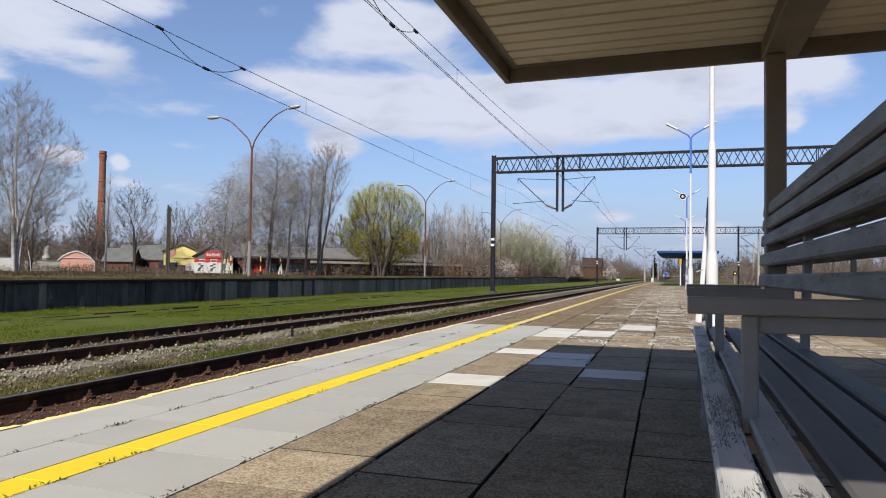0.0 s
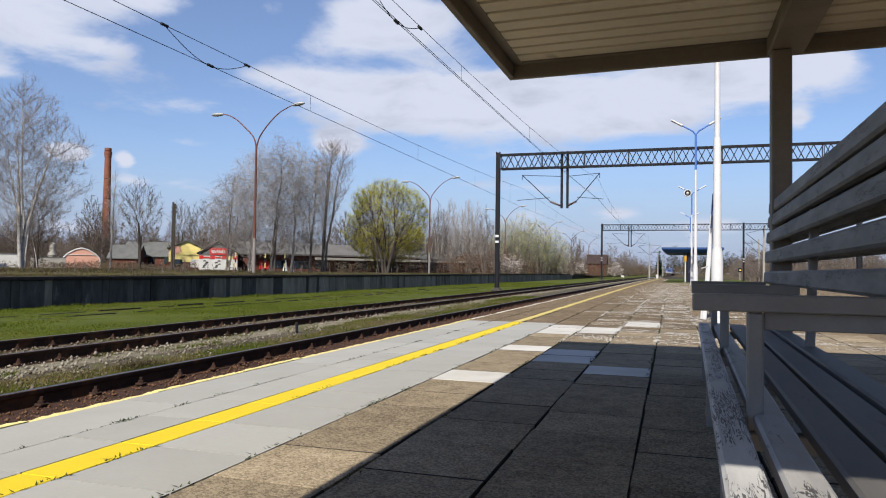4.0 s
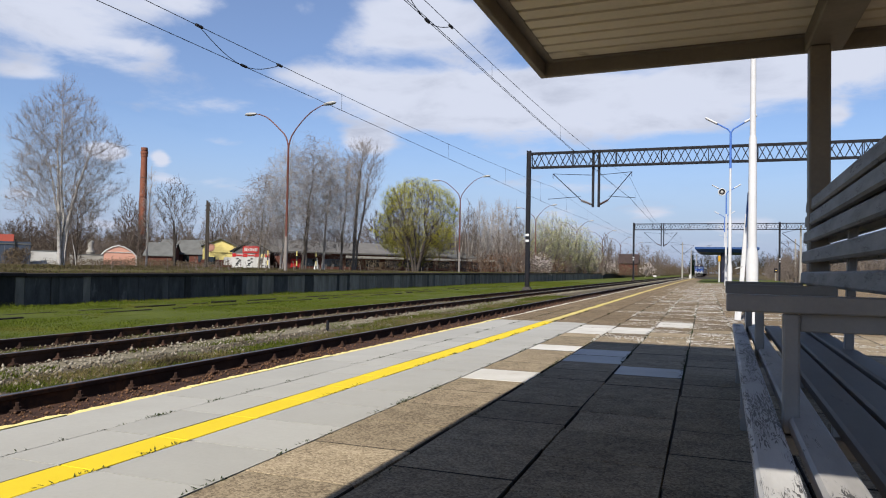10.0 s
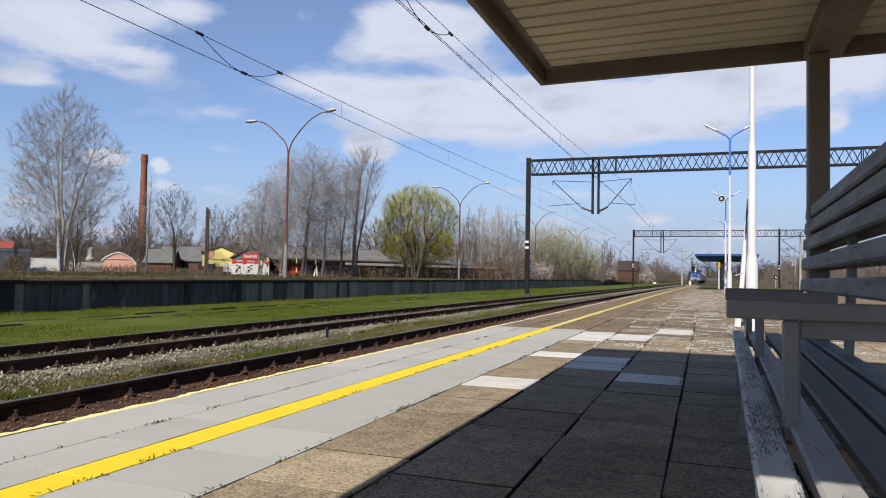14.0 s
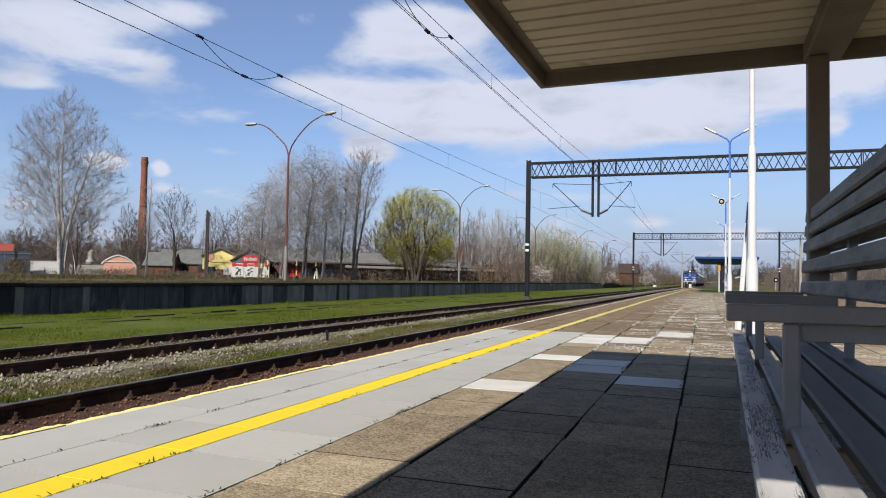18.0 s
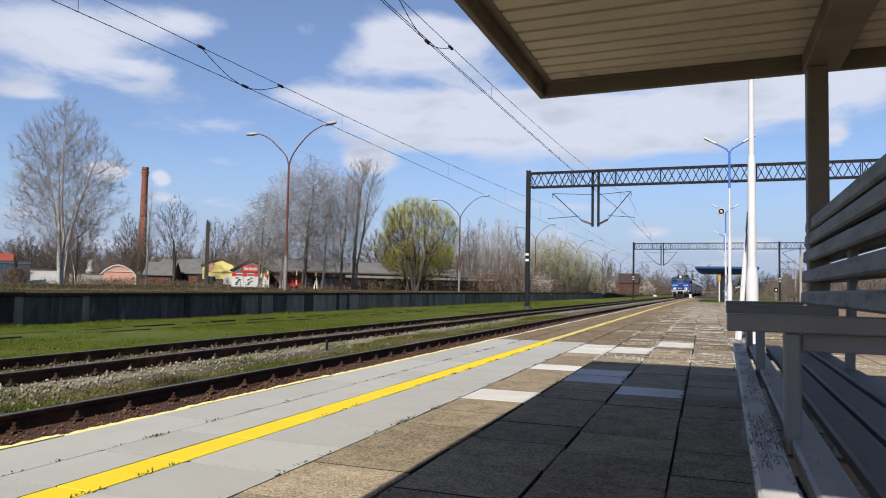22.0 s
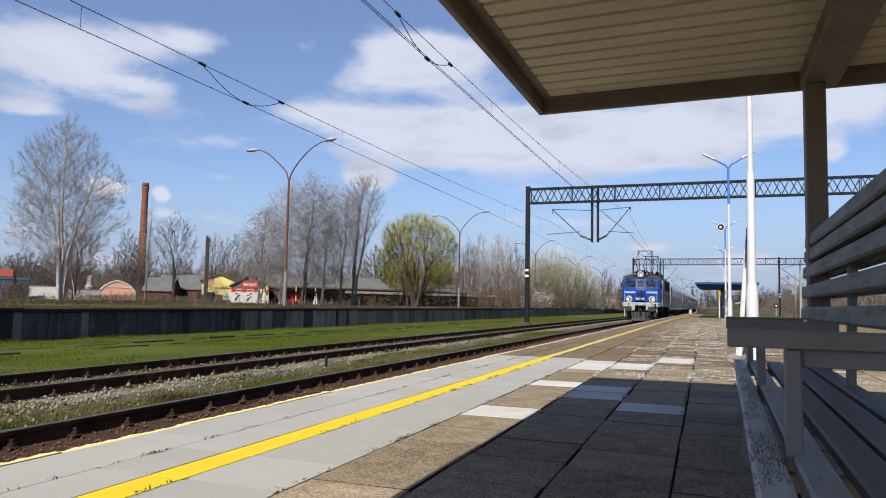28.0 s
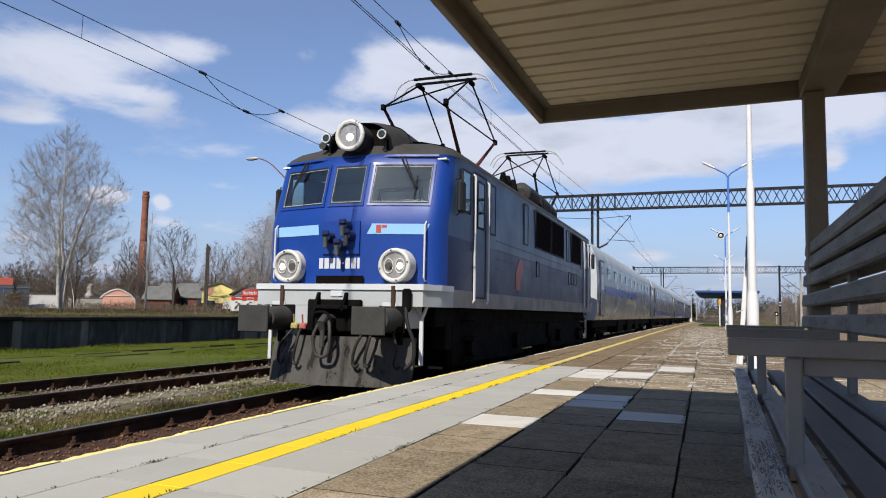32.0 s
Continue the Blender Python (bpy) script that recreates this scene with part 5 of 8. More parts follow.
M["chrome"] = material("bright_handrail_paint", (0.42, 0.42, 0.44), (0.36, 0.36, 0.38), 0.35, bump=0.0)
M["hose_yellow"] = material("yellow_green_hose_cock", (0.30, 0.27, 0.09), (0.2, 0.18, 0.06), 0.6, bump=0.0)
M["rubber"] = material("black_rubber", (0.012, 0.012, 0.013), (0.01, 0.01, 0.01), 0.6, bump=0.0)
M["pane"] = glass("dark_window_glass", (0.012, 0.018, 0.02), 0.03)
M["cab_pane"] = clear_glass("cab_window_glass", (0.66, 0.80, 0.80))
M["cab_wall"] = material("dull_green_cab_wall", (0.66, 0.70, 0.66), (0.58, 0.62, 0.58), 0.7, bump=0.0)
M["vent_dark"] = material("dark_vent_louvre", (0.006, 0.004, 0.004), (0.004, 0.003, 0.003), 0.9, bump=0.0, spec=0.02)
M["light_rim"] = material("white_headlight_rim", (0.46, 0.45, 0.43), (0.36, 0.35, 0.33), 0.45, bump=0.05, stain=(0.40, 0.35, 0.28), stain_at=0.64, stain_scale=5)
M["reflector"] = material("headlight_reflector", (0.42, 0.40, 0.37), (0.16, 0.15, 0.135), 0.25, 0.5, scale=14, fine=60, bump=0.3)
M["bulb_on"] = glow("lit_headlight", (1.0, 0.95, 0.88), 2.5)
M["panto_red"] = material("red_brown_pantograph", (0.075, 0.02, 0.016), (0.05, 0.015, 0.012), 0.6, bump=0.0)
M["logo_red"] = material("faded_red_mark", (0.33, 0.065, 0.045), (0.26, 0.052, 0.04), 0.4, bump=0.0)
M["coach_silver"] = material("pale_grey_coach_paint", (0.20, 0.215, 0.245), (0.165, 0.18, 0.205), 0.3, scale=1.0, fine=18, bump=0.02, coat=0.2)
M["coach_blue"] = material("deep_blue_coach_band", (0.02, 0.06, 0.30), (0.018, 0.05, 0.25), 0.3, bump=0.0)
M["coach_yellow"] = material("yellow_coach_graphic", (0.45, 0.34, 0.12), (0.36, 0.27, 0.1), 0.4, bump=0.0)
M["coach_roof"] = material("grey_coach_roof", (0.34, 0.36, 0.38), (0.26, 0.28, 0.29), 0.5, scale=1.0, bump=0.05)
M["bellows"] = material("white_end_panel", (0.34, 0.355, 0.39), (0.27, 0.285, 0.31), 0.5, bump=0.02)
M["seat_dark"] = material("cab_interior", (0.05, 0.06, 0.06), (0.03, 0.035, 0.035), 0.8, bump=0.0)
M["jumper_red"] = material("faded_red_hose_end", (0.30, 0.09, 0.08), (0.22, 0.06, 0.055), 0.7, bump=0.1)

LOCO_L, LOCO_HW = 14.72, 1.50


def nose(x, z):
    """How far behind the foremost plane the front face lies at x, z."""
    lean = 0.0 if z < 2.45 else (z - 2.45) * 0.31
    ax = abs(x)
    side = 0.0 if ax < 0.36 else (ax - 0.36) * 0.27
    return lean + side


def loco_ring(z, hw, c_extra=0.0):
    """The plan outline of the body at height z, the same count of points at every height."""
    pts = []
    for x in (0.0, 0.258, 0.39, 0.8, 1.225, 1.32):
        pts.append((x * hw / LOCO_HW, nose(x, z) + c_extra))
    y0 = nose(1.32, z) + c_extra
    front_right = pts + [(1.40 * hw / LOCO_HW, y0 + 0.07), (1.465 * hw / LOCO_HW, y0 + 0.24), (hw * 0.997, 1.0), (hw, 1.36), (hw, 2.6)]
    rear_right = [(x, LOCO_L - y) for x, y in reversed(front_right)]
    rightside = front_right + rear_right
    leftside = [(-x, y) for x, y in reversed(rightside)]
    ring = rightside + leftside[1:-1]
    return [(x, y, z) for x, y in ring]


def face_patch(g, x0, x1, z0, z1, off, slot=0, inset=0.0, skew=0.0):
    """A thin plate that follows the front face."""
    n = 4
    v, f = [], []
    for k, zz in enumerate((z0, z1)):
        for i in range(n + 1):
            x = x0 + (x1 - x0) * i / n + (skew if k == 0 else 0.0)
            v.append((x, nose(x, zz) - off, zz))
    for k, zz in enumerate((z0, z1)):
        for i in range(n + 1):
            x = x0 + (x1 - x0) * i / n + (skew if k == 0 else 0.0)
            v.append((x, nose(x, zz) - off + 0.02, zz))
    m = n + 1
    for i in range(n):
        f.append((i, i + 1, m + i + 1, m + i))
        f.append((2 * m + i, 3 * m + i, 3 * m + i + 1, 2 * m + i + 1))
        f.append((i, 2 * m + i, 2 * m + i + 1, i + 1))
        f.append((m + i, m + i + 1, 3 * m + i + 1, 3 * m + i))
    f.append((0, m, 3 * m, 2 * m))
    f.append((n, 2 * m + n, 3 * m + n, m + n))
    g.add(v, f, slot)
    return g


def frame_bars(g, x0, x1, z0, z1, off, w, slot=0):
    """A window frame of four bars on the front face."""
    for a in ((x0 - w, x1 + w, z1, z1 + w), (x0 - w, x1 + w, z0 - w, z0), (x0 - w, x0, z0, z1), (x1, x1 + w, z0, z1)):
        face_patch(g, a[0], a[1], a[2], a[3], off)
    return g


def wheelset(parent, y, r, x=0.72):
    for s in (-1, 1):
        w = part("wheel", Geo().tube([(s * x, y, r), (s * (x + 0.13), y, r)], r, 24), M["loco_black"], parent, smooth=True)
        part("axle_box", Geo().cbox(s * (x + 0.16) - 0.1, s * (x + 0.16) + 0.1, y - 0.16, y + 0.16, r - 0.16, r + 0.18, 0.02), M["loco_black"], w)


def build_pantograph(parent, yc, base_z, top_z):
    pg = part("pantograph", Geo().box(-0.62, 0.62, yc - 0.75, yc - 0.69, base_z - 0.02, base_z + 0.05).box(-0.62, 0.62, yc + 0.69, yc + 0.75, base_z - 0.02, base_z + 0.05)
              .box(-0.64, -0.58, yc - 0.7, yc + 0.7, base_z, base_z + 0.05).box(0.58, 0.64, yc - 0.7, yc + 0.7, base_z, base_z + 0.05), M["panto_red"], parent, "raised diamond pantograph")
    kz = base_z + (top_z - base_z) * 0.465
    for s in (-1, 1):
        for e in (-1, 1):
            part("lower_arm", Geo().tube([(0.52 * s, yc + 0.45 * e, base_z + 0.05), (0.62 * s, yc + 1.6 * e, kz)], [0.045, 0.028], 6), M["panto_red"], pg)
            part("upper_arm", Geo().tube([(0.62 * s, yc + 1.6 * e, kz), (0.55 * s, yc + 0.12 * e, top_z - 0.14)], 0.019, 6), M["loco_black"], pg)
    for e in (-1, 1):
        for s in (-1, 1):
            part("knee_joint", Geo().cbox(0.62 * s - 0.04, 0.62 * s + 0.04, yc + 1.6 * e - 0.05, yc + 1.6 * e + 0.05, kz - 0.06, kz + 0.05, 0.012), M["loco_black"], pg)
        part("cross_brace", Geo().tube([(0.62 * e, yc + 1.6 * e, kz), (-0.55 * e, yc + 0.12 * e, top_z - 0.14)], 0.017, 5), M["loco_black"], pg)
    for e in (-1, 1):
        yb = yc + 0.15 * e
        half = [(0.62, top_z), (0.76, top_z - 0.012), (0.90, top_z - 0.08), (1.0, top_z - 0.19), (1.08, top_z - 0.36)]
        for s in (-1, 1):
            part("bow_horn", Geo().tube([(s * x, yb, z) for x, z in half], [0.018, 0.017, 0.015, 0.014, 0.014], 6), M["loco_beam"], pg, "bent grey bow horn", True)
        part("contact_bow", Geo().cbox(-0.63, 0.63, yb - 0.03, yb + 0.03, top_z - 0.03, top_z + 0.015, 0.006), M["loco_black"], pg)
    for s in (-1, 1):
        part("bow_joint", Geo().cbox(0.55 * s - 0.045, 0.55 * s + 0.045, yc - 0.17, yc + 0.17, top_z - 0.16, top_z - 0.08, 0.015), M["loco_black"], pg)
    for s in (-1, 1):
        for e in (-1, 1):
            part("insulator", Geo().tube([(0.6 * s, yc + 0.7 * e, base_z - 0.26), (0.6 * s, yc + 0.7 * e, base_z)], [0.07, 0.05], 8), M["insul"], pg)


def build_end(lc, flip):
    """What stands on one end of the locomotive; flip turns it to the rear."""
    turn = pose(0, LOCO_L, 0, 0, 0, 180) if flip else Matrix.Identity(4)

    def p(name, g, mat, parent=lc, label="", smooth=False):
        return part(name, g.move(turn), mat, parent, label, smooth)

    for x0, x1 in ((-1.225, -0.39), (-0.258, 0.258), (0.39, 1.225)):
        w = p("windscreen", face_patch(Geo(), x0, x1, 2.73, 3.335, 0.0), M["cab_pane"], label="clear teal-tinted windscreen pane")
        w.visible_shadow = False
        p("windscreen_frame", frame_bars(Geo(), x0, x1, 2.73, 3.335, 0.016, 0.035), M["loco_blue"], w)
        g = Geo()
        for a in ((x0, x1, 3.318, 3.335), (x0, x1, 2.73, 2.745), (x0, x0 + 0.012, 2.745, 3.318), (x1 - 0.012, x1, 2.745, 3.318)):
            face_patch(g, *a, 0.012)
        p("rubber_seal", g, M["rubber"], w)
        g = Geo()
        for a in ((x0 + 0.02, x1 - 0.02, 3.300, 3.307), (x0 + 0.02, x1 - 0.02, 2.754, 2.762), (x0 + 0.013, x0 + 0.018, 2.754, 3.307), (x1 - 0.018, x1 - 0.013, 2.754, 3.307)):
            face_patch(g, *a, 0.016)
        p("trim_strip", g, M["loco_beam"], w, "thin pale window trim")
    p("rain_gutter", face_patch(Geo(), -1.29, 1.29, 3.462, 3.495, 0.035), M["loco_blue"])
    p("cab_bulkhead", Geo().box(-1.44, 1.44, 2.05, 2.09, 1.3, 3.49), M["cab_wall"], label="dull green cab rear wall")
    desk = p("driving_desk", Geo().prism([(0.46, 2.3), (1.0, 2.3), (0.94, 2.66), (0.62, 2.72)], "x", -1.2, 1.2), M["seat_dark"])
    p("cab_ceiling", Geo().box(-1.4, 1.4, 0.55, 2.05, 3.42, 3.44), M["cab_wall"])
    for x in (-0.7, 0.7):
        p("cab_seat", Geo().cbox(x - 0.24, x + 0.24, 1.45, 1.55, 2.2, 2.98, 0.05), M["seat_dark"])
    p("instrument_box", Geo().cbox(0.62, 0.95, 0.66, 0.8, 2.68, 2.86, 0.02), M["seat_dark"], desk)
    p("door_frame", Geo().box(-0.42, -0.36, 2.02, 2.05, 1.3, 3.3).box(0.36, 0.42, 2.02, 2.05, 1.3, 3.3).box(-0.36, 0.36, 2.02, 2.05, 3.24, 3.3), M["seat_dark"])
    p("blind", Geo().box(-1.2, -0.5, 0.66, 0.68, 3.20, 3.40), M["seat_dark"], label="dark sun blind")
    for x0, x1, sk in ((-1.27, -0.40, 0.02), (0.47, 1.28, -0.07)):
        s_ = p("stripe", face_patch(Geo(), x0, x1, 2.27, 2.42, 0.008, skew=sk), M["stripe_blue"], label="light blue stripe")
        if x0 > 0:
            p("company_mark", face_patch(Geo(), 0.53, 0.60, 2.29, 2.40, 0.013), M["logo_red"], s_, "small orange-red mark")
            p("company_mark", face_patch(Geo(), 0.61, 0.68, 2.36, 2.40, 0.013), M["logo_red"], s_, "small orange-red mark")
    # wipers
    for x0, z0, x1, z1 in ((0.76, 3.45, 1.02, 2.98), (-0.86, 3.45, -1.04, 3.02)):
        w = p("wiper", Geo().tube([(x0, nose(x0, z0) - 0.07, z0), (x1, nose(x1, z1) - 0.06, z1)], 0.015, 6), M["rubber"])
        p("wiper_arm", Geo().tube([(x0 + 0.06, nose(x0, z0) - 0.07, z0), (x1 + 0.01, nose(x1, z1) - 0.065, z1)], 0.010, 6), M["rubber"], w)
        p("wiper_blade", Geo().tube([(x1 + 0.01, nose(x1, 3.15) - 0.05, 3.15), (x1, nose(x1, 2.80) - 0.05, 2.80)], 0.010, 6), M["rubber"], w)
    # headlights
    for x in (-0.87, 0.87):
        yb = nose(x, 1.80) - 0.05
        h = p("headlight", Geo().tube([(x, yb - 0.13, 1.81), (x, yb + 0.06, 1.81)], [0.232, 0.25], 28), M["light_rim"], label="round white-rimmed headlight", smooth=True)
        ring = [(x + 0.215 * math.cos(a), yb - 0.14, 1.81 + 0.215 * math.sin(a)) for a in [k * math.pi / 14 for k in range(29)]]
        p("rim", Geo().tube(ring, 0.032, 8, cap=False), M["light_rim"], h, smooth=True)
        p("lens", Geo().tube([(x, yb - 0.139, 1.81), (x, yb - 0.133, 1.81)], 0.186, 24), M["reflector"], h, "dusty headlight glass")
        for dx in (-0.085, 0.085):
            rr = [(x + dx + 0.07 * math.cos(a), yb - 0.145, 1.80 + 0.10 * math.sin(a)) for a in [k * math.pi / 8 for k in range(17)]]
            p("lamp_ring", Geo().tube(rr, 0.008, 5, cap=False), M["light_rim"], h)
        lit = math.copysign(0.085, x)
        p("bulb", Geo().tube([(x + lit, yb - 0.147, 1.80), (x + lit, yb - 0.141, 1.80)], [0.038, 0.048], 14), M["bulb_on"], h, "lit headlight bulb")
        p("shade_lens", Geo().tube([(x - lit, yb - 0.146, 1.80), (x - lit, yb - 0.141, 1.80)], 0.058, 14), M["loco_grime"], h, "dull second lamp")
        for k in range(4):
            a = radians(90 * k + 12)
            p("screw", Geo().tube([(x + 0.215 * math.cos(a), yb - 0.18, 1.81 + 0.215 * math.sin(a)), (x + 0.215 * math.cos(a), yb - 0.165, 1.81 + 0.215 * math.sin(a))], 0.012, 6), M["rubber"], h)
    # roof headlight with its hood
    h = p("roof_headlight", Geo().tube([(0, 0.16, 3.775), (0, 0.25, 3.775), (0, 0.62, 3.775)], [0.225, 0.232, 0.21], 28), M["loco_roof"], label="large round roof headlight", smooth=True)
    ring = [(0.208 * math.cos(a), 0.15, 3.775 + 0.208 * math.sin(a)) for a in [k * math.pi / 14 for k in range(29)]]
    p("rim", Geo().tube(ring, 0.035, 8, cap=False), M["light_rim"], h, smooth=True)
    p("lens", Geo().tube([(0, 0.152, 3.775), (0, 0.159, 3.775)], 0.185, 24), M["reflector"], h, "headlight glass")
    p("bulb", Geo().tube([(0, 0.14, 3.75), (0, 0.151, 3.75)], [0.03, 0.06], 14), M["bulb_on"], h, "lit roof headlight bulb")
    hood = []
    for y, hw, zt in ((0.52, 0.42, 4.00), (0.44, 0.52, 4.04), (0.66, 0.61, 4.10), (1.0, 0.68, 4.13), (1.45, 0.69, 4.09), (1.85, 0.62, 3.99), (2.2, 0.48, 3.80)):
        hood.append([(hw * math.cos(a), y, 3.55 + (zt - 3.55) * max(0.0, math.sin(a)) ** 0.5) for a in [math.pi * k / 12 for k in range(13)]])
    g = Geo().loft(hood)
    for i, q in enumerate(g.f):
        if sum(g.v[k][1] for k in q) / len(q) < 0.525:
            g.s[i] = 1
    p("roof_hood", g, [M["loco_roof"], M["loco_black"]], label="dark rounded hood behind the roof headlight", smooth=True)
    p("hood_seam", Geo().tube([(0.66 * math.cos(a), 0.95, 3.55 + 0.585 * max(0.0, math.sin(a)) ** 0.5) for a in [math.pi * k / 16 for k in range(17)]], 0.012, 5), M["loco_black"])
    for x in (-0.47, 0.47):
        m_ = p("marker_lamp", Geo().tube([(x, 0.26, 3.79), (x, 0.30, 3.79), (x, 0.46, 3.79)], [0.066, 0.078, 0.05], 14), M["buffer"], smooth=True)
        rr = [(x + 0.066 * math.cos(a), 0.262, 3.79 + 0.066 * math.sin(a)) for a in [k * math.pi / 8 for k in range(17)]]
        p("marker_rim", Geo().tube(rr, 0.011, 6, cap=False), M["light_rim"], m_, smooth=True)
        p("marker_glass", Geo().tube([(x, 0.256, 3.79), (x, 0.262, 3.79)], [0.03, 0.058], 14), M["pane"], m_, smooth=True)
        p("marker_bracket", Geo().tube([(x, 0.40, 3.56), (x, 0.40, 3.74)], 0.02, 6), M["loco_roof"], m_)
    p("horn", Geo().tube([(-0.62, 0.42, 3.72), (-0.62, 0.75, 3.72)], [0.06, 0.02], 10), M["loco_roof"])
    # jumper sockets
    j = p("jumper_panel", face_patch(Geo(), -0.30, 0.30, 1.98, 2.46, 0.03), M["loco_blue"])
    for x, z in ((-0.17, 2.22), (0.16, 2.24), (0.02, 2.10), (0.10, 2.38)):
        s_ = p("socket", Geo().tube([(x, -0.17, z), (x, -0.02, z)], [0.065, 0.085], 12), M["loco_navy"], j, "dark blue jumper socket")
        p("socket_cover", Geo().cbox(x - 0.055, x + 0.055, -0.2, -0.16, z + 0.02, z + 0.09, 0.01), M["loco_navy"], s_)
        p("plug", Geo().tube([(x, -0.19, z - 0.01), (x + 0.01, -0.2, z - 0.16)], [0.035, 0.03], 8), M["seat_dark"], s_)
    # the number, as plain bars, and the dark step
    x = -0.36
    for w in (0.066, 0.076, 0.080, 0.066, 0.034, 0.072, 0.078, 0.036):
        low, high = (1.835, 1.862) if w == 0.034 else (1.770, 1.925)
        p("number_bar", face_patch(Geo(), x, x + w, low, high, 0.006), M["loco_white"])
        x += w + 0.022
    p("front_step", face_patch(Geo(), -0.38, 0.38, 1.545, 1.665, 0.05), M["vent_dark"])
    for x in (-1.235, 1.235):
        hr = [(x, nose(x, 1.6) - 0.02, 1.60), (x, nose(x, 1.6) - 0.08, 1.64), (x, nose(x, 2.4) - 0.08, 2.40), (x, nose(x, 2.46) - 0.02, 2.45)]
        p("handrail", Geo().tube(hr, 0.014, 8), M["chrome"], label="white front handrail", smooth=True)
    # buffer beam
    plan = [(-1.33, -0.10), (1.33, -0.10), (1.45, 0.30), (1.49, 0.70), (-1.49, 0.70), (-1.45, 0.30)]
    beam = p("buffer_beam", Geo().prism(plan, "z", 1.235, 1.46).cbox(-1.12, 1.12, -0.098, 0.4, 0.93, 1.234, 0.01), M["loco_beam"], label="light grey buffer beam")
    p("white_band", Geo().prism([(x * 1.012, y - 0.025) for x, y in plan], "z", 1.462, 1.545), M["loco_white"], beam, "white band")
    for x in (-0.895, 0.895):
        p("lamp_bracket", Geo().cbox(x - 0.03, x + 0.03, -0.135, -0.10, 1.2, 1.52, 0.004), M["rust"], beam, "rusty lamp bracket")
        p("bracket_plate", Geo().cbox(x - 0.17, x + 0.05, -0.115, -0.10, 1.14, 1.29, 0.01), M["loco_white"], beam)
    p("beam_plate", Geo().cbox(-0.10, 0.10, -0.118, -0.10, 1.36, 1.45, 0.01), M["loco_white"], beam)
    for x in (-0.875, 0.875):
        b = p("buffer", Geo().cbox(x - 0.24, x + 0.24, -0.86, -0.82, 0.85, 1.22, 0.012), M["buffer"], label="large dark buffer plate")
        p("buffer_stem", Geo().tube([(x, -0.82, 1.04), (x, -0.46, 1.04)], [0.125, 0.115], 16), M["buffer"], b, smooth=True)
        p("buffer_sleeve", Geo().tube([(x, -0.56, 1.04), (x, -0.50, 1.04), (x, -0.09, 1.04)], [0.15, 0.165, 0.18], 16), M["buffer"], b, smooth=True)
        p("buffer_base", Geo().cbox(x - 0.2, x + 0.2, -0.12, -0.095, 0.86, 1.24, 0.01), M["loco_black"], b)
    # draw gear
    d = p("coupler_housing", Geo().cbox(-0.42, 0.42, -0.2, -0.09, 0.86, 1.32, 0.02), M["loco_black"])
    p("coupler_lid", Geo().cbox(-0.30, 0.30, -0.34, -0.2, 1.18, 1.24, 0.01), M["loco_black"], d)
    for x in (-0.22, 0.22):
        p("coupler_rib", Geo().prism([(-0.36, 1.16), (-0.2, 1.16), (-0.2, 1.42), (-0.24, 1.42)], "x", x - 0.02, x + 0.02), M["loco_black"], d)
    p("hook", Geo().tube([(0, -0.18, 1.05), (0, -0.42, 1.06), (0, -0.52, 1.0), (0, -0.48, 0.9), (0, -0.40, 0.92)], [0.06, 0.06, 0.055, 0.045, 0.03], 10), M["buffer"], d, "steel draw hook", True)
    for s in (-1, 1):
        p("shackle", Geo().tube(smooth_line([(0.07 * s, -0.42, 1.02), (0.13 * s, -0.5, 0.80), (0.10 * s, -0.48, 0.58), (0.0, -0.48, 0.52)]), 0.024, 8), M["buffer"], d, smooth=True)
    p("screw_link", Geo().tube([(0.0, -0.47, 0.96), (0.02, -0.52, 0.66)], 0.035, 8), M["buffer"], d)
    p("towing_cable", Geo().tube(smooth_line([(-0.3, -0.22, 0.82), (-0.22, -0.34, 1.08), (-0.1, -0.4, 1.14), (0.06, -0.42, 1.1), (0.1, -0.42, 0.9), (0.02, -0.42, 0.72)]), 0.02, 8), M["loco_black"], d, smooth=True)
    # air hoses
    for x0, x1, mat in ((-0.62, -0.75, "hose_yellow"), (-0.48, -0.50, "jumper_red"), (0.52, 0.44, "loco_black"), (0.66, 0.62, "loco_black"), (0.98, 1.06, "loco_black")):
        hs = p("air_hose", Geo().tube(smooth_line([(x0, -0.12, 0.92), (x0, -0.28, 0.86), (x1, -0.34, 0.66), (x1 - 0.04, -0.33, 0.46), (x1 + 0.01, -0.34, 0.40), (x1 + 0.05, -0.33, 0.44)]), 0.021, 8), M["rubber"], label="black air hose", smooth=True)
        p("hose_cock", Geo().cbox(x0 - 0.05, x0 + 0.06, -0.24, -0.1, 0.88, 0.975, 0.02).tube([(x0, -0.2, 0.95), (x0 + 0.01, -0.24, 1.10)], 0.012, 6), M[mat], hs, "painted brake hose cock")
    # snow plough
    v = []
    for z, w, yf in ((0.13, 1.12, -0.34), (0.42, 1.15, -0.26), (0.80, 1.13, -0.16)):
        v.append([(-w, yf + 0.30, z), (-w * 0.62, yf + 0.06, z), (0, yf - 0.06, z), (w * 0.62, yf + 0.06, z), (w, yf + 0.30, z), (w, yf + 0.36, z), (0, yf + 0.03, z), (-w, yf + 0.36, z)])
    pl = p("snow_plough", Geo().loft(v), M["loco_grime"], label="worn dark grey snow plough")
    p("plough_plate", Geo().cbox(-0.16, 0.16, -0.345, -0.315, 0.36, 0.72, 0.01, m=pose(0, 0.0, 0, -12, 0, 0) @ pose(0, 0.1, 0)), M["loco_grime"], pl)
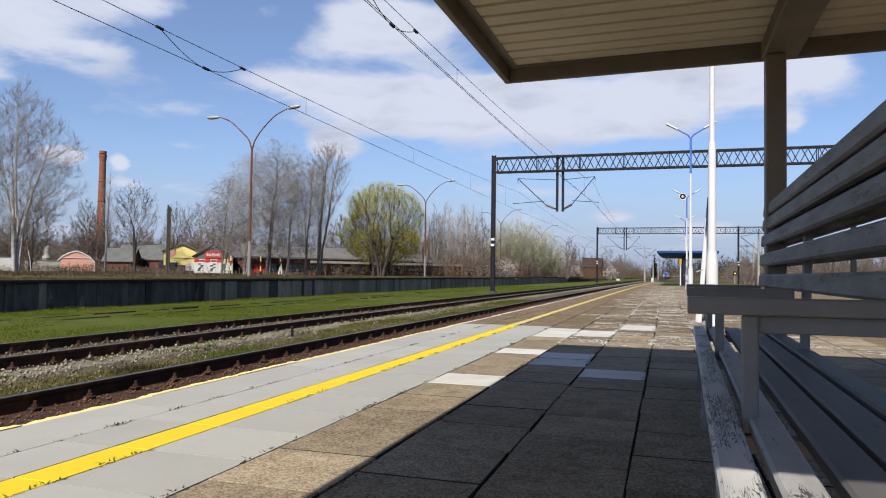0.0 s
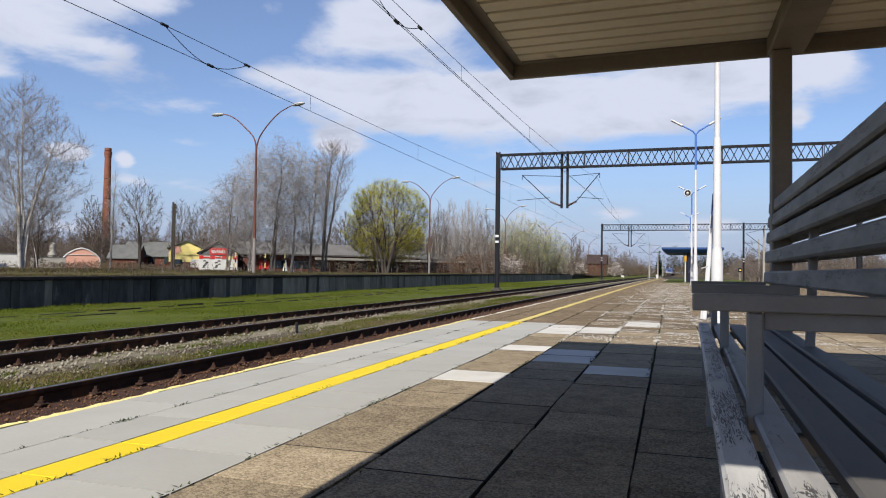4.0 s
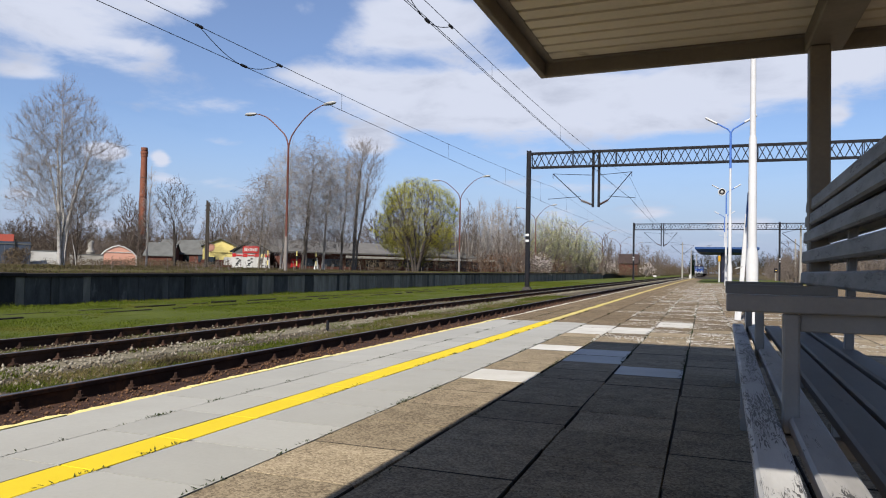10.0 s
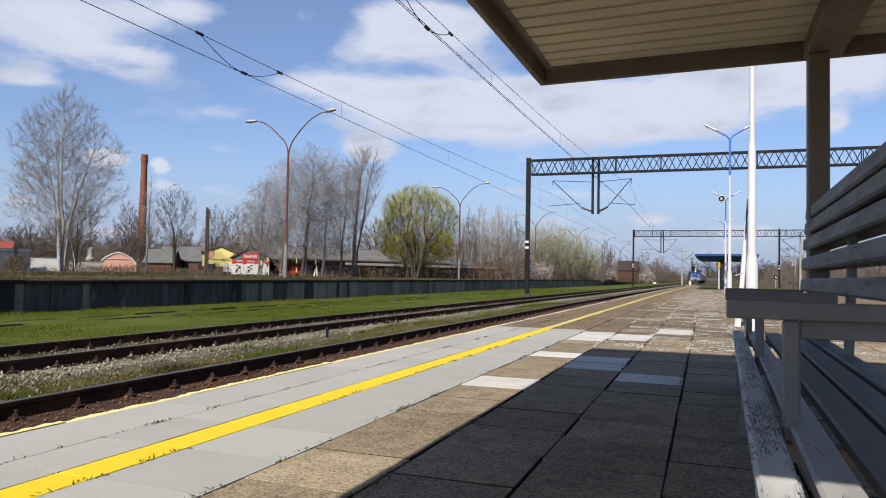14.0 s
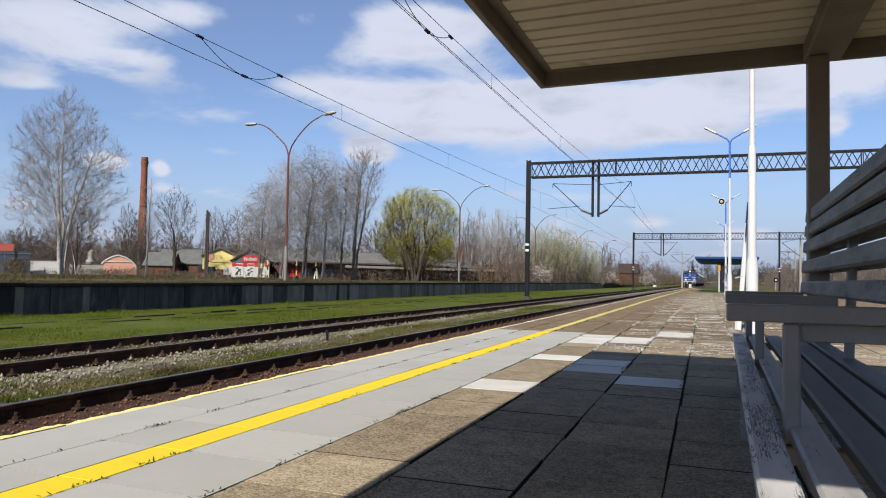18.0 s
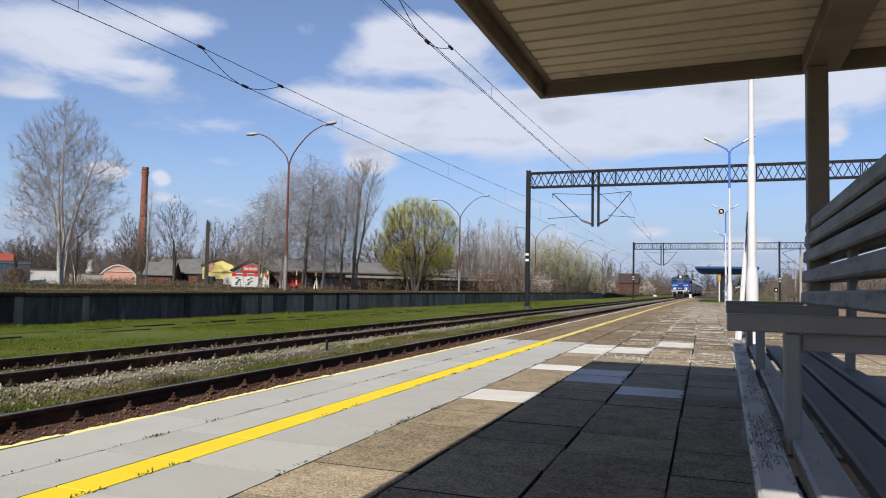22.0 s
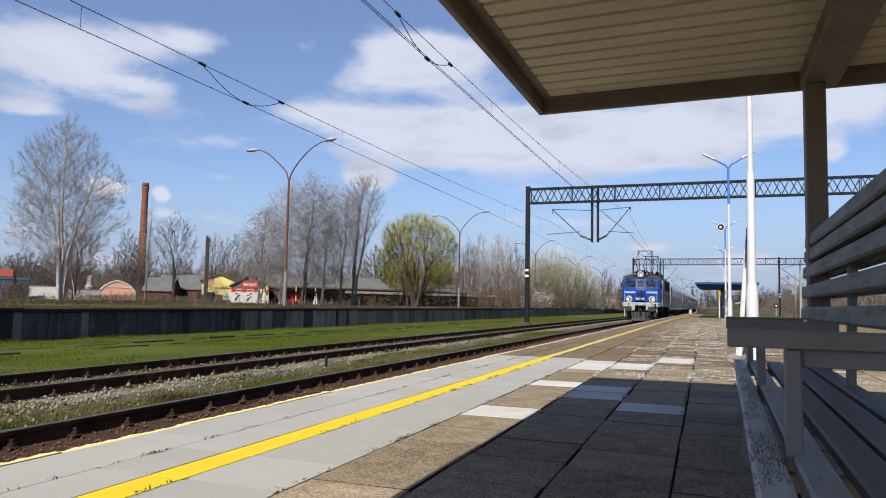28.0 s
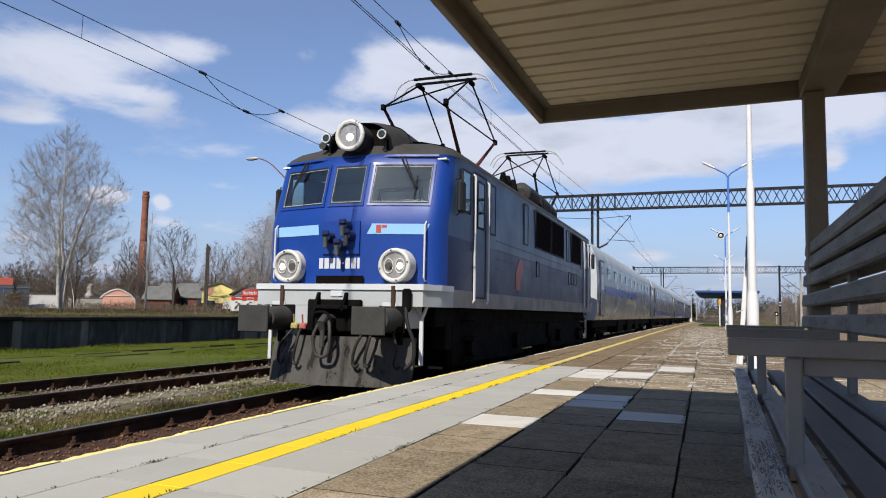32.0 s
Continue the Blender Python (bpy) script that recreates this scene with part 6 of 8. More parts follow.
    for x in (-0.95, 0.95):
        p("plough_stay", Geo().cbox(x - 0.05, x + 0.05, -0.05, 0.02, 0.7, 1.0, 0.01), M["loco_black"], pl)
    # corner steps
    for s in (-1, 1):
        st = p("corner_step", Geo().cbox(s * 1.36 - 0.12, s * 1.36 + 0.12, 0.32, 0.36, 0.36, 0.40, 0.006), M["loco_black"])
        p("step_stay", Geo().cbox(s * 1.23 - 0.028, s * 1.23 + 0.028, 0.10, 0.14, 0.42, 1.08, 0.006), M["loco_white"], st, "white step stay")
        for dx in (-0.10, 0.08):
            p("step_brace", Geo().tube([(s * 1.23, 0.12, 1.06), (s * 1.23 + dx, 0.12, 1.25)], 0.026, 6), M["loco_white"], st, "white step brace")
        if s > 0:
            jc = p("jumper_cable", Geo().tube(smooth_line([(s * 1.12, -0.2, 1.22), (s * 1.16, -0.22, 1.0), (s * 1.25, -0.2, 0.74), (s * 1.24, -0.2, 0.5), (s * 1.12, -0.22, 0.38)]), 0.028, 8), M["rubber"], label="thick black jumper cable", smooth=True)
            p("cable_head", Geo().cbox(s * 1.12 - 0.06, s * 1.12 + 0.06, -0.22, -0.11, 1.16, 1.48, 0.03), M["loco_black"], jc)
        mr = p("mirror", Geo().cbox(s * 1.57 - 0.045, s * 1.57 + 0.045, 0.66, 0.86, 2.64, 3.12, 0.03), M["rubber"], label="black rear-view mirror")
        p("mirror_arm", Geo().tube([(s * 1.45, 0.80, 3.16), (s * 1.57, 0.76, 3.16), (s * 1.57, 0.76, 2.66), (s * 1.45, 0.80, 2.6)], 0.012, 6), M["rubber"], mr)


def side_panel(lc, name, s, y0, y1, z0, z1, mat, proud=0.012, label="", rubber=True):
    x = s * LOCO_HW
    w = part(name, Geo().cbox(x - s * 0.01, x + s * proud, y0, y1, z0, z1, 0.004), mat, lc, label)
    if rubber:
        g = Geo()
        for a in ((y0 - 0.03, y1 + 0.03, z1, z1 + 0.03), (y0 - 0.03, y1 + 0.03, z0 - 0.03, z0), (y0 - 0.03, y0, z0, z1), (y1, y1 + 0.03, z0, z1)):
            g.box(min(x, x + s * (proud + 0.006)), max(x, x + s * (proud + 0.006)), a[0], a[1], a[2], a[3])
        part("seal", g, M["rubber"], w)
    return w


def build_loco():
    lc = thing("electric_locomotive", pose(0, 0, 0), "blue electric locomotive with grey sides and raised pantographs", "locomotive")
    zs_ = [(1.24, LOCO_HW, 0.0), (1.50, LOCO_HW, 0.0), (1.95, LOCO_HW, 0.0), (2.28, LOCO_HW, 0.0), (2.45, LOCO_HW, 0.0), (2.73, LOCO_HW, 0.0), (3.335, LOCO_HW * 0.992, 0.0), (3.44, LOCO_HW * 0.988, 0.0), (3.50, LOCO_HW * 0.998, -0.02)]
    rings = [loco_ring(z, hw, c) for z, hw, c in zs_]
    g = Geo().loft(rings)
    # the cab's windows are open through the wall
    def in_window(q):
        c = [sum(g.v[i][k] for i in q) / len(q) for k in range(3)]
        ax, end = abs(c[0]), min(c[1], LOCO_L - c[1])
        face = end < 0.7 and (ax < 0.258 or 0.39 < ax < 1.225)
        return len(q) == 4 and 2.73 < c[2] < 3.335 and (face or (ax > 1.4 and 1.0 < end < 1.36))
    g.f = [q for q in g.f if not in_window(q)]
    slots = []
    for q in g.f:
        c = [sum(g.v[i][k] for i in q) / len(q) for k in range(3)]
        end = min(c[1], LOCO_L - c[1])
        if len(q) > 4:
            slots.append(3)
        elif abs(c[0]) < 1.45 and end < 1.2:
            slots.append(0 if c[2] > 1.5 else 3)
        elif c[2] < 1.5:
            slots.append(3)
        elif c[2] < 2.28:
            slots.append(2)
        else:
            slots.append(1)
    g.s = slots
    part("body", g, [M["loco_blue"], M["loco_upper"], M["loco_navy"], M["loco_sill"]], lc, "blue cab ends and grey-blue sides", True)
    roof = [loco_ring(3.50, LOCO_HW * 0.992, 0.0), loco_ring(3.58, LOCO_HW * 0.975, 0.05), loco_ring(3.67, LOCO_HW * 0.90, 0.12), loco_ring(3.75, LOCO_HW * 0.76, 0.24), loco_ring(3.82, LOCO_HW * 0.55, 0.44),
            loco_ring(3.86, LOCO_HW * 0.28, 0.75)]
    part("roof", Geo().loft(roof), M["loco_roof"], lc, "dark grey curved roof", True)
    # roof gear along the middle
    eq = part("roof_walkway", Geo().cbox(-0.7, 0.7, 2.4, LOCO_L - 2.4, 3.70, 3.80, 0.03), M["loco_roof"], lc)
    for y, l, h in ((6.9, 1.5, 0.34), (8.7, 1.0, 0.30)):
        part("roof_box", Geo().cbox(-0.6, 0.6, y, y + l, 3.8, 3.8 + h, 0.05), M["loco_roof"], eq)
    part("air_tank", Geo().tube([(0.82, 7.3, 4.06), (0.82, 7.38, 4.08), (0.82, 8.5, 4.08), (0.82, 8.58, 4.06)], [0.12, 0.24, 0.24, 0.12], 16), M["loco_roof"], eq, "grey roof tank", True)
    for k in range(9):
        part("cooling_fin", Geo().cbox(0.62, 1.02, 8.75 + 0.24 * k, 8.91 + 0.24 * k, 3.68, 4.24 - 0.015 * k, 0.02), M["loco_roof"], eq)
    for y in (5.9, 6.3, 6.8):
        part("lightning_arrester", Geo().tube([(0.78, y, 3.66), (0.78, y, 3.95), (0.78, y, 4.00), (0.78, y, 4.12), (0.78, y, 4.28)], [0.06, 0.06, 0.11, 0.09, 0.05], 8), M["loco_black"], eq)
    for y in (6.2, 6.6, 7.9, 9.9, 10.3):
        part("roof_insulator", Geo().tube([(0.5, y, 3.8), (0.5, y, 3.92), (0.5, y, 4.06)], [0.08, 0.05, 0.07], 8), M["insul"], eq)
    part("roof_busbar", Geo().tube([(0.5, 6.2, 4.08), (0.5, 10.3, 4.08)], 0.02, 6), M["loco_black"], eq)
    build_pantograph(lc, 4.19, 4.08, 5.94)
    build_pantograph(lc, LOCO_L - 3.45, 4.08, 5.94)
    for flip in (False, True):
        build_end(lc, flip)
    for s in (-1, 1):
        for y0, back in ((0.0, 1), (LOCO_L, -1)):
            def at(y):
                return y0 + back * y

            def sp(name, ya, yb, z0, z1, mat, proud=0.012, label="", rubber=True):
                return side_panel(lc, name, s, min(at(ya), at(yb)), max(at(ya), at(yb)), z0, z1, mat, proud, label, rubber)
            cw = sp("cab_window", 1.0, 1.36, 2.73, 3.335, M["cab_pane"])
            cw.visible_shadow = False
            door = sp("cab_door", 1.62, 2.22, 1.42, 3.40, M["loco_upper"], 0.006)
            sp("door_window", 1.76, 2.08, 2.56, 3.28, M["pane"], 0.02)
            sp("end_window", 2.52, 2.80, 2.54, 3.36, M["loco_upper"], 0.006)
            for y in (1.56, 2.32):
                x = s * (LOCO_HW + 0.035)
                part("handrail", Geo().tube([(s * LOCO_HW, at(y), 3.37), (x, at(y), 3.34), (x, at(y), 1.36), (s * LOCO_HW, at(y), 1.32)], 0.02, 8), M["chrome"], lc, "long white door handrail", True)
            for k in range(3):
                part("door_step", Geo().cbox(s * 1.36 - 0.14, s * 1.36 + 0.14, at(1.94) - 0.24, at(1.94) + 0.24, 0.42 + 0.3 * k, 0.45 + 0.3 * k, 0.005), M["loco_black"], lc)
        side_panel(lc, "side_window", s, 4.95, 5.25, 2.60, 3.39, M["loco_upper"], 0.006)
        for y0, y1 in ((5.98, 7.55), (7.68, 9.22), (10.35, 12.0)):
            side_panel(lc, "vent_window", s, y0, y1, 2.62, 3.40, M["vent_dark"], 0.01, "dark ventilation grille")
        side_panel(lc, "side_window", s, 9.72, 9.98, 2.60, 3.39, M["loco_upper"], 0.006)
        for y in (6.1, 10.0, 10.5, 11.0):
            side_panel(lc, "hatch", s, y, y + 0.22, 2.0, 2.28, M["loco_upper"], 0.006)
        for z in (1.62, 1.78, 1.95, 2.12, 2.28, 2.44):
            x = s * LOCO_HW
            part("pinstripe", Geo().box(min(x, x + s * 0.005), max(x, x + s * 0.005), 2.9, LOCO_L - 2.9, z - 0.007, z + 0.007), M["loco_navy"], lc)
        x = s * LOCO_HW
        mk = part("side_mark", Geo().prism([(4.3, 1.62), (4.62, 1.62), (4.66, 1.82), (4.86, 2.0), (4.86, 2.24), (4.56, 2.24), (4.30, 1.98)], "x", min(x, x + s * 0.007), max(x, x + s * 0.007)), M["logo_red"], lc, "orange-red painted mark")
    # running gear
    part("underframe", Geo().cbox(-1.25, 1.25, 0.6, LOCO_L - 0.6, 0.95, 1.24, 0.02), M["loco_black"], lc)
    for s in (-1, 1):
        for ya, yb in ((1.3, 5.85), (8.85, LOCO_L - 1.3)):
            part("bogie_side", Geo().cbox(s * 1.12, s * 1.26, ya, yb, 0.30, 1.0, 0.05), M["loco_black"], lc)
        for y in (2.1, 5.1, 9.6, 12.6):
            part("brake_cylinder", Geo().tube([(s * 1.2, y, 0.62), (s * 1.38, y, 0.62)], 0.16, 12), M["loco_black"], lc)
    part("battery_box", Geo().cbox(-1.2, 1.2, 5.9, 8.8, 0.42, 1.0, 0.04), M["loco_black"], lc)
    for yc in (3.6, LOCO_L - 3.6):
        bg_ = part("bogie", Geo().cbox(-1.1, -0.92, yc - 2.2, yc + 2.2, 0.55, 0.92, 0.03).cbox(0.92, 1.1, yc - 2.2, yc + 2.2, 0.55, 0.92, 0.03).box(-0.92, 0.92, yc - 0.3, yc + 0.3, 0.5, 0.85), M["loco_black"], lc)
        for dy in (-1.52, 1.52):
            wheelset(bg_, yc + dy, 0.62)
        for s in (-1, 1):
            part("spring", Geo().tube([(s * 1.12, yc, 0.5), (s * 1.12, yc, 0.95)], 0.13, 12), M["loco_black"], bg_)
            part("sand_box", Geo().cbox(s * 1.15 - 0.12, s * 1.15 + 0.12, yc - 2.6, yc - 2.3, 0.6, 1.0, 0.02), M["loco_black"], bg_)
    return lc


def coach_ring(y):
    prof = [(-1.32, 0.98), (-1.42, 1.25), (-1.43, 2.4), (-1.38, 3.15), (-1.22, 3.60), (-0.85, 3.90), (-0.4, 4.02), (0.0, 4.05), (0.4, 4.02), (0.85, 3.90), (1.22, 3.60), (1.38, 3.15), (1.43, 2.4), (1.42, 1.25), (1.32, 0.98)]
    return [(x, y, z) for x, z in prof]


COACH_L = 26.1


def build_coach(first):
    ch = thing("passenger_coach", pose(0, 0, 0), "pale grey passenger coach with a blue band" if not first else "silver-grey passenger coach with a blue and yellow graphic", "railway coach", "train coaches")
    g = Geo().loft([coach_ring(0.0), coach_ring(COACH_L)])
    for i, q in enumerate(g.f):
        c = sum(g.v[k][2] for k in q) / len(q)
        if len(q) > 4:
            g.s[i] = 2
        elif c > 3.3:
            g.s[i] = 1
    part("body", g, [M["coach_silver"], M["coach_roof"], M["bellows"]], ch, smooth=True)
    for y in (-0.22, COACH_L + 0.02):
        part("gangway", Geo().cbox(-0.7, 0.7, y, y + 0.2, 1.1, 3.5, 0.05), M["rubber"], ch)
    for s in (-1, 1):
        for y in (0.75, COACH_L - 1.65):
            d = part("door", Geo().cbox(s * 1.425 - 0.02, s * 1.425 + 0.02, y, y + 0.9, 1.15, 3.1, 0.01), M["coach_silver"], ch)
            part("door_window", Geo().cbox(s * 1.44 - 0.012, s * 1.44 + 0.012, y + 0.18, y + 0.72, 2.05, 2.95, 0.01), M["pane"], d)
            g = Geo()
            for a in ((y - 0.04, y, 1.12, 3.14), (y + 0.9, y + 0.94, 1.12, 3.14), (y, y + 0.9, 3.1, 3.14), (y, y + 0.9, 1.12, 1.15)):
                g.box(s * 1.432 - 0.02, s * 1.432 + 0.016, *a)
            part("door_seal", g, M["rubber"], d)
            part("step", Geo().cbox(s * 1.32 - 0.12, s * 1.32 + 0.12, y + 0.05, y + 0.85, 0.55, 0.6, 0.01), M["loco_black"], ch)
        n = 10
        for i in range(n):
            y = 2.5 + i * (COACH_L - 5.0) / n
            if first and s > 0:
                part("window", Geo().cbox(s * 1.405 - 0.02, s * 1.405 + 0.02, y + 0.4, y + 1.1, 2.56, 2.98, 0.01), M["pane"], ch)
            else:
                part("window", Geo().cbox(s * 1.405 - 0.02, s * 1.405 + 0.02, y + 0.2, y + 1.6, 2.15, 3.0, 0.01), M["pane"], ch)
        if first:
            part("blue_band", Geo().cbox(s * 1.432 - 0.01, s * 1.432 + 0.006, 2.2, 14.5, 1.95, 2.28, 0.003), M["coach_blue"], ch, "blue band")
            part("yellow_graphic", Geo().prism([(9.5, 1.72), (13.5, 1.72), (13.2, 1.93), (9.8, 1.93)], "x", s * 1.432 - 0.005, s * 1.432 + 0.005), M["coach_yellow"], ch, "yellow graphic")
        else:
            part("blue_band", Geo().cbox(s * 1.432 - 0.01, s * 1.432 + 0.006, 2.0, COACH_L - 2.0, 1.25, 1.55, 0.003), M["coach_blue"], ch, "blue band")
    part("underframe", Geo().cbox(-1.2, 1.2, 0.4, COACH_L - 0.4, 0.7, 1.0, 0.03), M["loco_black"], ch)
    for y in (7.5, 11.5, 15.5):
        part("equipment_box", Geo().cbox(-1.25, 1.25, y, y + 2.2, 0.4, 0.95, 0.04), M["loco_black"], ch)
    for yc in (3.6, COACH_L - 3.6):
        b = part("bogie", Geo().cbox(-1.08, -0.94, yc - 1.7, yc + 1.7, 0.45, 0.75, 0.03).cbox(0.94, 1.08, yc - 1.7, yc + 1.7, 0.45, 0.75, 0.03).box(-0.94, 0.94, yc - 0.25, yc + 0.25, 0.45, 0.7), M["loco_black"], ch)
        for dy in (-1.25, 1.25):
            wheelset(b, yc + dy, 0.46)
    for y, e in ((-0.55, 1), (COACH_L + 0.05, 1)):
        for x in (-0.875, 0.875):
            part("buffer", Geo().tube([(x, y, 1.05), (x, y + 0.5, 1.05)], [0.22 if y < 0 else 0.1, 0.1 if y < 0 else 0.22], 14), M["buffer"], ch, smooth=True)
    return ch


loco = build_loco()
coaches = [build_coach(True), build_coach(False)]
coaches += [copy_thing(coaches[1], pose(0, 0, 0)) for _ in range(2)]

# where the locomotive's front stands along the line, in metres before the camera
FRONT = [(0, 391), (6, 318), (9, 282), (11, 258), (14, 222), (17, 186), (19, 162.5), (20, 151), (21, 139), (22, 126), (23, 113.5), (24, 102), (25, 91), (26.25, 77.5), (27.5, 64), (28, 58), (28.5, 52), (29, 45.5),
         (29.5, 39), (30, 32.7), (30.5, 26.6), (31, 20.7), (31.5, 14.9), (32, 9.12)]


def rail_pose(y, length):
    """A vehicle's pose with its front at y, its two bogies on the curved line."""
    ya, yb = y + 3.6, y + length - 3.6
    xa, xb = TRACK1 + bend(ya), TRACK1 + bend(yb)
    head = math.atan2(xb - xa, yb - ya)
    return pose(xa - 3.6 * math.tan(head), y, 0.0, 0, 0, -math.degrees(head))

# ---- trees ----
M["bark_grey"] = material("grey_bark", (0.17, 0.145, 0.12), (0.09, 0.075, 0.06), 0.9, scale=3, fine=20, bump=0.3)
M["bark_white"] = material("white_birch_bark", (0.42, 0.405, 0.385), (0.23, 0.215, 0.20), 0.85, scale=2, fine=12, bump=0.2, stain=(0.09, 0.08, 0.075), stain_at=0.57, stain_scale=3)
M["bark_pale"] = material("pale_birch_bark", (0.40, 0.37, 0.33), (0.20, 0.175, 0.15), 0.85, scale=2, fine=12, bump=0.2, stain=(0.06, 0.05, 0.045), stain_at=0.6, stain_scale=4)
M["twig_brown"] = material("brown_twigs", (0.16, 0.132, 0.112), (0.095, 0.078, 0.067), 0.9, scale=0.6, fine=4, bump=0.0)
M["twig_pale"] = material("grey_twigs", (0.37, 0.345, 0.33), (0.23, 0.21, 0.20), 0.9, scale=0.6, fine=4, bump=0.0)
M["twig_grey"] = material("grey_brown_twigs", (0.235, 0.205, 0.185), (0.14, 0.12, 0.11), 0.9, scale=0.5, fine=4, bump=0.0)
M["bark_dark"] = material("dark_maple_bark", (0.05, 0.042, 0.037), (0.03, 0.025, 0.022), 0.9, scale=3, fine=20, bump=0.3)
M["twig_dark"] = material("dark_maple_twigs", (0.105, 0.08, 0.062), (0.065, 0.05, 0.04), 0.9, scale=0.6, fine=4, bump=0.0)
M["leaf_lime"] = leaf_material("young_yellow_green_leaves", (0.56, 0.52, 0.075), (0.36, 0.36, 0.045))
M["leaf_pale"] = leaf_material("pale_willow_leaves", (0.52, 0.53, 0.25), (0.40, 0.41, 0.18))
M["brush_red"] = material("red_brown_brushwood", (0.13, 0.075, 0.048), (0.07, 0.045, 0.03), 0.9, scale=0.5, fine=3, bump=0.0, local=False, spec=0.05)
M["brush_brown"] = material("brown_brushwood", (0.13, 0.098, 0.066), (0.07, 0.055, 0.038), 0.9, scale=0.4, fine=3, bump=0.0, local=False, spec=0.05)
M["blossom"] = leaf_material("white_blossom", (0.72, 0.66, 0.62), (0.54, 0.48, 0.45))


def profile_at(profile, t):
    """Half width of a crown at a share t of the tree's height, by straight lines between rows."""
    for (t0, w0), (t1, w1) in zip(profile, profile[1:]):
        if t0 <= t <= t1:
            return w0 + (w1 - w0) * (t - t0) / (t1 - t0)
    return 0.0


def colonize(rng, height, stems, profile, step, buds, lift, hollow, rise):
    """Branches that grow from the stems towards buds spread through the crown; gives points, parents and order of growth."""
    pts, par = [], []
    for s in stems:
        last = -1
        n = max(2, int(s[4] * height / step))
        wob = np.cumsum(rng.normal(0, step * 0.07, (n + 1, 2)), 0)
        for i in range(n + 1):
            q = i / n
            bow = q ** s[5] if len(s) > 5 else q
            pts.append((s[0] + (s[2] - s[0]) * bow + wob[i, 0], s[1] + (s[3] - s[1]) * bow + wob[i, 1], s[4] * height * q - 0.2 * (1 - q)))
            par.append(last)
            last = len(pts) - 1
    ts = np.linspace(profile[0][0], profile[-1][0], 80)
    ws = np.array([profile_at(profile, t) for t in ts])
    t = rng.choice(ts, buds, p=ws ** 1.6 / (ws ** 1.6).sum()) + rng.normal(0, 0.006, buds)
    w = np.interp(t, ts, ws)
    r = w * (hollow + (1 - hollow) * rng.random(buds)) ** 0.5
    a = rng.uniform(0, 2 * math.pi, buds)
    r = r * (1 + (1 - 1.7 * hollow) * (0.20 * np.sin(3 * a + 9 * t) + 0.16 * np.sin(5 * a - 21 * t)))
    cx = np.interp(t, [0, 1], [0, np.mean([s[2] for s in stems])])
    bud = np.stack([cx + r * np.cos(a), r * np.sin(a), t * height], 1)
    P = np.array(pts)
    near = np.full(buds, 1e9)
    true = np.full(buds, 1e9)
    who = np.zeros(buds, int)
    fresh = np.arange(len(P))
    alive = np.ones(buds, bool)
    for _ in range(110):
        idx = np.nonzero(alive)[0]
        if not len(fresh) or not len(idx):
            break
        v = bud[idx][:, None] - P[None, fresh]
        h = np.hypot(v[..., 0], v[..., 1])
        d = np.hypot(h, v[..., 2] - rise * h)
        k = d.argmin(1)
        m = d[np.arange(len(idx)), k]
        better = m < near[idx]
        near[idx[better]], who[idx[better]] = m[better], fresh[k[better]]
        true[idx] = np.minimum(true[idx], np.hypot(h, v[..., 2]).min(1))
        alive &= true > step * 1.25
        act = np.nonzero(alive)[0]
        if not len(act):
            break
        pull = np.zeros_like(P)
        dirs = bud[act] - P[who[act]]
        dirs /= np.linalg.norm(dirs, axis=1)[:, None]
        np.add.at(pull, who[act], dirs)
        grown = np.unique(who[act])
        v = pull[grown]
        v /= np.linalg.norm(v, axis=1)[:, None] + 1e-9
        v += np.array([0, 0, lift]) + rng.normal(0, 0.36, v.shape)
        v /= np.linalg.norm(v, axis=1)[:, None]
        fresh = np.arange(len(P), len(P) + len(grown))
        P = np.concatenate([P, P[grown] + v * step])
        par.extend(grown.tolist())
    return P, np.array(par)


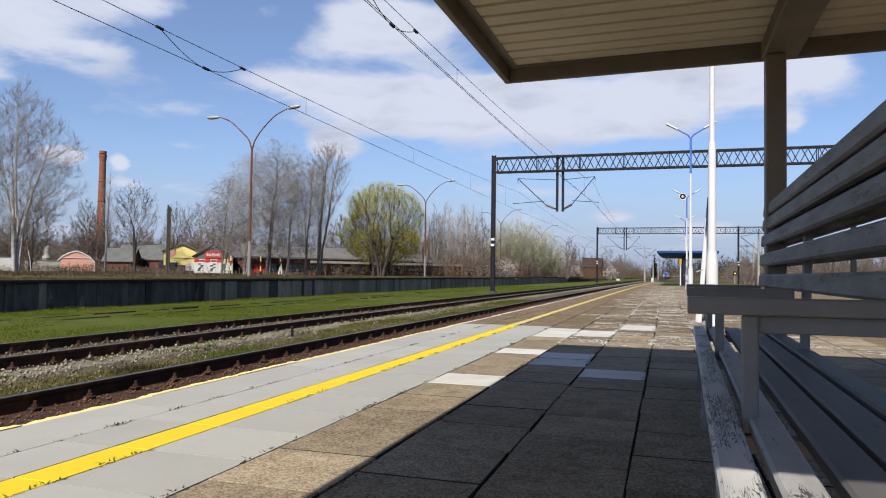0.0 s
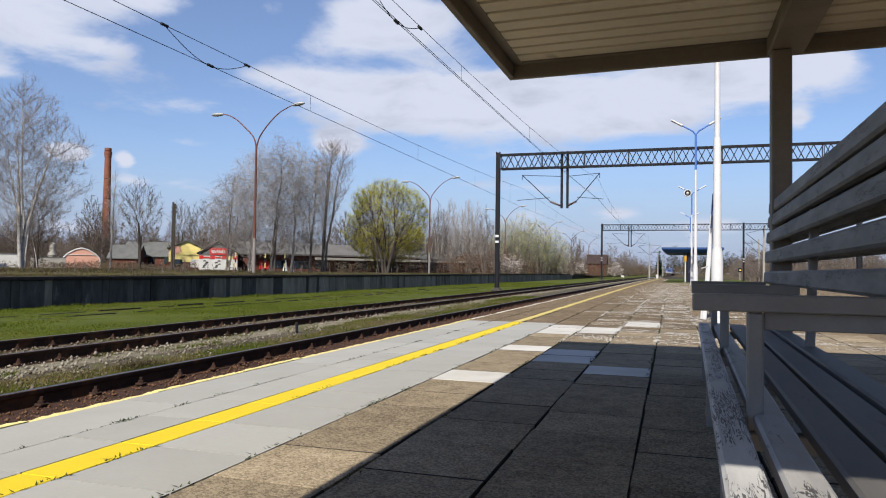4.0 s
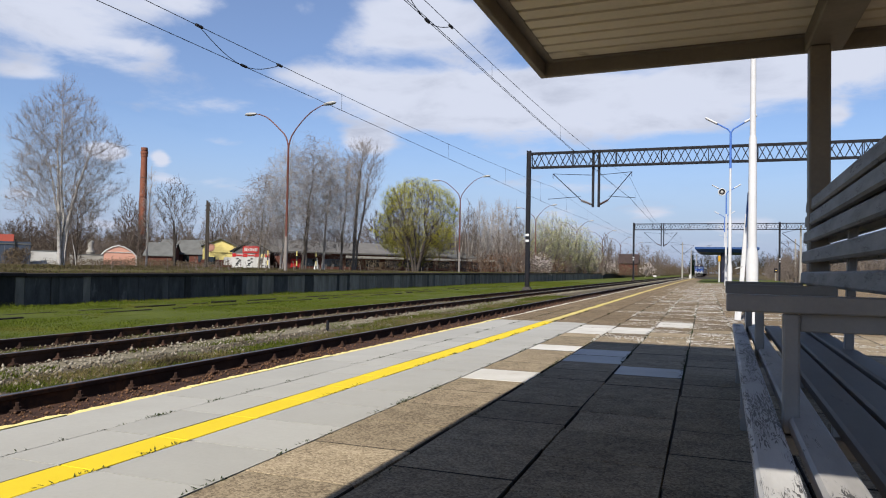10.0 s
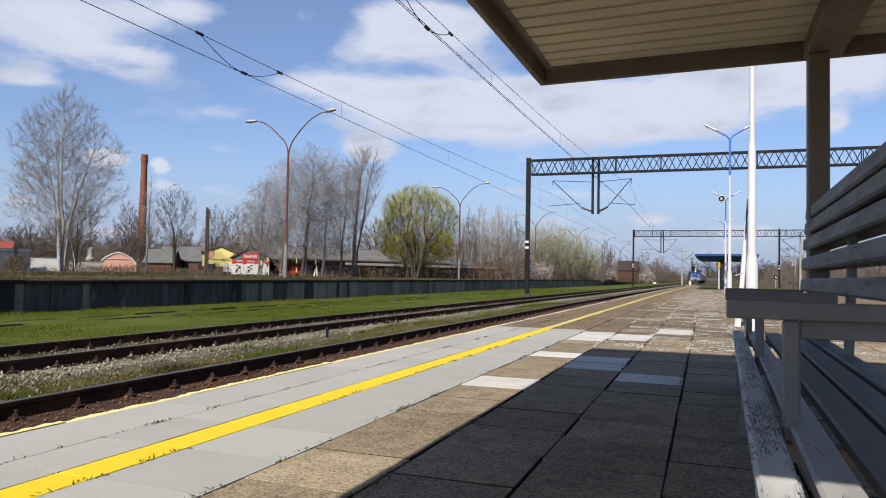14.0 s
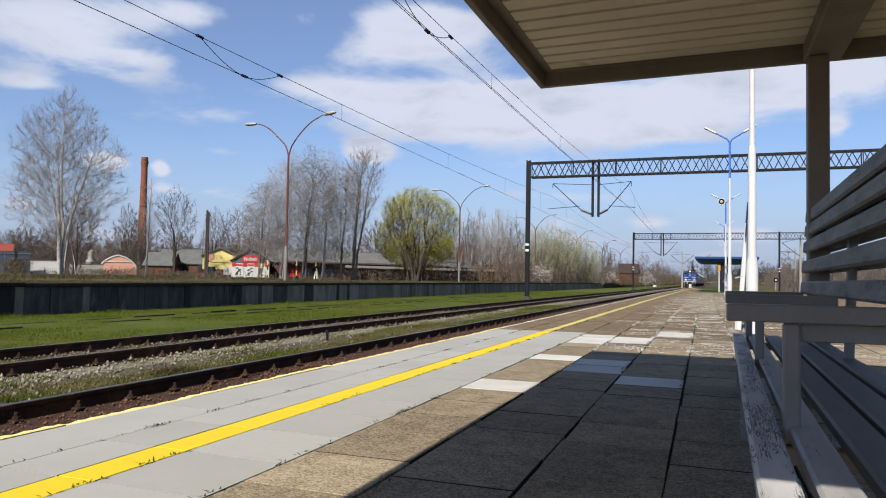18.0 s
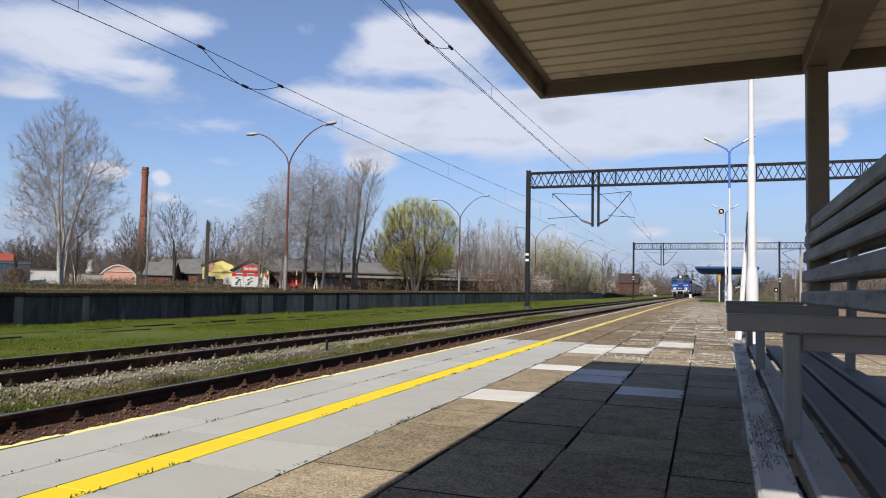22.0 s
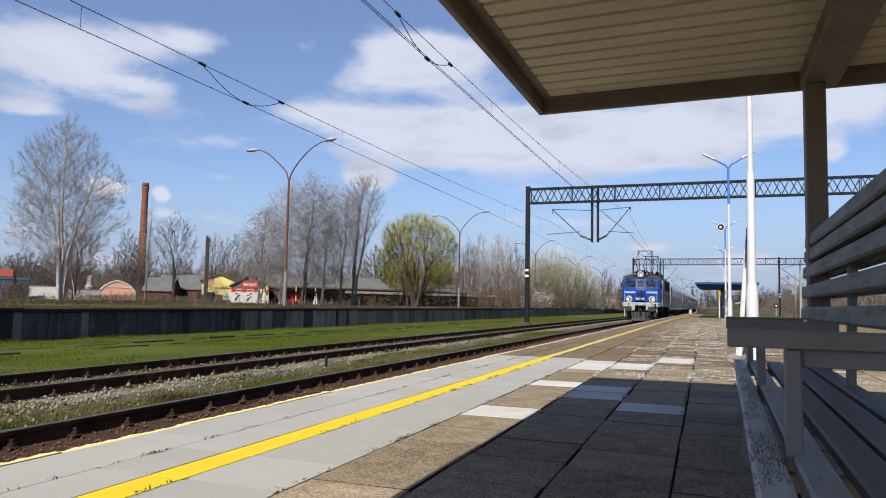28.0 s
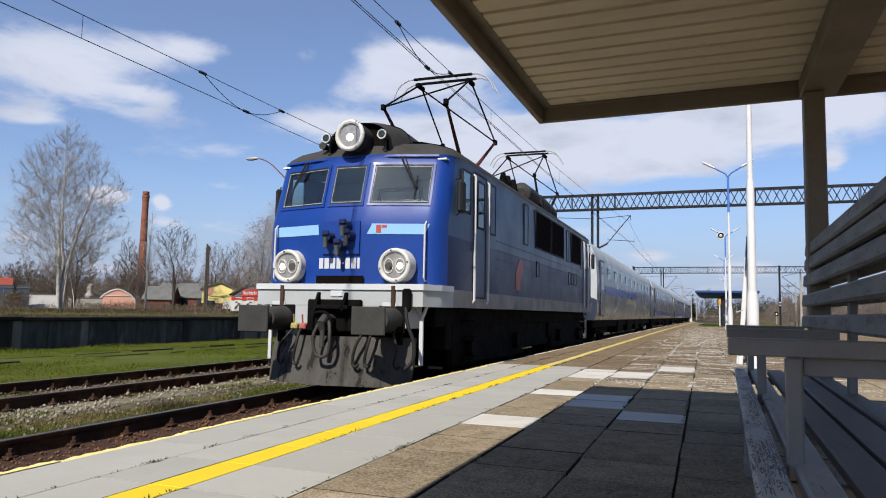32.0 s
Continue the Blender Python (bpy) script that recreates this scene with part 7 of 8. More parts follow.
def build_tree(seed, x, y, z, height, trunk_r, label, profile, stems=((0, 0, 0, 0, 0.8),), step=0.42, buds=900, lift=0.25, hollow=0.1, tip_r=0.016, sprays=3, spray_len=0.8, droop=0.0,
               bark="bark_grey", twig="twig_brown", leaf=None, leaf_n=0, leaf_size=0.1, leaf_outer=0.0, category="tree", name="tree", rise=0.8, taper=0.60):
    rng = np.random.default_rng(seed)
    tr = thing(name, pose(x, y, z), label, category, "bare trees" if not leaf else "")
    P, par = colonize(rng, height, stems, profile, step, buds, lift, hollow, rise)
    n = len(P)
    ends = np.zeros(n)
    kids = np.bincount(par[par >= 0], minlength=n)
    ends[kids == 0] = 1
    for i in range(n - 1, -1, -1):
        if par[i] >= 0:
            ends[par[i]] += ends[i]
    rad = np.maximum(tip_r, trunk_r * (ends / ends.max()) ** taper)
    root = np.arange(n)
    for i in range(n):
        if par[i] >= 0:
            root[i] = root[par[i]]
    i = np.nonzero(par >= 0)[0]
    segs = np.concatenate([P[par[i]], P[i], np.minimum(rad[par[i]], rad[i] * 1.25)[:, None], rad[i][:, None]], 1)
    # fine twigs on the young wood
    j = np.repeat(i[ends[i] <= 4], sprays)
    base = P[par[j]] + (P[j] - P[par[j]]) * rng.random((len(j), 1))
    d = P[j] - P[par[j]]
    d /= np.linalg.norm(d, axis=1)[:, None] + 1e-9
    d = d + rng.normal(0, 0.55, d.shape) + np.array([0, 0, 0.35 - droop])
    d /= np.linalg.norm(d, axis=1)[:, None] + 1e-9
    l = spray_len * rng.uniform(0.4, 1.1, (len(j), 1))
    mid = base + d * l * 0.5
    d2 = d + rng.normal(0, 0.25, d.shape) + np.array([0, 0, 0.15 - 2.2 * droop])
    d2 /= np.linalg.norm(d2, axis=1)[:, None] + 1e-9
    tip = mid + d2 * l * (0.5 + droop)
    t0 = np.full((len(j), 1), tip_r * 0.62)
    tw = np.concatenate([np.concatenate([base, mid, t0, t0 * 0.8], 1), np.concatenate([mid, tip, t0 * 0.8, t0 * 0.55], 1)])
    thick = segs[:, 7] > max(0.03, tip_r * 1.6)
    for r0 in np.unique(root[i]):
        rows = segs[thick & (root[i] == r0)]
        if len(rows):
            ob = new("trunk", twig_mesh("trunk", rows, M[bark], 6))
            ob.parent = tr
    cr = new("crown", twig_mesh("crown", np.concatenate([segs[~thick], tw]), M[twig], 3))
    cr.parent = tr
    if leaf:
        pick = tip[rng.integers(0, len(tip), leaf_n)]
        if leaf_outer:
            mid_z = height * 0.5 * (profile[0][0] + profile[-1][0])
            wide = max(w for _, w in profile)
            out = np.sqrt((pick[:, 0] / wide) ** 2 + (pick[:, 1] / wide) ** 2 + ((pick[:, 2] - mid_z) / (height * 0.5 * (profile[-1][0] - profile[0][0]))) ** 2)
            pick = pick[out + rng.normal(0, 0.12, len(out)) > leaf_outer]
        pick = pick + rng.normal(0, 0.12, pick.shape)
        quad_v = [(-1, -0.6, 0), (1, -0.5, 0.2), (0.9, 0.6, -0.1), (-0.8, 0.5, 0.25)]
        me = scatter_mesh("leaves", quad_v, [(0, 1, 2, 3)], pick, rng.uniform(0.6, 1.3, (len(pick), 1)) * leaf_size * np.ones((1, 3)), rng.uniform(0, 6.28, len(pick)), M[leaf], rng, 1.6)
        lv = new("leaves", me)
        lv.parent = tr
    return tr


def build_trees():
    bare = "bare grey-brown tree in early spring"
    egg = ((0.15, 1.0), (0.24, 3.0), (0.34, 4.3), (0.48, 4.9), (0.62, 4.8), (0.75, 3.9), (0.86, 2.9), (0.94, 1.8), (1.0, 0.7))
    build_tree(1, -56.3, 49.7, 0.7, 17.6, 0.18, "tall bare pale-barked tree with several stems", egg, ((0, 0, -0.2, 0, 0.90), (0.3, 0.15, 1.7, 0.3, 0.56, 1.5), (0.1, 0.3, -1.7, 0.8, 0.62, 1.9), (0.2, -0.2, 1.0, -1.3, 0.70, 1.8), (1.6, 0.4, 0.6, 0.3, 0.26), (0.0, 0.1, 2.6, 0.9, 0.66, 1.6), (0.1, 0.0, -2.4, -0.6, 0.7, 1.7)),
               0.33, 2500, 0.14, 0.06, 0.0085, 6, 0.9, 0.0, "bark_white", "twig_grey", rise=0.72, taper=0.86)
    build_tree(2, -55.4, 59.6, 0.7, 11.2, 0.10, "slender bare white-barked birch tree", ((0.3, 0.5), (0.55, 1.0), (0.8, 0.7), (1.0, 0.2)), ((0, 0, 0.3, 0, 0.9),), 0.3, 260, 0.3, 0.1, 0.014, 3, 0.6, 0.15, "bark_pale", "twig_pale")
    fan = ((0.26, 0.7), (0.42, 2.2), (0.62, 2.9), (0.8, 2.6), (0.93, 1.6), (1.0, 0.6))
    build_tree(3, -63.1, 72.8, 0.7, 11.5, 0.17, bare, fan, ((0, 0, 0.2, 0, 0.42), (0, 0, -0.5, 0.3, 0.5, 1.6)), 0.34, 900, 0.15, 0.08, 0.014, 3, 0.7, 0.0, "bark_dark", "twig_dark", rise=0.75, taper=0.85)
    build_tree(4, -64.7, 82.4, 0.7, 10.1, 0.14, bare, ((0.25, 0.7), (0.5, 1.8), (0.75, 1.7), (1.0, 0.4)), ((0, 0, -0.2, 0, 0.5), (0, 0, 0.4, 0, 0.5)), 0.34, 560, 0.15, 0.08, 0.014, 3, 0.7, 0.0, "bark_dark", "twig_dark", rise=0.8, taper=0.85)
    build_tree(5, -62.0, 83.4, 0.7, 9.7, 0.15, bare, tuple((t, w * 0.85) for t, w in fan), ((0, 0, -0.3, 0, 0.4), (0, 0, 0.5, 0.2, 0.45)), 0.34, 700, 0.15, 0.08, 0.014, 3, 0.7, 0.0, "bark_dark", "twig_dark", rise=0.75, taper=0.85)
    build_tree(6, -58.6, 80.0, 0.7, 6.4, 0.09, bare, ((0.2, 0.5), (0.5, 1.5), (0.8, 1.3), (1.0, 0.3)), ((0, 0, 0.1, 0, 0.5),), 0.34, 240, 0.35, 0.15, 0.017, 3, 0.6)
    bushy = ((0.12, 1.4), (0.35, 2.7), (0.6, 2.6), (0.82, 1.7), (1.0, 0.5))
    for k, (x, y, h, w) in enumerate(((-72.4, 66.0, 10.2, 1.0), (-97.0, 100.0, 13.4, 1.35), (-94.0, 99.0, 10.0, 1.1), (-103.5, 85.0, 8.2, 1.2), (-98.5, 86.0, 8.6, 1.3), (-108.0, 86.0, 8.0, 1.2), (-69.5, 100.0, 9.6, 1.1), (-48.0, 100.0, 9.4, 1.2), (-43.0, 98.0, 8.6, 1.2))):
        build_tree(90 + k, x, y, 0.7, h, 0.12, "bare dark twiggy tree behind the sheds", tuple((t, q * w) for t, q in bushy), ((0, 0, 0.2, 0, 0.6), (0.1, 0, 1.0, 0.2, 0.5, 1.4), (-0.1, 0, -0.9, 0, 0.5, 1.4)), 0.36, 620, 0.2, 0.05, 0.019, 4, 0.8, 0.0, "bark_dark", "twig_dark", rise=0.8)
    hang = ((0.14, 0.8), (0.3, 1.9), (0.5, 2.5), (0.72, 2.3), (0.88, 1.5), (1.0, 0.4))
    for i, (x, y, h, r, w) in enumerate(((-42.4, 61.0, 10.4, 0.10, 1.1), (-40.7, 62.4, 13.2, 0.12, 1.15), (-39.3, 64.4, 14.2, 0.13, 1.25), (-38.4, 66.9, 14.0, 0.12, 1.25), (-37.6, 69.3, 13.2, 0.11, 1.1))):
        build_tree(20 + i, x, y, 0.7, h, r, "bare weeping birch with fine hanging twigs", tuple((t, q * w) for t, q in hang), ((0, 0, 0.9, 0.2, 0.9), (0.2, 0.2, 1.3 - 0.4 * i, 0.8, 0.66, 1.4)), 0.36, 980, 0.2, 0.05, 0.0115, 4, 1.0, 0.42,
                   "bark_pale" if i in (1, 3) else "bark_grey", "twig_pale" if i % 2 else "twig_grey", rise=0.7, taper=0.72)
    build_tree(30, -38.0, 73.2, 0.7, 15.3, 0.13, "tall bare tree with upright branches", ((0.3, 0.7), (0.45, 1.5), (0.65, 2.2), (0.82, 2.5), (0.94, 1.8), (1.0, 0.9)), ((0, 0, 0.9, 0, 0.9, 1.3), (0.25, 0.1, 2.0, 0.2, 0.75, 1.3), (-0.2, 0.2, 0.3, 0.3, 0.8)), 0.34, 800,
               0.25, 0.06, 0.013, 3, 1.0, 0.0, "bark_grey", "twig_grey", rise=1.2, taper=0.8)
    ball = ((0.14, 2.4), (0.24, 4.2), (0.42, 5.0), (0.62, 4.9), (0.78, 4.5), (0.9, 3.5), (1.0, 1.6))
    build_tree(40, -33.1, 81.5, 0.7, 11.2, 0.25, "broad maple with young yellow-green leaves", ball, ((0, 0, 0, 0, 0.34), (0.2, 0.1, 1.2, 0.4, 0.34, 1.4), (-0.2, -0.1, -1.3, 0.2, 0.36, 1.4), (0, 0.3, 0.3, 1.3, 0.34, 1.4), (-1.7, 0.3, -2.3, 0.4, 0.26)), 0.32, 3400,
               0.10, 0.25, 0.0115, 3, 0.75, 0.0, "bark_dark", "twig_dark", "leaf_lime", 70000, 0.058, 0.80, rise=0.6, taper=0.75)
    build_tree(41, -31.9, 77.4, 0.7, 11.3, 0.20, "bare dark tree with spreading branches before the maple", ((0.14, 1.0), (0.3, 2.6), (0.5, 3.6), (0.7, 3.5), (0.88, 2.4), (1.0, 0.9)), ((0, 0, 0, 0, 0.3), (0.2, 0.1, 1.0, 0.4, 0.32, 1.4), (-0.2, -0.1, -1.2, 0.2, 0.34, 1.4), (-0.9, 0.2, -1.6, 0.3, 0.3)), 0.34, 850,
               0.12, 0.05, 0.012, 2, 0.7, 0.0, "bark_dark", "twig_dark", rise=0.6, taper=0.8)
    for i, (x, y, h, w) in enumerate(((-34.9, 106.4, 11.4, 1.9), (-33.6, 107.8, 12.2, 2.0), (-31.4, 110.6, 12.6, 2.2), (-36.0, 104.6, 9.4, 1.6), (-30.2, 112.0, 12.0, 2.1), (-32.4, 109.4, 10.6, 1.8), (-35.6, 108.8, 10.8, 1.8), (-34.0, 111.0, 11.8, 1.9), (-31.9, 113.4, 12.0, 2.0), (-29.2, 113.6, 11.2, 1.8))):
        build_tree(50 + i, x, y, 0.7, h, 0.11, bare, ((0.08, 0.7 * w), (0.4, w), (0.75, 0.8 * w), (1.0, 0.2 * w)), ((0, 0, 0.2, 0, 0.9), (0.3, 0, 0.9, 0, 0.7), (-0.3, 0.2, -0.8, 0, 0.75)), 0.46, 460, 0.25, 0.06, 0.017, 4, 0.9, 0.0, "bark_pale", "twig_pale" if i % 3 else "twig_brown", rise=1.1, taper=0.75)
    for i, (x, y, h, lf) in enumerate(((-28.0, 124.4, 10.0, "leaf_pale"), (-26.2, 128.8, 11.4, "leaf_pale"), (-24.0, 133.2, 10.4, "leaf_pale"), (-21.8, 139.0, 8.8, "leaf_pale"))):
        build_tree(60 + i, x, y, 0.7, h, 0.14, "willow in pale green spring leaf", ((0.05, 2.0), (0.3, 3.2), (0.6, 3.2), (0.85, 2.0), (1.0, 0.6)), ((0, 0, 0.2, 0, 0.5), (0.3, 0, 1.4, 0, 0.5), (-0.3, 0.2, -1.4, 0, 0.5)), 0.45, 600, 0.3, 0.1, 0.016, 4, 0.9, 0.2, "bark_grey", "twig_pale",
                   lf, 6500, 0.075)
    low = ((0.05, 1.8), (0.35, 3.0), (0.7, 2.6), (1.0, 0.6))
    build_tree(70, -20.1, 152.5, 0.6, 8.8, 0.14, bare, low, ((0, 0, 0.2, 0, 0.5), (0.3, 0, 1.2, 0, 0.5)), 0.5, 360, 0.4, 0.1, 0.026, 3, 0.9)
    build_tree(71, -11.3, 198.3, 0.3, 7.2, 0.15, bare, low, ((0, 0, 0.2, 0, 0.5), (0.3, 0, 1.2, 0, 0.5)), 0.5, 320, 0.4, 0.1, 0.03, 3, 0.9)
    bush = ((0.05, 1.2), (0.5, 1.7), (1.0, 0.5))
    build_tree(72, -20.5, 140.0, 0.6, 4.4, 0.08, "small white blossoming shrub on the bank", bush, ((0, 0, 0.6, 0, 0.4), (0, 0, -0.6, 0, 0.4)), 0.35, 200, 0.3, 0.1, 0.02, 3, 0.6, 0.0, "bark_grey", "twig_brown", "blossom", 2200, 0.08, 0.0, "shrub", "blossoming_shrub")
    build_tree(73, -20.6, 171.0, 0.6, 3.0, 0.07, "small white blossoming shrub on the bank", bush, ((0, 0, 0.6, 0, 0.4), (0, 0, -0.6, 0, 0.4)), 0.35, 160, 0.3, 0.1, 0.02, 3, 0.6, 0.0, "bark_grey", "twig_brown", "blossom", 1400, 0.08, 0.0, "shrub", "blossoming_shrub")
    build_tree(74, -22.7, 102.0, 0.6, 2.9, 0.07, "small white blossoming shrub on the bank", tuple((t, q * 1.5) for t, q in bush), ((0, 0, 0.6, 0, 0.4), (0, 0, -0.6, 0, 0.4)), 0.35, 160, 0.3, 0.1, 0.02, 3, 0.6, 0.0, "bark_grey", "twig_brown", "blossom", 1400, 0.08, 0.0, "shrub", "blossoming_shrub")
    build_tree(75, -11.3, 160.0, 0.3, 2.8, 0.07, "small white blossoming shrub on the bank", bush, ((0, 0, 0.6, 0, 0.4), (0, 0, -0.6, 0, 0.4)), 0.35, 160, 0.3, 0.1, 0.02, 3, 0.6, 0.0, "bark_grey", "twig_brown", "blossom", 1400, 0.08, 0.0, "shrub", "blossoming_shrub")


build_trees()


def build_woods():
    """Distant bare woods and undergrowth, told apart only as a mass."""
    rng = np.random.default_rng(17)

    def saplings(name, spots, heights, mat, label, twigs=26, lean=0.10, thick=1.0):
        rows = []
        for (x, y, z), h in zip(spots, heights):
            dx, dy = rng.normal(0, lean, 2)
            top = np.array([x + dx * h, y + dy * h, z + h])
            base = np.array([x, y, z - 0.2])
            rows.append((*base, *top, 0.02 + 0.006 * h, 0.012))
            t = rng.uniform(0.12, 1.0, twigs)
            for q in t:
                p = base + (top - base) * q
                a = rng.uniform(0, 6.28)
                l = h * rng.uniform(0.10, 0.30) * (1.15 - 0.7 * q)
                e = p + np.array([math.cos(a) * l * 0.75, math.sin(a) * l * 0.75, l * rng.uniform(0.35, 1.0)])
                rows.append((*p, *e, 0.018 * thick, 0.010 * thick))
                for _ in range(2):
                    s = p + (e - p) * rng.uniform(0.3, 0.95)
                    a2 = rng.uniform(0, 6.28)
                    l2 = l * rng.uniform(0.25, 0.5)
                    rows.append((*s, *(s + np.array([math.cos(a2) * l2, math.sin(a2) * l2, l2 * 0.7])), 0.012 * thick, 0.008 * thick))
        solid(name, twig_mesh(name, rows, mat, 3), None, label, "woods", kind="stuff")

    n = 1000
    x = rng.uniform(-160, -62, n)
    y = rng.uniform(95, 165, n)
    saplings("distant_woods", np.stack([x, y, np.full(n, 0.7)], 1), rng.uniform(3.0, 8.0, n), M["twig_brown"], "distant bare brown woods behind the sheds", 36, 0.12, 2.0)
    n = 900
    x = rng.uniform(-190, -88, n)
    y = rng.uniform(118, 175, n)
    saplings("dark_woods", np.stack([x, y, np.full(n, 0.7)], 1), rng.uniform(3.0, 6.5, n), M["twig_dark"], "dark brown woods low on the horizon", 44, 0.14, 3.0)
    n = 420
    x = rng.uniform(-66, -30, n)
    y = 150 + (x + 62) * 0.6 + rng.uniform(-12, 25, n)
    saplings("bare_woods", np.stack([x, y, np.full(n, 0.7)], 1), rng.uniform(5, 11, n), M["twig_brown"], "bare brown woods in the distance", 32, 0.12, 2.0)
    n = 330
    y = rng.uniform(88, 185, n)
    x = -23.6 - rng.random(n) * 9.0 + np.array([bend(q) for q in y])
    saplings("bank_thicket", np.stack([x, y, np.full(n, 0.7)], 1), rng.uniform(1.2, 5.6, n), M["twig_brown"], "thicket of bare saplings along the bank", 24, 0.14)
    n = 130
    y = rng.uniform(34, 95, n)
    x = -27.0 - rng.random(n) * 22.0
    saplings("low_scrub", np.stack([x, y, np.full(n, 0.7)], 1), rng.uniform(0.3, 0.9, n), M["twig_brown"], "low brown scrub on waste ground", 14, 0.25)
    n = 1500
    y = rng.uniform(130, 340, n)
    x = 12 + rng.random(n) * 40 + (y - 120) * 0.06
    saplings("far_scrub", np.stack([x, y, np.full(n, -0.1)], 1), rng.uniform(2.5, 7.0, n), M["twig_brown"], "brown scrub beyond the far tracks", 34, 0.14, 1.7)
    n = 700
    y = rng.uniform(190, 480, n)
    x = -16 - rng.random(n) * 60 + np.array([bend(q) for q in y])
    saplings("far_trees", np.stack([x, y, np.full(n, 0.4)], 1), rng.uniform(4, 9.0, n), M["twig_brown"], "bare trees far down the line", 24, 0.12, 2.6)
    n = 240
    y = rng.uniform(420, 760, n)
    x = -10 + rng.random(n) * 60 + np.array([bend(q) for q in y])
    saplings("line_end_trees", np.stack([x, y, np.full(n, 0.4)], 1), rng.uniform(8, 16.0, n), M["shrub_dark"], "dark trees where the line ends", 26, 0.10, 4.0)
    quad_v = [(-1, -0.6, 0), (1, -0.5, 0.2), (0.9, 0.6, -0.1), (-0.8, 0.5, 0.25)]
    # fine brown brush that fills the thickets
    for name, n, x0, x1, y0, y1, z0, top, size, mat, label in (("bank_brush", 22000, -32.5, -23.8, 86, 190, 0.65, 4.4, 0.10, "brush_red", "red-brown brushwood along the old goods platform"),
                                                               ("far_brush", 16000, 12.5, 46.0, 128, 300, -0.2, 6.5, 0.16, "brush_brown", "brown brushwood beyond the far tracks"),
                                                               ("shed_brush", 9000, -62.0, -34.0, 84, 100, 0.65, 3.4, 0.09, "brush_brown", "brown brushwood behind the low hall"),
                                                               ("yard_brush", 9000, -84.0, -58.0, 70, 79, 0.6, 1.5, 0.075, "brush_brown", "brown undergrowth before the sheds"),
                                                               ("fence_brush", 4200, -76.0, -73.0, 58.6, 60.6, 0.5, 4.6, 0.07, "brush_brown", "grey-brown bush beside the yard"),
                                                               ("house_brush", 5200, -24.0, -14.6, 172, 180, 0.2, 4.7, 0.10, "brush_brown", "brown brushwood before the brick house"),
                                                               ("end_brush", 7000, -14.0, 60.0, 400, 440, 0.2, 7.0, 0.34, "brush_brown", "dark brushwood where the line ends"),
                                                               ("line_brush", 9000, -22.0, -9.0, 190, 330, 0.3, 4.6, 0.16, "brush_brown", "brown brushwood beside the line")):
        y = rng.uniform(y0, y1, n)
        x = rng.uniform(x0, x1, n) + np.array([bend(q) for q in y]) + (np.maximum(0.0, y - 128) * 0.06 if x0 > 0 else 0.0)
        crest = np.array([0.55 + 0.45 * noise.noise(Vector((a * 0.22, b * 0.12, 2.0))) + 0.25 * noise.noise(Vector((a * 0.8, b * 0.5, 6.0))) for a, b in zip(x, y)])
        z = z0 + top * np.clip(crest, 0.1, 1.4) * rng.random(n) ** 0.8
        pts = np.stack([x, y, z], 1)
        me = scatter_mesh(name, quad_v, [(0, 1, 2, 3)], pts, rng.uniform(0.5, 1.4, (n, 1)) * size * np.array([[0.35, 0.35, 1.6]]), rng.uniform(0, 6.28, n), M[mat], rng, 3.0)
        solid(name, me, None, label, "brushwood", kind="stuff")


build_woods()

# ---- buildings beyond the goods platform ----
M["brick"] = material("red_chimney_brick", (0.205, 0.078, 0.048), (0.13, 0.052, 0.034), 0.9, scale=1.0, fine=14, bump=0.3, stain=(0.10, 0.055, 0.04), stain_at=0.60, stain_scale=0.5)
M["brick_wall"] = material("dark_red_brick_wall", (0.11, 0.042, 0.03), (0.07, 0.028, 0.021), 0.9, scale=1.5, fine=14, bump=0.3)
M["kiosk_white"] = material("white_kiosk_panel", (0.46, 0.455, 0.44), (0.40, 0.395, 0.38), 0.6, scale=1, bump=0.05)
M["kiosk_red"] = material("red_kiosk_panel", (0.42, 0.022, 0.022), (0.35, 0.018, 0.018), 0.5, bump=0.0)
M["kiosk_yellow"] = material("yellow_sign_panel", (0.62, 0.52, 0.20), (0.54, 0.45, 0.16), 0.5, bump=0.0)
M["roof_dark"] = material("dark_felt_roof", (0.045, 0.04, 0.038), (0.03, 0.028, 0.026), 0.9, scale=1, bump=0.2)
M["roof_mid"] = material("weathered_felt_roof", (0.125, 0.12, 0.115), (0.09, 0.086, 0.082), 0.9, scale=0.7, bump=0.2, stain=(0.12, 0.11, 0.10), stain_at=0.58, stain_scale=0.6)
M["roof_brown"] = material("dark_red_brown_tiles", (0.042, 0.028, 0.026), (0.028, 0.02, 0.019), 0.9, scale=1, bump=0.2)
M["roof_grey"] = material("grey_sheet_roof", (0.105, 0.106, 0.102), (0.072, 0.073, 0.07), 0.8, scale=0.8, bump=0.1)
M["tent"] = material("faded_orange_tent", (0.50, 0.27, 0.20), (0.42, 0.22, 0.165), 0.7, scale=0.7, bump=0.1)
M["fence_blue"] = material("blue_grey_board_fence", (0.05, 0.065, 0.095), (0.032, 0.044, 0.065), 0.7, bump=0.1)
M["roof_orange"] = material("orange_tile_roof", (0.22, 0.045, 0.028), (0.16, 0.035, 0.024), 0.8, bump=0.2)
M["plaster"] = material("pale_plaster", (0.30, 0.28, 0.25), (0.21, 0.2, 0.18), 0.9, scale=1, bump=0.1, stain=(0.2, 0.19, 0.17), stain_at=0.6)
M["black"] = material("black_print", (0.02, 0.02, 0.02), (0.015, 0.015, 0.015), 0.6, bump=0.0)
M["wood_pole"] = material("weathered_wood_pole", (0.055, 0.045, 0.038), (0.032, 0.027, 0.023), 0.9, scale=3, fine=20, bump=0.3)


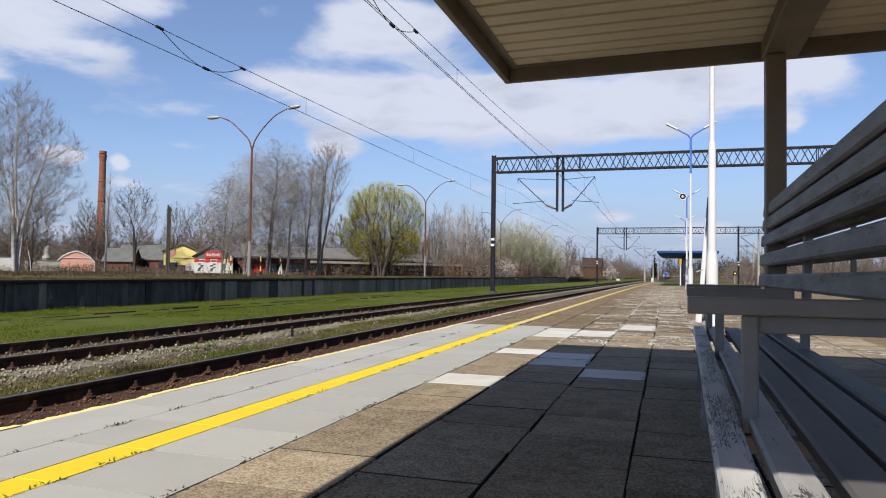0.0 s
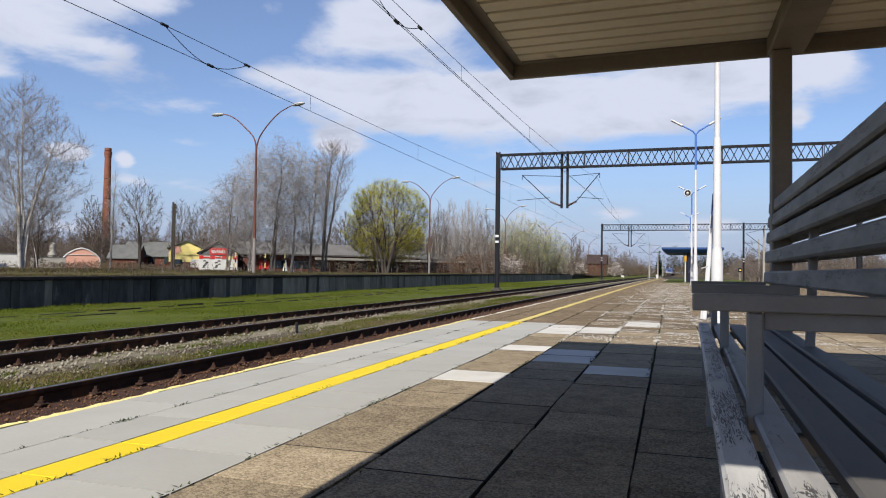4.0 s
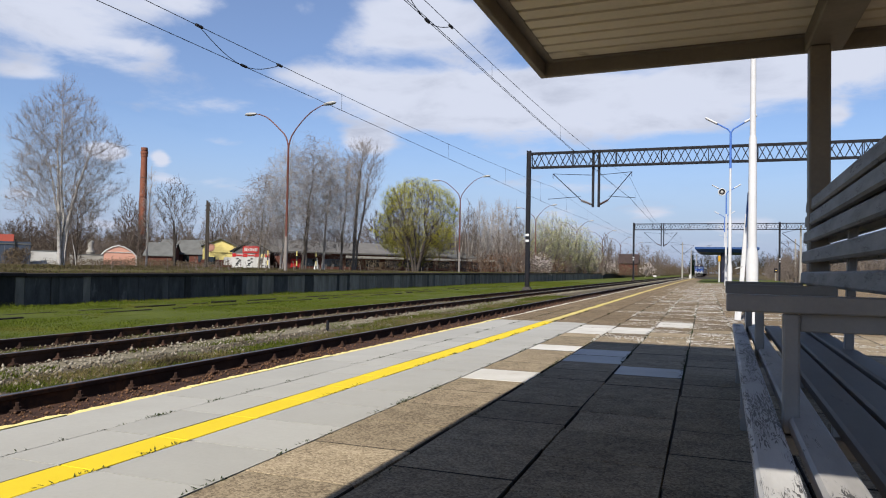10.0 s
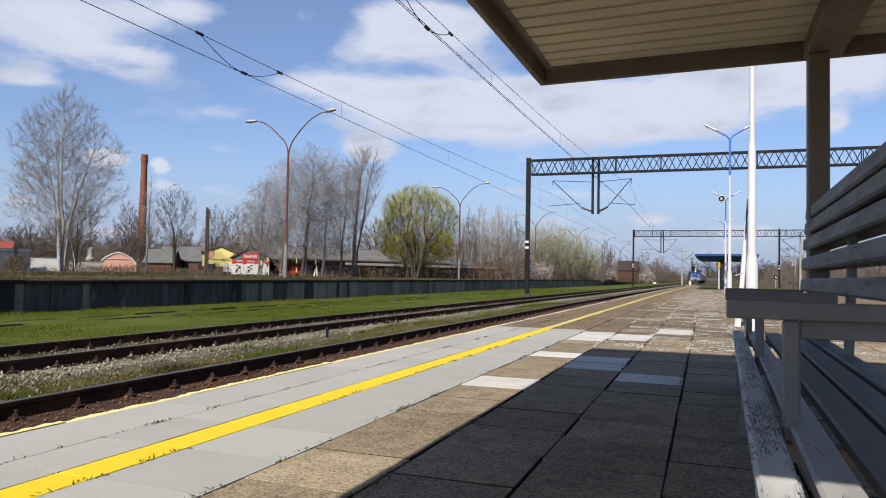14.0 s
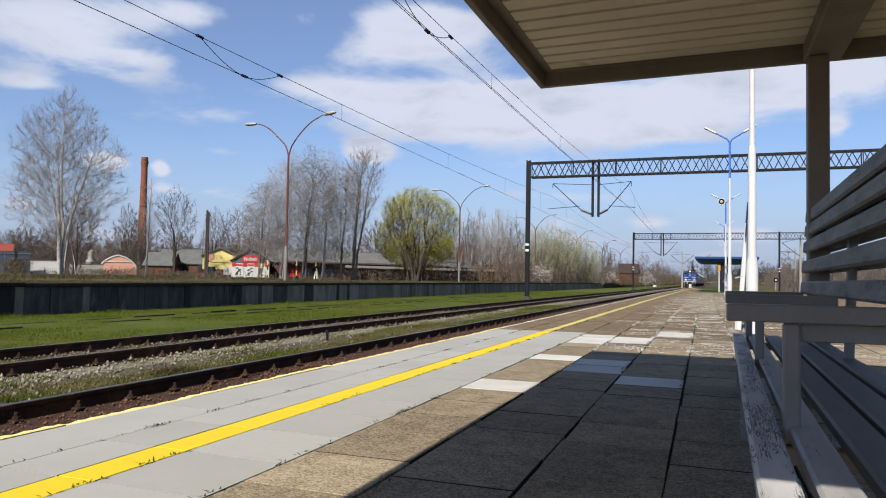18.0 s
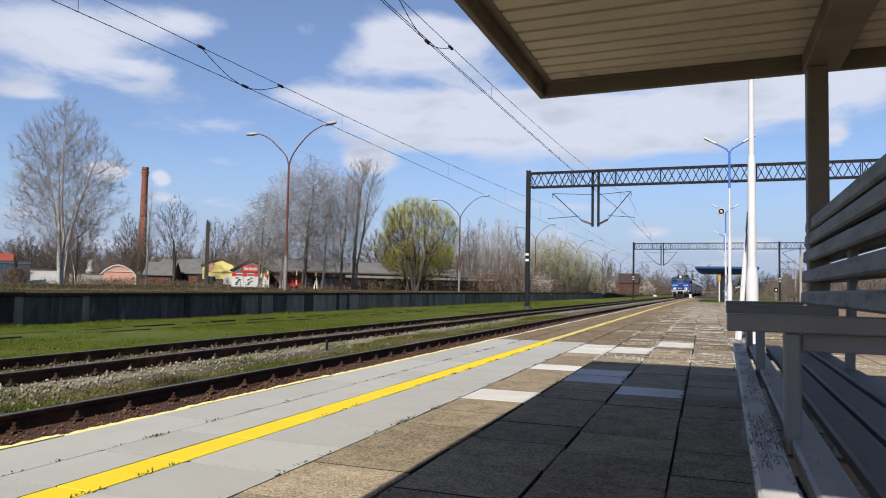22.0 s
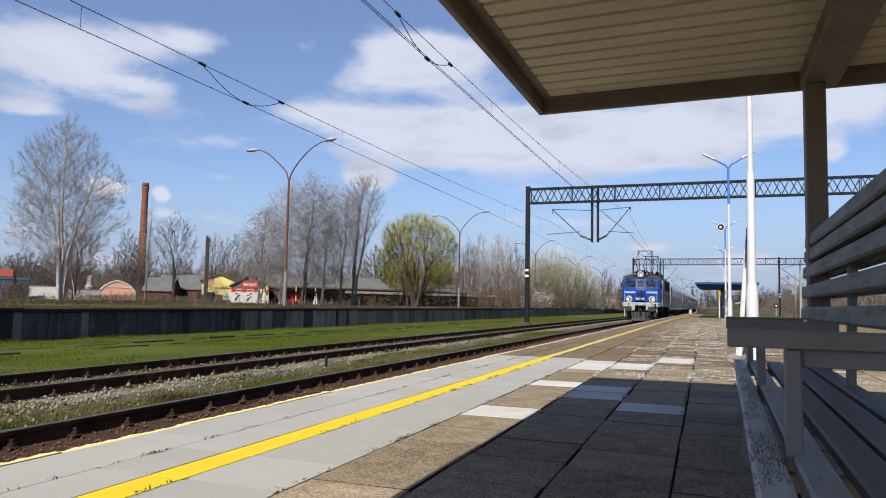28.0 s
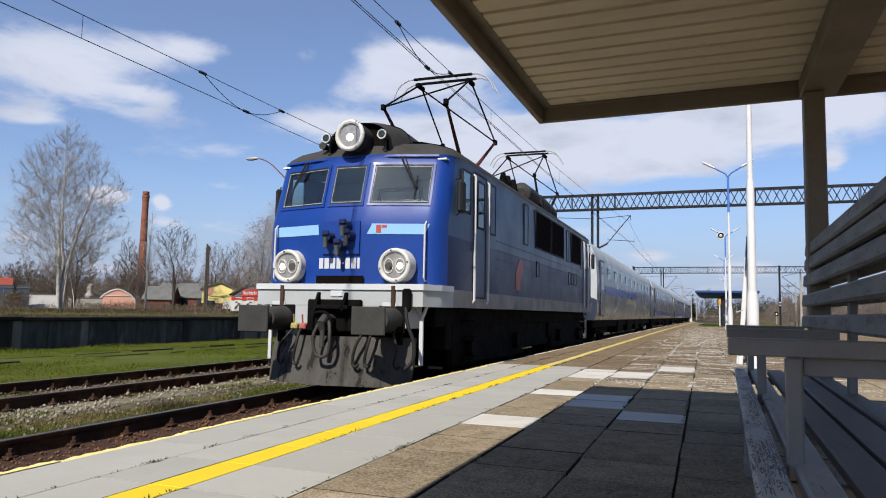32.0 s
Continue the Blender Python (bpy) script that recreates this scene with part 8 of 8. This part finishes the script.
def gable_house(name, m, w, d, eave, ridge, wall, roof, label, category, over=0.25, group=""):
    """A house with its gable towards local -y; local x is its width."""
    hs = thing(name, m, label, category, group)
    part("wall", Geo().prism([(-w / 2, 0), (w / 2, 0), (w / 2, eave), (0, ridge), (-w / 2, eave)], "y", 0, d), wall, hs)
    sl = (ridge - eave) / (w / 2)
    for s in (-1, 1):
        o = [(0, ridge + 0.02), (s * (w / 2 + over), eave - over * sl + 0.02), (s * (w / 2 + over), eave - over * sl + 0.16), (0, ridge + 0.18)]
        part("roof", Geo().prism(o, "y", -over, d + over), roof, hs)
    return hs


def build_chimney():
    ch = thing("brick_chimney", pose(-108.2, 115.0, 0.6), "tall tapering red brick factory chimney", "chimney")
    n = 20
    part("shaft", Geo().tube([(0, 0, 0), (0, 0, 9), (0, 0, 23.0)], [0.92, 0.78, 0.60], n), M["brick"], ch, smooth=True)
    for z, r in ((22.4, 0.68), (23.0, 0.74), (23.7, 0.67)):
        part("crown_ring", Geo().tube([(0, 0, z), (0, 0, z + 0.55)], r, n), M["brick"], ch, smooth=True)
    for z in (6, 10, 14, 18):
        rr = 0.92 - 0.0145 * z
        part("iron_band", Geo().tube([(0, 0, z), (0, 0, z + 0.12)], rr + 0.03, n), M["rust"], ch)


def build_kiosk():
    ks = gable_house("shop_kiosk", pose(-52.8, 74.4, 0.55, 0, 0, 33), 4.5, 6.0, 2.3, 3.6, M["kiosk_white"], M["roof_dark"], "small white and red shop kiosk with posters", "kiosk")
    part("gable_panel", Geo().prism([(-2.05, 2.0), (2.05, 2.0), (2.05, 2.3), (0, 3.45), (-2.05, 2.3)], "y", -0.03, -0.005), M["roof_grey"], ks, "grey gable boarding")
    sign = part("gable_sign", Geo().cbox(-1.0, 1.0, -0.09, -0.032, 2.08, 2.95, 0.01), M["kiosk_red"], ks, "red sign board")
    for k in range(8):
        part("sign_bar", Geo().box(-0.80 + 0.205 * k, -0.65 + 0.205 * k, -0.105, -0.092, 2.32, 2.72 - 0.05 * (k % 3)), M["kiosk_white"], sign)
    for x, w in ((-1.98, 0.24), (-0.68, 0.28), (0.70, 0.26), (1.98, 0.24)):
        part("red_panel", Geo().cbox(x - w, x + w, -0.06, -0.034, 1.58, 1.99, 0.01), M["kiosk_red"], ks, "red panel")
    rng = random.Random(31)
    for x, head in ((-1.36, "kiosk_red"), (0.02, "kiosk_red"), (1.36, "kiosk_yellow")):
        ps = part("poster", Geo().cbox(x - 0.52, x + 0.52, -0.06, -0.02, 0.30, 1.56, 0.01), M["kiosk_white"], ks, "white poster with dark print")
        part("poster_header", Geo().box(x - 0.36, x + 0.36, -0.075, -0.062, 1.60 if head == "kiosk_yellow" else 1.70, 1.97 if head == "kiosk_yellow" else 1.86), M[head], ps)
        for k in range(5):
            px_, pz = x + rng.uniform(-0.32, 0.22), 0.45 + 0.2 * k
            part("poster_print", Geo().prism([(px_ - 0.14, pz), (px_ + 0.16, pz + 0.03), (px_ + 0.2, pz + 0.17), (px_ - 0.02, pz + 0.21), (px_ - 0.18, pz + 0.12)], "y", -0.075 - 0.002 * k, -0.062), M["black" if k % 2 else "roof_grey"], ps)


def build_far_buildings():
    build_chimney()
    build_kiosk()
    yb = gable_house("yellow_shop", pose(-62.8, 81.4, 0.55, 0, 0, 37), 4.6, 7.0, 3.1, 4.1, M["kiosk_yellow"], M["roof_grey"], "yellow-fronted shop building with a red base", "shop building")
    part("red_base", Geo().cbox(-2.52, 2.52, -0.08, -0.02, 0, 1.25, 0.01), M["brick_wall"], yb, "red brick lower wall")
    part("sign_panel", Geo().cbox(-1.2, 1.9, -0.09, -0.03, 2.2, 3.05, 0.01), M["kiosk_yellow"], yb)
    part("sign_disc", Geo().tube([(-1.3, -0.12, 2.9), (-1.3, -0.03, 2.9)], 0.55, 16), M["tent"], yb, "round orange sign")
    part("shop_window", Geo().cbox(-1.9, -0.6, -0.1, -0.082, 0.5, 1.6, 0.01), M["pane"], yb)
    part("shop_window", Geo().cbox(0.5, 1.6, -0.1, -0.082, 0.5, 1.6, 0.01), M["kiosk_white"], yb)
    # brick houses with grey roofs, eaves to the platform
    b1 = gable_house("brick_shed", pose(-75.5, 98.0, 0.55, 0, 0, 110), 7.0, 9.5, 2.2, 4.4, M["brick_wall"], M["roof_grey"], "dark red brick shed with a grey roof", "shed")
    for y in (1.5, 4.0, 6.5):
        part("window", Geo().cbox(-3.56, -3.48, y, y + 1.0, 0.9, 2.0, 0.01), M["pane"], b1)
    gable_house("brick_shed", pose(-78.6, 91.0, 0.55, 0, 0, 118), 6.0, 4.0, 1.8, 3.7, M["brick_wall"], M["roof_grey"], "dark brick shed with a pale grey roof", "shed")
    # the long low hall behind the kiosk
    hl = thing("low_hall", pose(-50.5, 79.5, 0.55, 0, 0, 58), "long low hall with a dark roof and pale eaves", "hall")
    part("wall", Geo().box(-1.0, 44.0, 0, 8, 0, 2.3), M["brick_wall"], hl)
    part("roof", Geo().prism([(-0.8, 2.3), (8.8, 2.3), (8.8, 2.5), (4.0, 4.1), (-0.8, 2.5)], "x", -1.4, 26.0), M["roof_mid"], hl)
    part("lower_roof", Geo().prism([(-0.6, 2.1), (8.6, 2.1), (8.6, 2.3), (4.0, 3.6), (-0.6, 2.3)], "x", 26.0, 44.5), M["roof_grey"], hl)
    part("eaves_band", Geo().cbox(8.0, 44.0, -0.9, -0.62, 1.75, 2.08, 0.02), M["plaster"], hl, "pale eaves band")
    for i in range(12):
        part("window", Geo().cbox(2.0 + 3.2 * i, 4.2 + 3.2 * i, -0.06, 0.02, 0.6, 1.6, 0.02), M["pane"], hl)
    part("poster", Geo().cbox(0.2, 1.6, -0.07, -0.02, 0.4, 1.5, 0.02), M["kiosk_red"], hl, "red poster")
    # tent hall
    tn = thing("tent_hall", pose(-86.9, 87.5, 0.55, 0, 0, 44), "faded orange arched tent hall with white edges", "tent hall")
    arc = [(-2.6, 0), (-2.6, 1.6), (-1.9, 2.4), (-0.9, 3.0), (0, 3.25), (0.9, 3.0), (1.9, 2.4), (2.6, 1.6), (2.6, 0)]
    part("canvas", Geo().prism(arc, "y", 0, 9), M["tent"], tn)
    part("edge_rib", Geo().tube([(x, -0.05, z) for x, z in arc], 0.10, 6), M["kiosk_white"], tn)
    part("front_rib", Geo().tube([(-2.2, -0.06, 2.2), (2.2, -0.06, 2.2)], 0.05, 6), M["kiosk_white"], tn)
    # pale yard walls, fence and hut
    for x, y, w, h, rz in ((-85.6, 72.6, 4.6, 1.9, 48), (-80.6, 75.5, 4.2, 1.5, 48)):
        yw = thing("yard_wall", pose(x, y, 0.6, 0, 0, rz), "pale broken plaster yard wall", "wall")
        part("panel", Geo().cbox(-w / 2, w / 2, 0, 0.25, 0, h, 0.03), M["kiosk_white" if h > 1.6 else "plaster"], yw)
        part("cap", Geo().cbox(-w / 2 - 0.05, w / 2 + 0.05, -0.05, 0.3, h, h + 0.12, 0.02), M["roof_grey"], yw)
    bf = thing("board_fence", pose(-88.0, 67.0, 0.6, 0, 0, 52), "tall blue-grey board fence", "fence")
    for i in range(9):
        part("board", Geo().cbox(-4.5 + i * 1.0, -3.52 + i * 1.0, 0, 0.08, 0.1, 3.1, 0.01), M["fence_blue"], bf)
    part("rail", Geo().cbox(-4.6, 4.6, -0.06, -0.01, 2.7, 2.85, 0.01), M["roof_grey"], bf)
    part("post", Geo().cbox(2.6, 2.8, -0.15, -0.03, 0, 3.4, 0.02), M["black"], bf)
    gable_house("cottage", pose(-97.5, 77.5, 0.6, 0, 0, 140), 4.4, 7.0, 3.3, 4.3, M["plaster"], M["roof_orange"], "small cottage with an orange tile roof", "house")
    br = thing("wooden_pole", pose(-49.5, 61.8, 0.6), "weathered wooden utility pole with insulators", "utility pole")
    part("pole", Geo().tube([(0, 0, 0), (0, 0, 7.3)], [0.13, 0.10], 8), M["wood_pole"], br)
    part("second_pole", Geo().tube([(0.26, 0, 0), (0.22, 0, 7.1)], [0.10, 0.09], 8), M["wood_pole"], br)
    for z in (6.2, 6.7):
        part("crossarm", Geo().cbox(-0.22, 0.48, -0.06, 0.06, z, z + 0.12, 0.01), M["wood_pole"], br)
    # yard ornament and yellow-black posts
    orn = thing("yard_ornament", pose(-85.4, 80.6, 0.6), "white plaster yard ornament", "ornament")
    part("stem", Geo().tube([(0, 0, 0), (0, 0, 1.6), (0, 0, 2.0), (0, 0, 2.6), (0, 0, 3.6), (0, 0, 3.8)], [0.55, 0.40, 0.62, 0.34, 0.42, 0.16], 12), M["plaster"], orn, smooth=True)
    for x, y in ((-43.1, 69.4), (-41.2, 70.4), (-46.0, 68.0)):
        po = thing("marker_post", pose(x, y, 0.6), "yellow and black marker post", "marker post", "marker posts")
        for k in range(4):
            part("band", Geo().tube([(0, 0, 0.55 * k), (0, 0, 0.55 * (k + 1))], 0.08, 8), M["kiosk_yellow"] if k % 2 else M["black"], po)
    gable_house("red_house", pose(-15.2, 182.0, 0.4, 0, 0, 92), 5.4, 4.5, 2.9, 5.0, M["brick_wall"], M["roof_brown"], "red brick house with a dark brown roof far down the line", "house")
    tp = thing("tarpaulin_sail", pose(-43.0, 73.6, 0.6), "small white pointed tarpaulin", "tarpaulin")
    part("cloth", Geo().loft([[(-0.3, -0.2, 0), (0.3, -0.2, 0), (0.3, 0.2, 0), (-0.3, 0.2, 0)], [(-0.05, -0.03, 1.5), (0.05, -0.03, 1.5), (0.05, 0.03, 1.5), (-0.05, 0.03, 1.5)]]), M["kiosk_white"], tp)


build_far_buildings()


M["signal_yellow"] = glow("yellow_signal_light", (1.0, 0.62, 0.08), 1.2)
M["needle"] = leaf_material("dark_conifer_needles", (0.02, 0.035, 0.014), (0.012, 0.022, 0.01))


# ---- small things by the track ----
def build_small():
    st = thing("track_marker", pose(-7.3, 13.0, -0.22), "short dark iron stake beside the rail", "stake")
    part("stake", Geo().cbox(-0.025, 0.025, -0.02, 0.02, 0, 0.26, 0.006), M["gantry"], st)
    wm = thing("white_marker", pose(-2.9 + bend(112), 112, PLAT), "small white marker block", "marker")
    part("block", Geo().cbox(-0.17, 0.17, -0.17, 0.17, 0, 0.6, 0.04), M["kiosk_white"], wm)
    for x, y, h in ((-6.55, 172.0, 8.2), (-6.55, 233.0, 8.2), (-6.55, 295.0, 8.2), (14.8, 150.0, 8.0), (9.0, 190.0, 8.0), (12.5, 118.0, 8.6), (16.5, 126.0, 8.6)):
        ml = thing("catenary_mast", pose(x + bend(y), y, 0.0), "pale concrete catenary mast", "mast", "concrete masts")
        part("mast", Geo().tube([(0, 0, -0.3), (0, 0, h)], [0.2, 0.13], 8), M["plaster"], ml)
        for s in (-1, 1) if x < 0 else (-1,):
            part("bracket", Geo().tube([(0, 0, 5.3), (2.5 * s, 0, 7.4)], 0.045, 5), M["gantry"], ml)
            part("stay", Geo().tube([(0, 0, h - 0.5), (2.5 * s, 0, 7.45)], 0.03, 5), M["gantry"], ml)
            part("steady_arm", Geo().tube([(0.9 * s, 0, 6.0), (2.7 * s, 0, 5.85)], 0.025, 5), M["gantry"], ml)
    sg = thing("signal_lamp", pose(11.5, 132.0, -0.1), "low signal with a dark lamp head", "signal")
    part("post", Geo().tube([(0, 0, 0), (0, 0, 1.6)], 0.07, 8), M["plaster"], sg)
    hd = part("head", Geo().cbox(-0.28, 0.28, -0.2, 0.2, 1.6, 2.3, 0.05), M["gantry"], sg)
    part("lens", Geo().tube([(0.0, -0.24, 1.95), (0.0, -0.2, 1.95)], 0.11, 12), M["signal_yellow"], hd, "lit yellow lens")
    for x, y in ((-10.9, 150.0),):
        mb = thing("white_marker", pose(x + bend(y), y, -0.34), "small white marker board in the grass", "marker")
        part("board", Geo().cbox(-0.32, 0.32, -0.04, 0.04, 0.5, 0.9, 0.02), M["kiosk_white"], mb)
        part("leg", Geo().cbox(-0.05, 0.05, -0.03, 0.03, -0.1, 0.45, 0.01), M["gantry"], mb)


build_small()
build_tree(80, -4.4, 320.0, 0.3, 10.5, 0.2, "dark narrow conifer far down the line", ((0.1, 1.5), (0.4, 1.3), (0.75, 0.7), (1.0, 0.15)), ((0, 0, 0, 0, 0.95),), 0.4, 300, 0.0, 0.1, 0.03, 3, 0.5, 0.3, "bark_dark", "twig_dark", "needle", 2600, 0.2)


def motions():
    walk(loco, [(t, rail_pose(y, LOCO_L)) for t, y in FRONT])
    for i, coach in enumerate(coaches):
        gap = LOCO_L + 1.25 + i * (COACH_L + 1.0)
        walk(coach, [(t, rail_pose(y + gap, COACH_L)) for t, y in FRONT])


motions()
